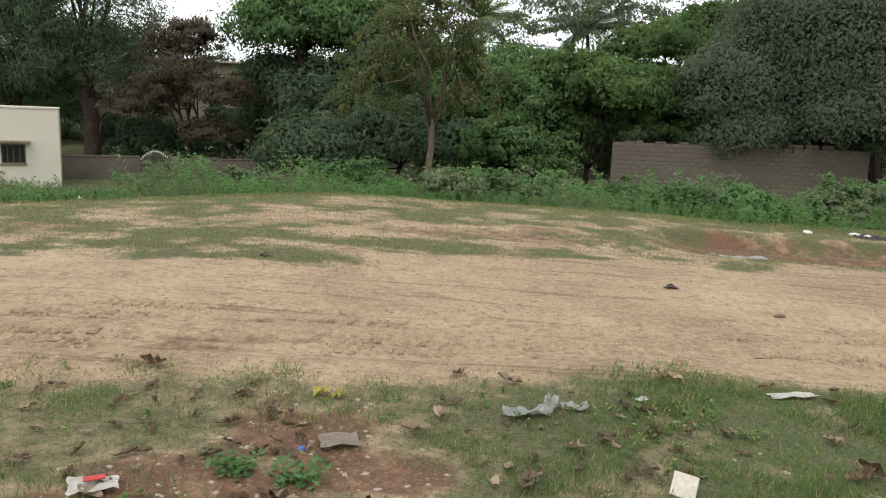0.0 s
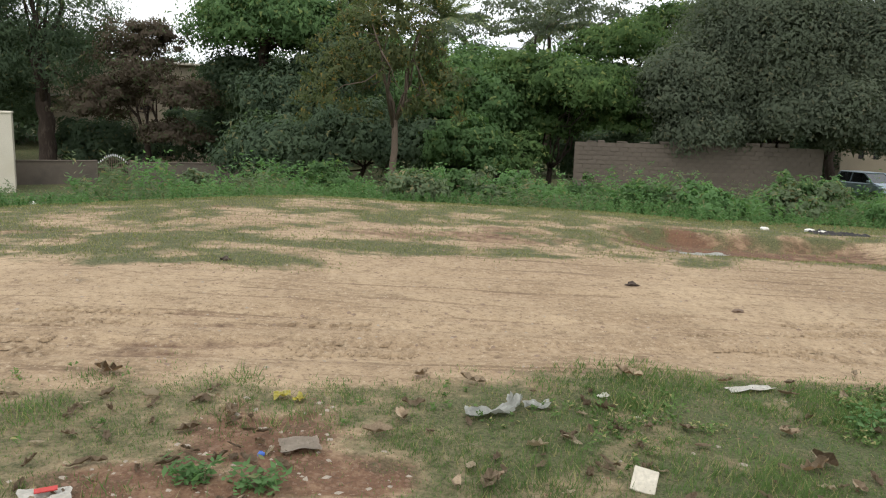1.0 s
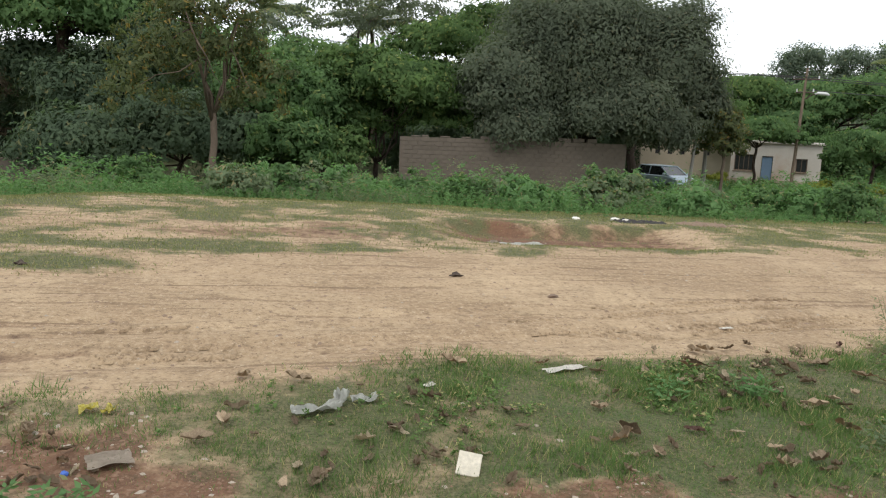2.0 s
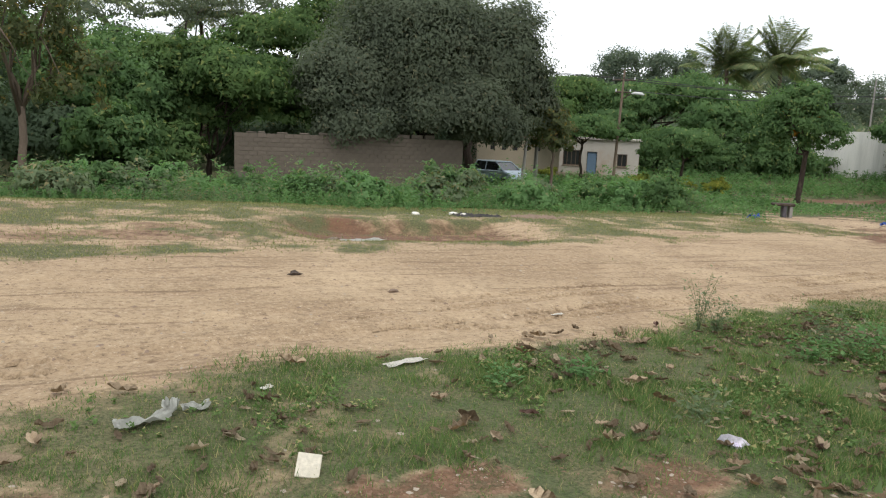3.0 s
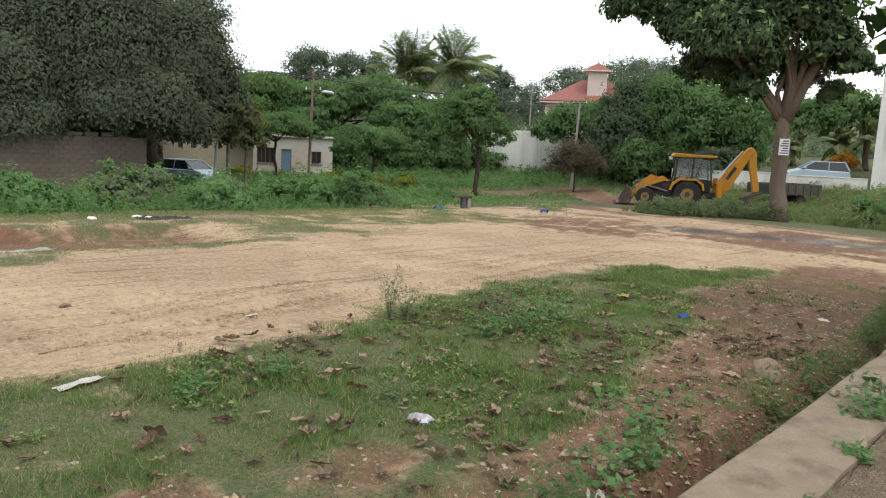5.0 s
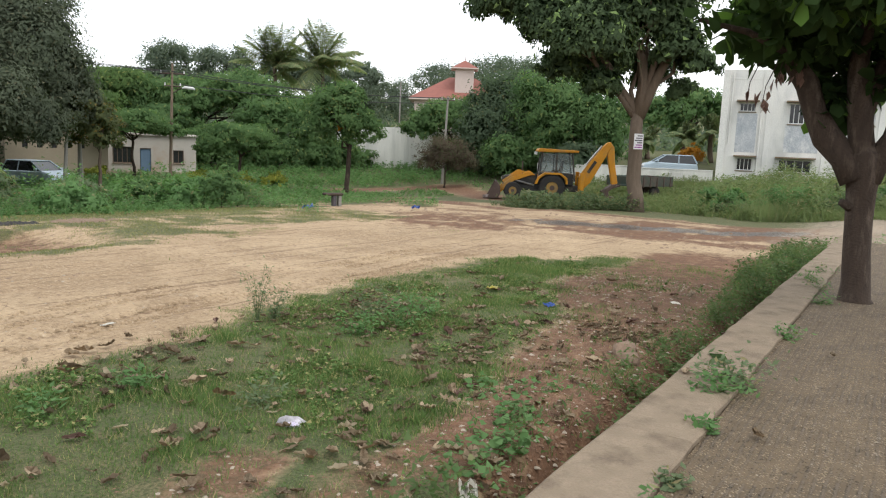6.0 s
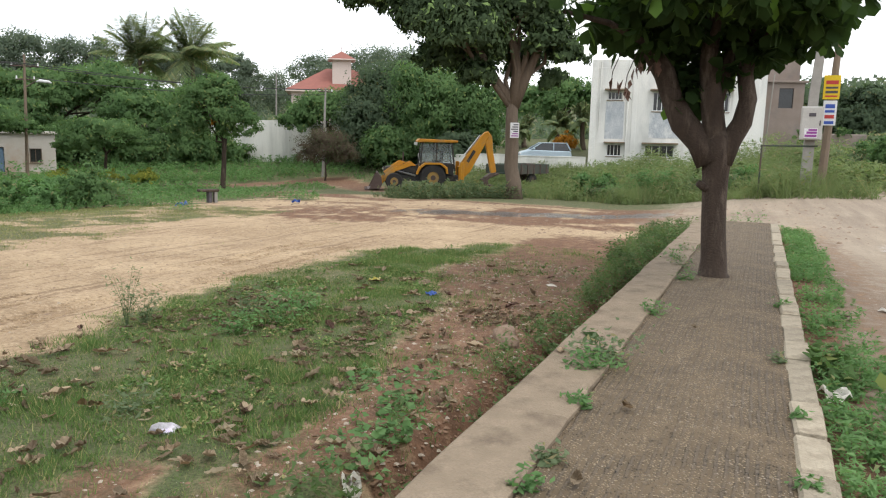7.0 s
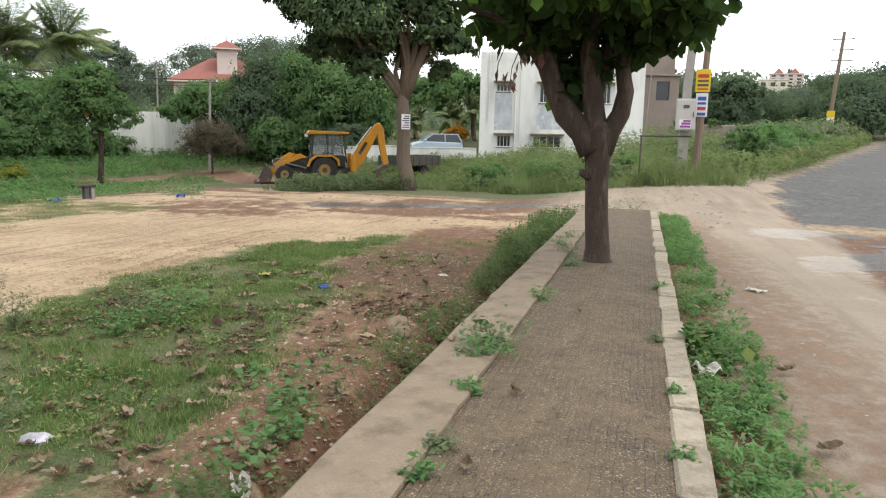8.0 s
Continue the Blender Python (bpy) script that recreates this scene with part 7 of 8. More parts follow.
    # front bucket: a curved shell with side plates
    shell = [(2.95, 0.06), (3.6, 0.02), (3.62, 0.06), (3.05, 0.12), (2.92, 0.35), (2.95, 0.68), (3.12, 0.92), (3.08, 0.98), (2.86, 0.72), (2.82, 0.32)]
    bk = part("front_bucket", slab_of(shell, -1.12, 1.12, 0.01), M["steel"], t, "rust-brown steel loader bucket")
    for s in (-1, 1):
        part("side_plate", slab_of([(2.95, 0.06), (3.55, 0.04), (3.1, 0.94), (2.9, 0.7)], s * 1.12, s * 1.15, 0.005), M["steel"], bk)
    for k in range(9):
        part("tooth", bx((3.56, -1.08 + 0.26 * k, 0.0), (3.78, -1.0 + 0.26 * k, 0.05), 0.01), M["steel"], bk)
    # rear digging arm
    part("kingpost", bx((-1.85, -0.28, 0.55), (-1.5, 0.28, 1.35), 0.03), M["yellow"], t)
    boom = part("boom", slab_of([(-1.55, 1.25), (-1.72, 1.6), (-2.05, 2.1), (-2.78, 3.05), (-3.0, 3.3), (-3.2, 3.35), (-3.3, 3.15), (-3.12, 2.8), (-2.6, 1.8), (-2.2, 1.05), (-1.85, 0.7), (-1.55, 0.7)], -0.2, 0.2, 0.03), M["yellow"], t)
    for ya, yb in ((0.2, 0.206), (-0.206, -0.2)):
        part("maker_plate", slab_of([(-2.1, 1.55), (-2.5, 2.2), (-2.36, 2.3), (-1.96, 1.65)], ya, yb), M["blackpaint"], boom, "dark lettering bar")
    dip = part("dipper", slab_of([(-2.95, 3.2), (-3.25, 3.28), (-3.42, 3.05), (-3.5, 2.2), (-3.72, 1.1), (-3.6, 0.95), (-3.4, 1.0), (-3.12, 2.3)], -0.16, 0.16, 0.025), M["yellow"], t)
    part("dipper_ram", rod([(-1.95, 0, 2.08), (-2.75, 0, 3.12)], 0.05, 8), M["chrome"], boom)
    part("bucket_ram", rod([(-3.36, 0, 2.7), (-3.62, 0, 1.35)], 0.045, 8), M["chrome"], dip)
    rb = part("digging_bucket", slab_of([(-3.7, 1.05), (-3.4, 1.0), (-3.05, 0.75), (-3.0, 0.4), (-3.2, 0.2), (-3.55, 0.2), (-3.58, 0.3), (-3.28, 0.34), (-3.2, 0.6), (-3.5, 0.85)], -0.35, 0.35, 0.012), M["steel"], dip, "rust-brown digging bucket")
    return t


def glass_material():
    m, t, b = nodes_of("cab_glass")
    b.inputs["Base Color"].default_value = (0.55, 0.6, 0.6, 1)
    b.inputs["Roughness"].default_value = 0.05
    b.inputs["Transmission Weight"].default_value = 0.85
    b.inputs["IOR"].default_value = 1.1
    return m


M["cabglass"] = glass_material()
build_backhoe()


def build_car(x, y, turn, paint, label, name="car"):
    z = zat(x, y)
    t = thing(name, (x, y, z), turn, label, "car")
    prof = [(-1.78, 0.3), (-1.82, 0.62), (-1.75, 0.92), (1.0, 0.98), (1.62, 0.82), (1.8, 0.6), (1.82, 0.32), (1.6, 0.22), (-1.6, 0.22)]
    body = slab_of(prof, -0.78, 0.78, 0.07)
    part("body", body, M[paint], t, smooth=False)
    bm = bmesh.new()
    lo = [bm.verts.new((xx, yy, zz)) for xx, zz in ((-1.74, 0.9), (1.05, 0.95)) for yy in (-0.74, 0.74)]
    hi = [bm.verts.new((xx, yy, zz)) for xx, zz in ((-1.45, 1.42), (0.25, 1.44)) for yy in (-0.6, 0.6)]
    for f in ((lo[0], lo[1], hi[1], hi[0]), (lo[2], hi[2], hi[3], lo[3]), (lo[0], hi[0], hi[2], lo[2]), (lo[1], lo[3], hi[3], hi[1]), (hi[0], hi[1], hi[3], hi[2])):
        bm.faces.new(f)
    bmesh.ops.recalc_face_normals(bm, faces=bm.faces)
    part("cabin_glass", bm, M["darkgap"], t, "dark car windows")
    part("roof", bx((-1.5, -0.62, 1.42), (0.3, 0.62, 1.47), 0.02), M[paint], t)
    for s in (-1, 1):
        part("door_pillar", rod([(-0.55, s * 0.745, 0.95), (-0.55, s * 0.62, 1.43)], 0.035, 5), M[paint], t)
        part("front_pillar", rod([(1.05, s * 0.74, 0.96), (0.27, s * 0.61, 1.44)], 0.035, 5), M[paint], t)
        part("rear_pillar", rod([(-1.74, s * 0.73, 0.92), (-1.46, s * 0.6, 1.43)], 0.05, 5), M[paint], t)
        part("headlight", bx((1.62, s * 0.58 - 0.16, 0.62), (1.8, s * 0.58 + 0.16, 0.76), 0.03), M["lamp"], t)
        part("mirror", bx((0.75, s * 0.85 - 0.07, 0.98), (0.9, s * 0.85 + 0.07, 1.1), 0.02), M[paint], t)
        for xx in (-1.15, 1.15):
            wheel(t, xx, s * 0.7, 0.29, 0.18, rim="lamp")
    part("bumper", bx((1.72, -0.72, 0.3), (1.9, 0.72, 0.5), 0.04), M["blackpaint"], t)
    part("number_plate", bx((1.901, -0.25, 0.34), (1.912, 0.25, 0.45)), M["sign_w"], t)
    return t


CAR_XY = (24.8, 39.0)
build_car(CAR_XY[0], CAR_XY[1], -80, "carpaint", "silver-blue small hatchback parked in the weeds")
build_car(51.96, 11.8, 112, "carpaint", "silver-grey car parked behind the low wall")

tr_ = thing("tipping_trailer", (42.2, 12.2, zat(42.2, 12.2)), -24, "dark green farm trailer standing in the weeds", "trailer")
bed = part("bed", bx((0, -0.9, 0.75), (3.6, 0.9, 0.83), 0.01), M["green_metal"], tr_)
for lo, hi in (((0, -0.95, 0.75), (3.6, -0.9, 1.3)), ((0, 0.9, 0.75), (3.6, 0.95, 1.3)), ((0, -0.9, 0.84), (0.05, 0.9, 1.3)), ((3.55, -0.9, 0.84), (3.6, 0.9, 1.3))):
    part("side_board", bx(lo, hi, 0.01), M["green_metal"], tr_)
for k in range(6):
    part("stake", bx((0.3 + 0.6 * k, -0.99, 0.7), (0.38 + 0.6 * k, -0.952, 1.32), 0.005), M["steel"], tr_)
for s in (-0.75, 0.75):
    wheel(tr_, 2.2, s, 0.38, 0.22, rim="steel")
part("axle", rod([(2.2, -0.7, 0.38), (2.2, 0.7, 0.38)], 0.05, 6), M["steel"], tr_)
part("axle_stand", bx((2.1, -0.4, 0.38), (2.3, 0.4, 0.76), 0.01), M["steel"], tr_)
part("drawbar", slab_of([(0, 0.7), (0, 0.8), (-1.5, 0.5), (-1.5, 0.4)], -0.08, 0.08, 0.01), M["steel"], tr_)
part("prop", rod([(-1.4, 0, 0.45), (-1.4, 0, 0.0)], 0.05, 6), M["steel"], tr_)

make_tree("croton_shrub", (56.4, 11.2), None, [(56.4, 11.2, zat(56.4, 11.2) + 0.9, 0.9, 0.8)], 0.04, 40, 20, 0.25, "orangeflower", "bark", "orange-leaved garden shrub behind the wall", 400, limbs=3, category="shrub")
for k, (x, y, zz) in enumerate(((36.4, 26.2, 2.9), (35.6, 27.0, 2.1), (35.3, 27.4, 3.3))):
    make_tree("blossom_spray", (x, y, zz - 0.4), (x, y, zz - 0.2), [(x, y, zz, 0.3, 0.25)], 0.015, 7, 12, 0.14, "orangeflower", "bark", "spray of orange blossom in the young tree", 410 + k, limbs=2, category="blossom", group="blossom sprays")
for k, (x, y) in enumerate(((33.0, 32.2), (34.6, 31.0), (32.0, 34.6), (28.9, 39.6))):
    zz = zat(x, y)
    make_tree("yellow_shrub", (x, y), (x, y, zz + 0.2), [(x, y, zz + 0.55, 0.8, 0.5)], 0.03, 34, 18, 0.2, "leaf_yellow", "bark", "yellow-green shrub in the field", 420 + k, limbs=3, category="shrub", group="yellow-green shrubs")


# ---- small things on the lot ----
def lump(name, x, y, size, mat, label, category, seed, z=None, flat=0.6, group="", rough=0.25, turn=0.0, parent=None):
    rnd = random.Random(seed)
    bm = bmesh.new()
    bmesh.ops.create_icosphere(bm, subdivisions=2, radius=0.5)
    for v in bm.verts:
        k = 1 + rough * (noise.noise(v.co * 2.6 + Vector((seed, 0, 0))) + 0.5 * noise.noise(v.co * 6 + Vector((0, seed, 0))))
        v.co = Vector((v.co.x * size[0] * k, v.co.y * size[1] * k, max(v.co.z, -0.25) * size[2] * k))
    me = finish(bm, name)
    me.materials.append(M[mat])
    ob = new(name, me)
    zz = zat(x, y) if z is None else z
    ob.matrix_world = pose(x, y, zz + size[2] * 0.18, 0, 0, turn)
    return tagged(ob, label, category, group)


def sheet(name, x, y, w, l, mat, label, category, seed, curl=0.03, turn=0.0, z=None, n=8, lift=0.012, tilt=0.0):
    """A crumpled piece of film, paper or cloth."""
    bm = bmesh.new()
    rows = []
    rnd = random.Random(seed)
    for i in range(n + 1):
        row = []
        for j in range(n + 1):
            u, v = i / n - 0.5, j / n - 0.5
            e = 1 + 0.16 * noise.noise(Vector((u * 4, v * 4, seed)))
            zz = curl * (noise.noise(Vector((u * 3.3, v * 3.3, seed + 5))) + 0.6 * noise.noise(Vector((u * 8, v * 8, seed))) + 0.55)
            row.append(bm.verts.new((u * l * e, v * w * e, max(0.0, zz))))
        rows.append(row)
    for a, b in zip(rows, rows[1:]):
        for j in range(n):
            bm.faces.new((a[j], b[j], b[j + 1], a[j + 1]))
    bmesh.ops.solidify(bm, geom=bm.faces[:], thickness=0.004)
    me = finish(bm, name)
    me.materials.append(M[mat])
    ob = new(name, me)
    ob.matrix_world = pose(x, y, (zat(x, y) if z is None else z) + lift, tilt, 0, turn)
    return tagged(ob, label, category)


card = part("white_card", bx((-0.06, -0.065, 0.0), (0.06, 0.065, 0.012), 0.003), M["card"], None, at=pose(1.23, 3.38, zat(1.23, 3.38) + 0.035, 38, 8, -22))
tagged(card, "thick piece of white card lying in the grass", "card")
sheet("plastic_bag", 0.55, 4.18, 0.1, 0.3, "plastic", "crumpled clear plastic bag in the grass", "bag", 2, 0.06, 22)
sheet("plastic_bag", 0.72, 4.3, 0.08, 0.12, "plastic", "torn standing piece of clear plastic", "bag", 3, 0.1, 70)
sheet("plastic_scrap", 0.86, 4.33, 0.07, 0.16, "plastic", "small scrap of clear plastic", "scrap", 4, 0.04, 10)
sheet("plastic_strip", 2.45, 4.86, 0.1, 0.34, "paper", "flat strip of grey-white plastic sheeting", "scrap", 5, 0.02, 12)
sheet("paper_scrap", 1.34, 4.58, 0.06, 0.09, "paper", "small white paper scrap", "paper", 6, 0.01, 40)
sheet("yellow_wrapper", -0.68, 4.34, 0.09, 0.1, "yellowfilm", "yellow food wrapper in the grass", "wrapper", 7, 0.04, 10)
sheet("yellow_wrapper", -0.57, 4.3, 0.06, 0.09, "yellowfilm", "torn half of the yellow wrapper", "wrapper", 8, 0.04, 60)
lump("bottle_cap", -0.66, 3.57, (0.04, 0.04, 0.03), "bluefilm", "small blue plastic cap", "cap", 9)
sheet("cardboard_plate", -0.48, 3.66, 0.16, 0.2, "palestone", "faded flat piece of cardboard on soil", "cardboard", 10, 0.02, 15)
w1 = sheet("foil_wrapper", -1.47, 3.05, 0.14, 0.2, "paper", "white wrapper with red print", "wrapper", 11, 0.04, 25)
part("print_bar", bx((-0.04, -0.02, 0.045), (0.05, 0.02, 0.05)), M["ink_r"], w1, "red printed bar")
lump("crumpled_bag", 3.75, 2.95, (0.14, 0.08, 0.11), "lilac", "crumpled white and lilac plastic bag on the grass", "bag", 12, rough=1.5, turn=-50)
sheet("silver_sheet", 4.6, 11.1, 0.3, 0.75, "plastic", "grey torn plastic sheet on red soil", "scrap", 13, 0.05, 5)
sheet("silver_sheet", 4.1, 11.0, 0.12, 0.25, "palestone", "pale scrap beside the plastic sheet", "scrap", 14, 0.03, 30)
sheet("yellow_scrap", 9.27, 4.2, 0.12, 0.18, "yellowfilm", "yellow plastic scrap in the turf", "scrap", 15, 0.05, 5, lift=0.035)
sheet("blue_scrap", 8.85, 3.22, 0.12, 0.16, "bluefilm", "blue plastic scrap on brown soil", "scrap", 16, 0.03, 50)
sheet("paper_cup", 3.62, 1.62, 0.1, 0.14, "paper", "crushed white paper cup at the ditch edge", "cup", 17, 0.1, 30, z=-0.2)
sheet("white_bag", 6.2, -0.98, 0.18, 0.16, "paper", "crumpled white bag in the kerb weeds", "bag", 18, 0.1, 30)
sheet("white_scrap", 10.2, -2.05, 0.15, 0.25, "paper", "white scrap on the road edge", "scrap", 19, 0.03, 30)
sheet("white_scrap", 8.9, 1.72, 0.1, 0.12, "paper", "pale scrap lying on the footpath strip", "scrap", 20, 0.01, 30, z=float(path_top(9.2)) + 0.01)
sheet("green_leaf", 6.6, 0.85, 0.12, 0.3, "leaf_bright", "large fresh green leaf fallen on the footpath", "leaf", 21, 0.02, 25, z=float(path_top(6.9)) + 0.012)
lump("white_sack", -7.35, 15.1, (0.3, 0.24, 0.26), "paper", "white sack dumped in the weeds", "sack", 22, rough=0.9)
sheet("white_scrap", 4.65, 5.95, 0.05, 0.16, "paper", "small white scrap on sand", "scrap", 23, 0.02, 10)
sheet("blue_bag", 18.3, 14.9, 0.25, 0.35, "bluefilm", "blue plastic bag on the sand", "bag", 24, 0.12, 10)
sheet("blue_bag", 22.2, 13.4, 0.25, 0.4, "bluefilm", "blue plastic bag near the track", "bag", 25, 0.1, 40)
for k, (x, y, s) in enumerate(((7.9, 14.1, 0.16), (8.1, 14.0, 0.12), (6.9, 13.9, 0.14))):
    lump("white_stone", x, y, (s * 1.4, s, s * 0.6), "paper", "small whitish stone before the weeds", "stone", 30 + k, group="whitish stones")
lump("rock", 7.18, 1.8, (0.3, 0.22, 0.2), "stone", "brown boulder at the ditch edge", "rock", 40)
lump("rock", 6.9, 1.66, (0.22, 0.18, 0.16), "stone", "brown boulder at the ditch edge", "rock", 41)
lump("clod", -1.95, 8.3, (0.12, 0.08, 0.06), "bark", "dark earth clod on the sand", "clod", 42, rough=1.0)
lump("clod", 2.57, 8.06, (0.15, 0.09, 0.06), "bark", "dark jagged stone on the sand", "stone", 43, rough=1.1)
lump("clod", 9.6, 3.6, (0.16, 0.12, 0.1), "stone", "brown stone in the bare soil", "stone", 44)
lump("clod", 3.36, 7.1, (0.13, 0.08, 0.05), "stone", "flat stone in the wheel rut", "stone", 45, rough=1.0)

bn = thing("stone_bench", (20.6, 15.75, zat(20.6, 15.75)), -35, "broken low stone bench at the lot corner", "bench")
part("seat", bx((-0.3, -0.16, 0.36), (0.35, 0.18, 0.44), 0.02), M["bark"], bn)
part("leg", bx((0.0, -0.14, -0.05), (0.12, 0.14, 0.355), 0.015), M["ink_k"], bn)
part("leg", bx((0.2, -0.12, -0.05), (0.3, 0.12, 0.355), 0.015), M["pole"], bn)


def leaf_shape(seed, red):
    rnd = random.Random(seed)
    bm = bmesh.new()
    n = 7
    L, W, rows = 1.0, rnd.uniform(0.38, 0.55), []
    bow, twist = rnd.uniform(0.2, 1.0), rnd.uniform(-0.25, 0.25)
    for i in range(n + 1):
        u = i / n
        w = W * math.sin(math.pi * min(0.98, u * 0.9 + 0.05)) ** 0.8 * 0.5 * rnd.uniform(0.8, 1.15)
        lift = 0.55 * (u - 0.4) ** 2 * bow + rnd.uniform(-0.02, 0.03)
        curl, side = rnd.uniform(0.1, 1.0), twist * (u - 0.5)
        rows.append([bm.verts.new((u * L - 0.5, side - w, lift + curl * w + rnd.uniform(-0.02, 0.04))), bm.verts.new((u * L - 0.5, side, lift - 0.02)),
                     bm.verts.new((u * L - 0.5, side + w, lift + curl * w * rnd.uniform(0.2, 1.5)))])
    for a, b in zip(rows, rows[1:]):
        for j in range(2):
            bm.faces.new((a[j], a[j + 1], b[j + 1], b[j]))
    bmesh.ops.solidify(bm, geom=bm.faces[:], thickness=0.015)
    me = finish(bm, "dry_leaf")
    me.materials.append(M["dryred" if red else "dry"])
    return me


def dry_leaves():
    rng = np.random.default_rng(61)
    shapes = [leaf_shape(k, k == 4) for k in range(7)]

    def want(x, y):
        v = across(x, y)
        return (0.28 + 0.6 * step(1.5, 4, x)) * (y < turf_edge(x) + 0.1) * step(1.5, 1.7, v) * (1 - 0.8 * step(9, 12, x))
    x, y = scatter(620, -2.5, 12, 1.6, 5.4, want, rng)
    for i, (a, b) in enumerate(zip(x[:280], y[:280])):
        ob = new("dry_leaf", shapes[int(rng.integers(7))])
        s = 0.09 + 0.11 * rng.uniform() ** 1.5
        ob.matrix_world = pose(a, b, zat(a, b) + 0.026, rng.uniform(-14, 14), rng.uniform(-14, 14), rng.uniform(0, 360)) @ Matrix.Scale(s, 4)
        tagged(ob, "curled dry brown leaf fallen on the grass", "leaf", "fallen dry leaves")
    for a, b in ((4.9, 0.35), (7.4, 0.05), (6.0, 1.0), (3.7, 0.45), (8.6, -1.2), (5.4, -1.25), (7.1, -1.35), (6.4, -1.6), (4.8, -1.5), (9.4, -1.45), (3.8, 1.66), (3.9, 1.75), (4.6, 1.68), (5.0, 1.8)):
        ob = new("dry_leaf", shapes[int(rng.integers(7))])
        zz = path_top(a) + 0.02 if -0.4 < across(a, b) < 1.3 else zat(a, b) + 0.05
        ob.matrix_world = pose(a, b, float(zz), 5, 8, rng.uniform(0, 360)) @ Matrix.Scale(rng.uniform(0.12, 0.2), 4)
        tagged(ob, "curled dry brown leaf near the footpath", "leaf", "fallen dry leaves")


dry_leaves()


def leaf_litter():
    """Broken and heaped dry leaves between the larger ones, too many to count."""
    rng = np.random.default_rng(62)
    shapes = []
    for k in range(6):
        me = leaf_shape(30 + k, False)
        co = np.zeros(len(me.vertices) * 3)
        me.vertices.foreach_get("co", co)
        shapes.append((co.reshape(-1, 3), [tuple(p.vertices) for p in me.polygons]))
        bpy.data.meshes.remove(me)

    def want(x, y):
        v = across(x, y)
        heap = step(0.46, 0.62, rough_noise(x, y, 0.9, 63))
        return (0.1 + 0.9 * heap) * (0.14 + 0.86 * step(1.5, 4.5, x)) * (y < turf_edge(x) - 0.25) * step(1.45, 1.6, v) * (1 - step(7.0, 9.5, x))
    x, y = scatter(7600, -2.5, 12, 1.5, 5.4, want, rng)
    vs, fs, n = [], [], 0
    for a, b in zip(x, y):
        co, faces = shapes[int(rng.integers(6))]
        m = pose(a, b, zat(a, b) + 0.018, rng.uniform(-14, 14), rng.uniform(-14, 14), rng.uniform(0, 360))
        p = co * rng.uniform(0.06, 0.14) * np.array([1, rng.uniform(0.5, 1.0), rng.uniform(0.6, 1.5)])
        vs.append(p @ np.array(m.to_3x3()).T + np.array(m.translation))
        fs += [tuple(i + n for i in f) for f in faces]
        n += len(co)
    me = bpy.data.meshes.new("leaf_litter")
    me.from_pydata(np.concatenate(vs).tolist(), [], fs)
    me.materials.append(M["litter"])
    tagged(new("leaf_litter", me), "broken brown leaf litter strewn over the grass", "leaves", kind="stuff")


leaf_litter()


def pebbles(name, n, x0, x1, y0, y1, want, lo, hi, mat, label, seed, base_z=height):
    """Loose stones, too many to count."""
    rng = np.random.default_rng(seed)
    x, y = scatter(n, x0, x1, y0, y1, want, rng)
    k = len(x)
    s = lo + (hi - lo) * rng.uniform(0, 1, k) ** 2.4
    base = np.array([[1, 0, 0], [0.2, 1, 0], [-0.9, 0.3, 0], [-0.1, -1, 0], [0.15, 0.1, 0.5], [0.55, 0.5, 0.3]])
    tri = np.array([[0, 5, 4], [0, 1, 5], [1, 4, 5], [1, 2, 4], [2, 3, 4], [3, 0, 4]])
    ang = rng.uniform(0, 6.28, k)
    c, sn = np.cos(ang), np.sin(ang)
    p = base[None] * s[:, None, None] * rng.uniform(0.6, 1.3, (k, 1, 3))
    V = np.stack([p[..., 0] * c[:, None] - p[..., 1] * sn[:, None] + x[:, None], p[..., 0] * sn[:, None] + p[..., 1] * c[:, None] + y[:, None], p[..., 2] + base_z(x, y)[:, None] - 0.003], -1)
    F = (tri[None] + (np.arange(k) * 6)[:, None, None]).reshape(-1, 3)
    tagged(new(name, array_mesh(name, V.reshape(-1, 3), F, M[mat])), label, "gravel", kind="stuff")


pebbles("gravel", 9000, -6, 20, 4.6, 13, lambda x, y: 0.7 * (1 - covers(x, y)[0]), 0.004, 0.03, "stone", "scattered dark clods and stones on the sand", 71)
pebbles("pale_gravel", 5000, -6, 26, 4.6, 15, lambda x, y: 0.7 * (1 - covers(x, y)[0]), 0.004, 0.024, "palestone", "scattered pale stones on the sand", 72)
pebbles("soil_gravel", 42000, -1.8, 8, 1.2, 4.4, lambda x, y: covers(x, y)[1] * (across(x, y) > 1.6), 0.006, 0.024, "redstone", "coarse red gravel in the bare soil", 73)
pebbles("soil_pale_gravel", 10000, -1.8, 13, 1.2, 5, lambda x, y: covers(x, y)[1] * (across(x, y) > 1.6), 0.006, 0.03, "palestone", "pale gravel in the bare soil", 74)
pebbles("road_gravel", 2600, 2, 24, -6, -1.3, lambda x, y: 0.6 + 0 * x, 0.005, 0.03, "palestone", "loose grit on the dusty road edge", 75)
pebbles("burnt_rubbish", 900, 7.6, 9.2, 13.5, 14.3, lambda x, y: step(1.0, 0.5, np.hypot((x - 8.4) / 0.7, (y - 13.9) / 0.3)), 0.02, 0.12, "rubber", "heap of burnt dark rubbish before the weeds", 77)
pebbles("debris_heap", 900, 9.0, 11.0, 13.4, 14.4, lambda x, y: step(1.0, 0.5, np.hypot((x - 10.0) / 0.8, (y - 13.9) / 0.35)), 0.02, 0.13, "stone", "low heap of brown debris before the weeds", 78)
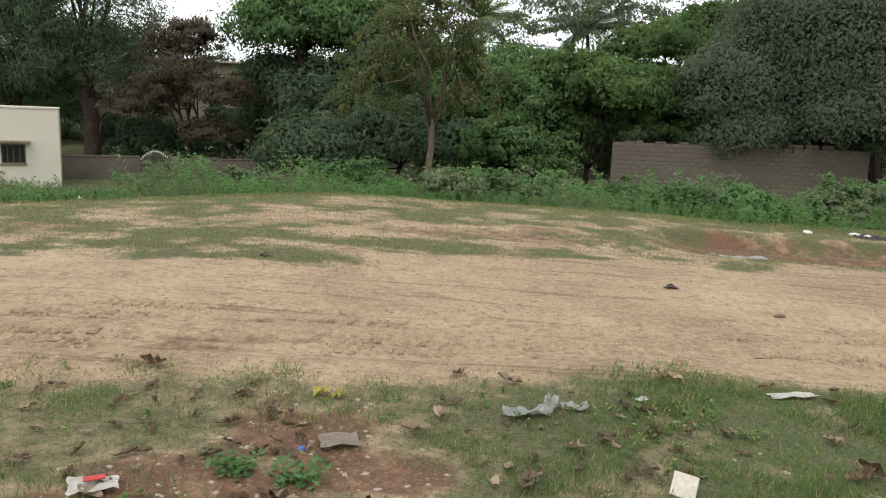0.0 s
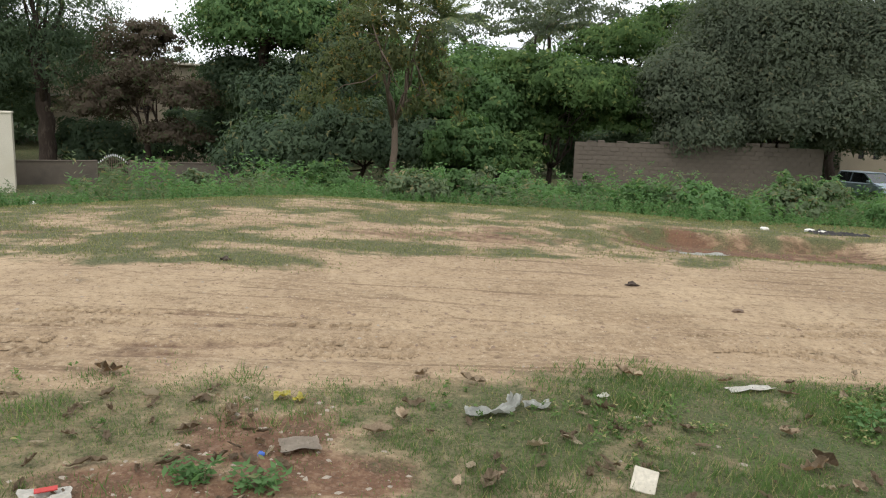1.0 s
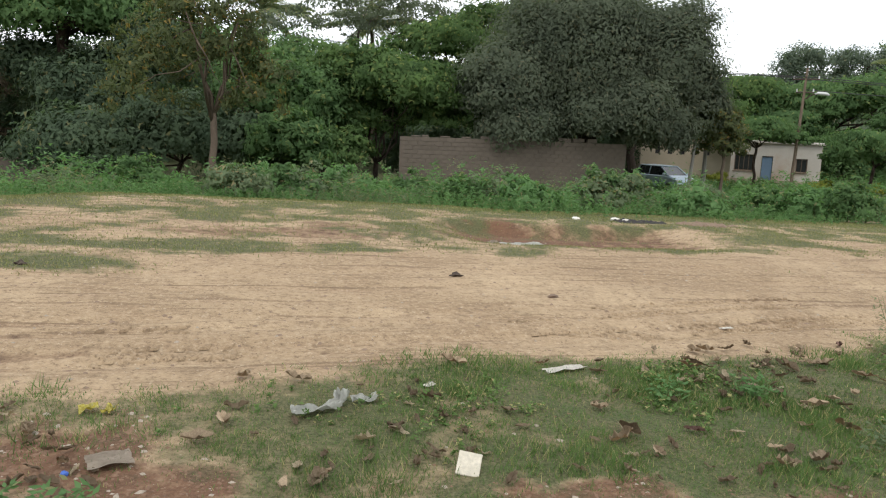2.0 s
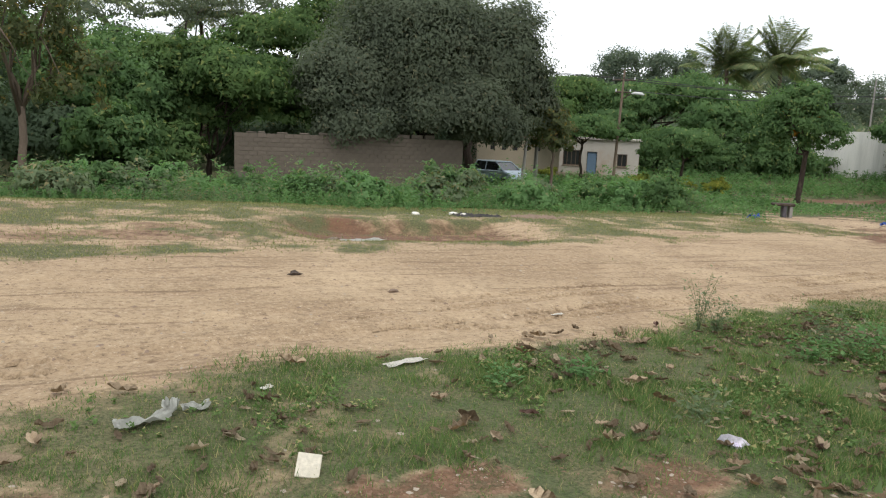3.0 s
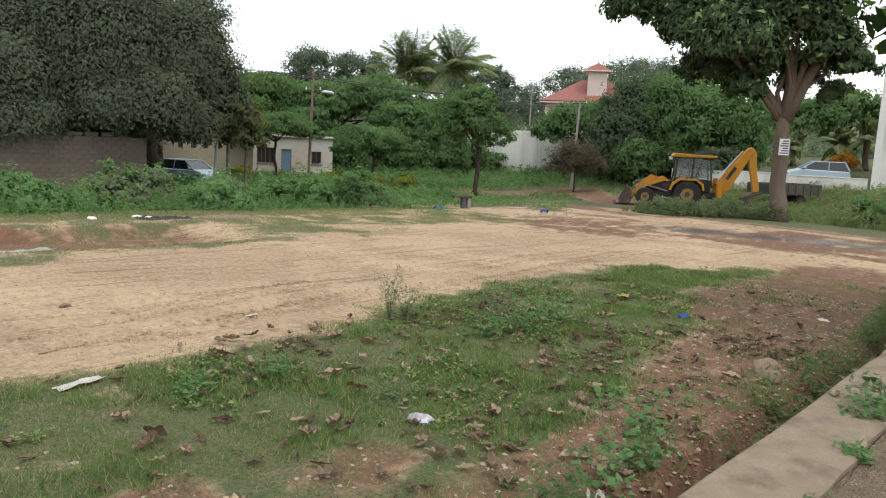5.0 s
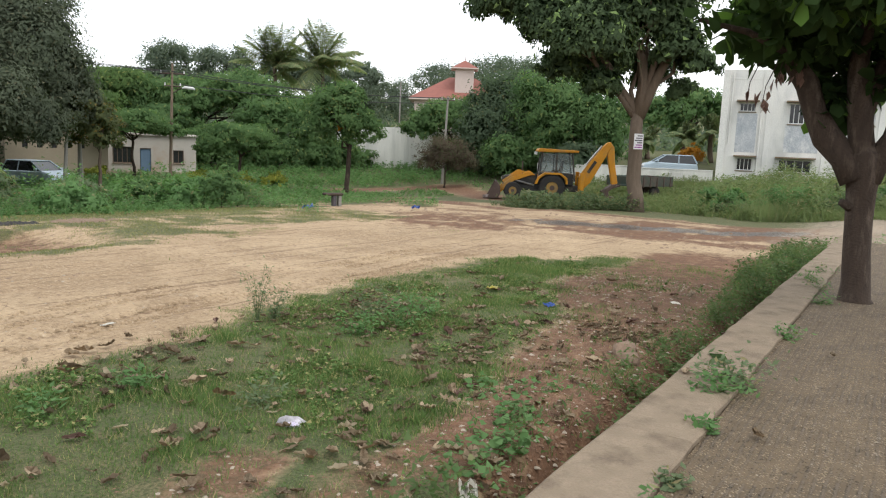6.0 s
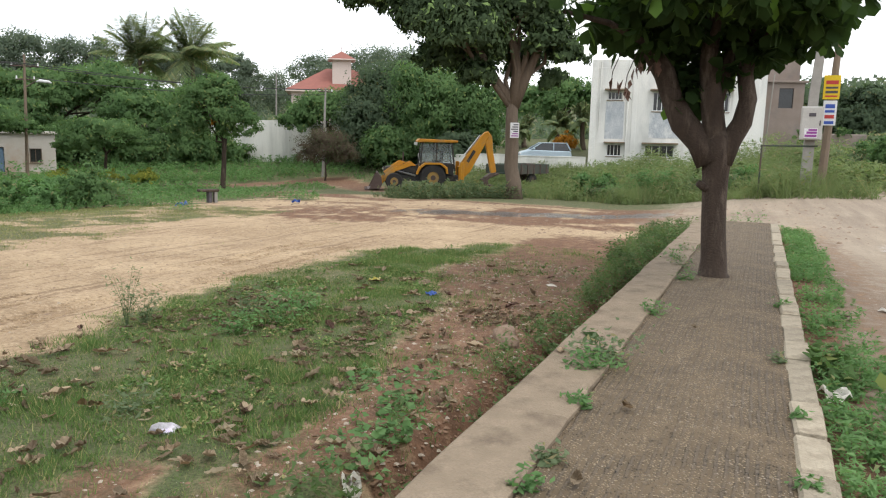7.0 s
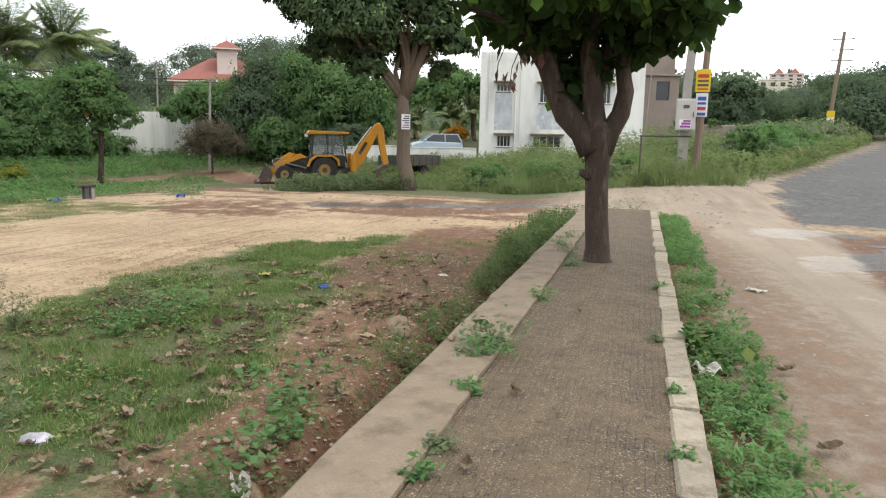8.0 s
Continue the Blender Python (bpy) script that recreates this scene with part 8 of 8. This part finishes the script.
pebbles("path_pebbles", 26000, 2.0, 11.0, -0.9, 0.8, lambda x, y: step(-0.39, -0.36, across(x, y)) * step(0.83, 0.8, across(x, y)) * (0.06 + 0.8 * step(0.42, 0.62, rough_noise(x, y, 0.5, 52))), 0.004, 0.013, "palestone",
        "pale pebbles exposed in the worn footpath", 79, base_z=lambda x, y: path_top(x) - 0.012)
pebbles("track_gravel", 2500, 18, 36, -4, 18, lambda x, y: 0.7 * (1 - covers(x, y)[0]), 0.015, 0.09, "stone", "stones on the cross track", 76)


# ---- single plants ----
def plant(name, x, y, tall, wide, leaf, n, mat, label, seed, z=None, width=0.45, group=""):
    rng = np.random.default_rng(seed)
    zz = zat(x, y) if z is None else z
    t = thing(name, (x, y, zz), 0, label, "plant", group)
    stems = min(7, max(2, n // 14))
    c, a = [], []
    for k in range(stems):
        az = rng.uniform(0, 6.28)
        tip = np.array([math.cos(az) * wide * rng.uniform(0.3, 1), math.sin(az) * wide * rng.uniform(0.3, 1), tall * rng.uniform(0.6, 1.0)])
        part("stem", rod([(0, 0, -0.01), tip * np.array([0.35, 0.35, 0.55]), tip], [0.003, 0.0022, 0.0012], 4), M[mat], t)
        for i in range(n // stems):
            s = rng.uniform(0.2, 1.0)
            p = tip * np.array([s ** 1.4, s ** 1.4, s]) + rng.normal(size=3) * wide * 0.22
            c.append(np.maximum(p, [-9, -9, 0.01]))
            d = rng.normal(size=3) * np.array([1, 1, 0.35]) + np.array([0, 0, 0.15])
            a.append(d / np.linalg.norm(d))
    c, a = np.array(c), np.array(a)
    b = unit(np.cross(a, unit(rng.normal(size=a.shape) * 0.35 + np.array([0, 0, 1.0]))))
    L = leaf * rng.uniform(0.6, 1.3, (len(c), 1))
    V, F = leaf_quads(c, a * L, b * L * width)
    part("leaves", array_mesh("leaves", V, F, M[mat]), None, t)
    return t


plant("tall_weed", 5.72, 5.1, 0.72, 0.2, 0.05, 320, "weed_pale", "tall spindly weed at the turf edge", 91, width=0.25)
plant("tall_weed", 5.9, 5.05, 0.42, 0.22, 0.05, 260, "weed_pale", "bushy weed at the turf edge", 92, width=0.35)
for k, (x, y, h, w) in enumerate(((6.0, 4.1, 0.24, 0.3), (6.5, 3.9, 0.34, 0.3), (6.75, 4.4, 0.36, 0.34), (7.2, 4.1, 0.26, 0.3), (2.9, 4.3, 0.14, 0.2), (3.6, 4.2, 0.14, 0.2), (3.95, 3.4, 0.12, 0.24), (-0.62, 3.24, 0.08, 0.16), (-0.9, 3.28, 0.08, 0.14))):
    plant("low_weed", x, y, h, w, 0.055, 260 if h > 0.2 else 130, "weed_pale" if k in (2, 6) else "weed", "low leafy weed growing in the turf", 93 + k, group="low weeds in the turf")
for k, (x, y, h, w, n) in enumerate(((5.95, 0.66, 0.19, 0.32, 420), (5.65, 0.74, 0.13, 0.24, 220), (4.85, 0.64, 0.09, 0.14, 90), (3.95, 0.66, 0.07, 0.14, 80), (7.95, 0.5, 0.09, 0.2, 110), (3.55, 0.66, 0.07, 0.12, 60),
                                     (11.5, 0.42, 0.12, 0.3, 140), (12.2, 0.46, 0.14, 0.3, 140), (10.4, 0.3, 0.1, 0.22, 90), (13.4, 0.35, 0.12, 0.3, 100), (4.1, -0.6, 0.07, 0.1, 60), (5.2, -0.62, 0.06, 0.1, 50), (6.6, -0.65, 0.06, 0.12, 50), (9.0, -0.78, 0.07, 0.14, 60))):
    plant("path_weed", x, y, h, w, 0.055, n, "weed" if k % 3 else "weed_pale", "small weed growing from a footpath joint", 120 + k, z=float(path_top(x)) - 0.01, width=0.5, group="weeds in the footpath joints")
for k, (x, y) in enumerate(((5.3, 2.1), (5.0, 1.95), (4.75, 1.85), (4.55, 1.72), (4.4, 1.62), (4.25, 1.75), (4.15, 1.6), (4.9, 1.75), (5.6, 1.9), (4.05, 1.85), (5.45, 2.4), (5.1, 2.3), (4.6, 1.9), (4.35, 1.9), (3.9, 1.65), (3.75, 1.75))):
    plant("creeping_vine", x, y, 0.1, 0.22, 0.06, 24, "weed", "broad-leaved vine creeping along the ditch", 150 + k, z=zat(x, y) + (0.1 if across(x, y) < 1.8 else 0.0), width=0.85, group="vines along the ditch")
plant("kerb_plant", 6.75, -0.95, 0.3, 0.2, 0.12, 50, "leaf_bright", "yellow-green broad-leaved plant behind the kerb", 170, width=0.7)
plant("kerb_plant", 6.45, -1.1, 0.25, 0.2, 0.12, 40, "leaf_bright", "yellow-green broad-leaved plant behind the kerb", 171, width=0.7)
for k in range(9):
    x = 12.5 + 0.85 * k
    plant("ditch_shrub", x, 1.75 - 0.042 * x + 0.15 * (k % 2), 0.3 + 0.05 * (k % 4), 0.3, 0.07, 130, "weed_pale" if k % 2 else "weed", "bushy weed at the end of the footpath", 180 + k, width=0.3, group="bushy weeds by the footpath end")
for k in range(4):
    x = 19.0 + 0.8 * k
    plant("ditch_shrub", x, 0.6 - 0.5 * k, 0.45, 0.35, 0.08, 130, "weed", "weed clump closing the footpath end", 195 + k, width=0.3, group="bushy weeds by the footpath end")


def tyre_marks():
    """Rows of tread blocks pressed into the sand along the wheel ruts."""
    rng = np.random.default_rng(66)
    vs, fs, n = [], [], 0
    for y0, d in RUTS[:4]:
        for side in (-0.07, 0.07):
            for x in np.arange(-4.0, 13.0, 0.085):
                y = y0 + float(rut_line(x)) + side + rng.normal(0, 0.008)
                if rough_noise(x, y, 1.4, 67) < 0.47 or rng.uniform() < 0.15:
                    continue
                z = zat(x, y)
                l, w, h = 0.03 * rng.uniform(0.7, 1.3), 0.05 * rng.uniform(0.7, 1.2), 0.013 * rng.uniform(0.6, 1.4)
                sk = 0.4 if side > 0 else -0.4
                base = [(-l, -w), (l, -w), (l, w), (-l, w)]
                vs += [(x + p + sk * q, y + q, z - 0.004) for p, q in base] + [(x + 0.6 * p + sk * q, y + 0.8 * q, z + h) for p, q in base]
                fs += [(n + 4, n + 5, n + 6, n + 7)] + [(n + i, n + (i + 1) % 4, n + 4 + (i + 1) % 4, n + 4 + i) for i in range(4)]
                n += 8
    tagged(new("tyre_marks", array_mesh("tyre_marks", np.array(vs), np.array(fs), M["ground"])), "tyre tread marks pressed into the sand", "tyre marks", kind="stuff")


tyre_marks()
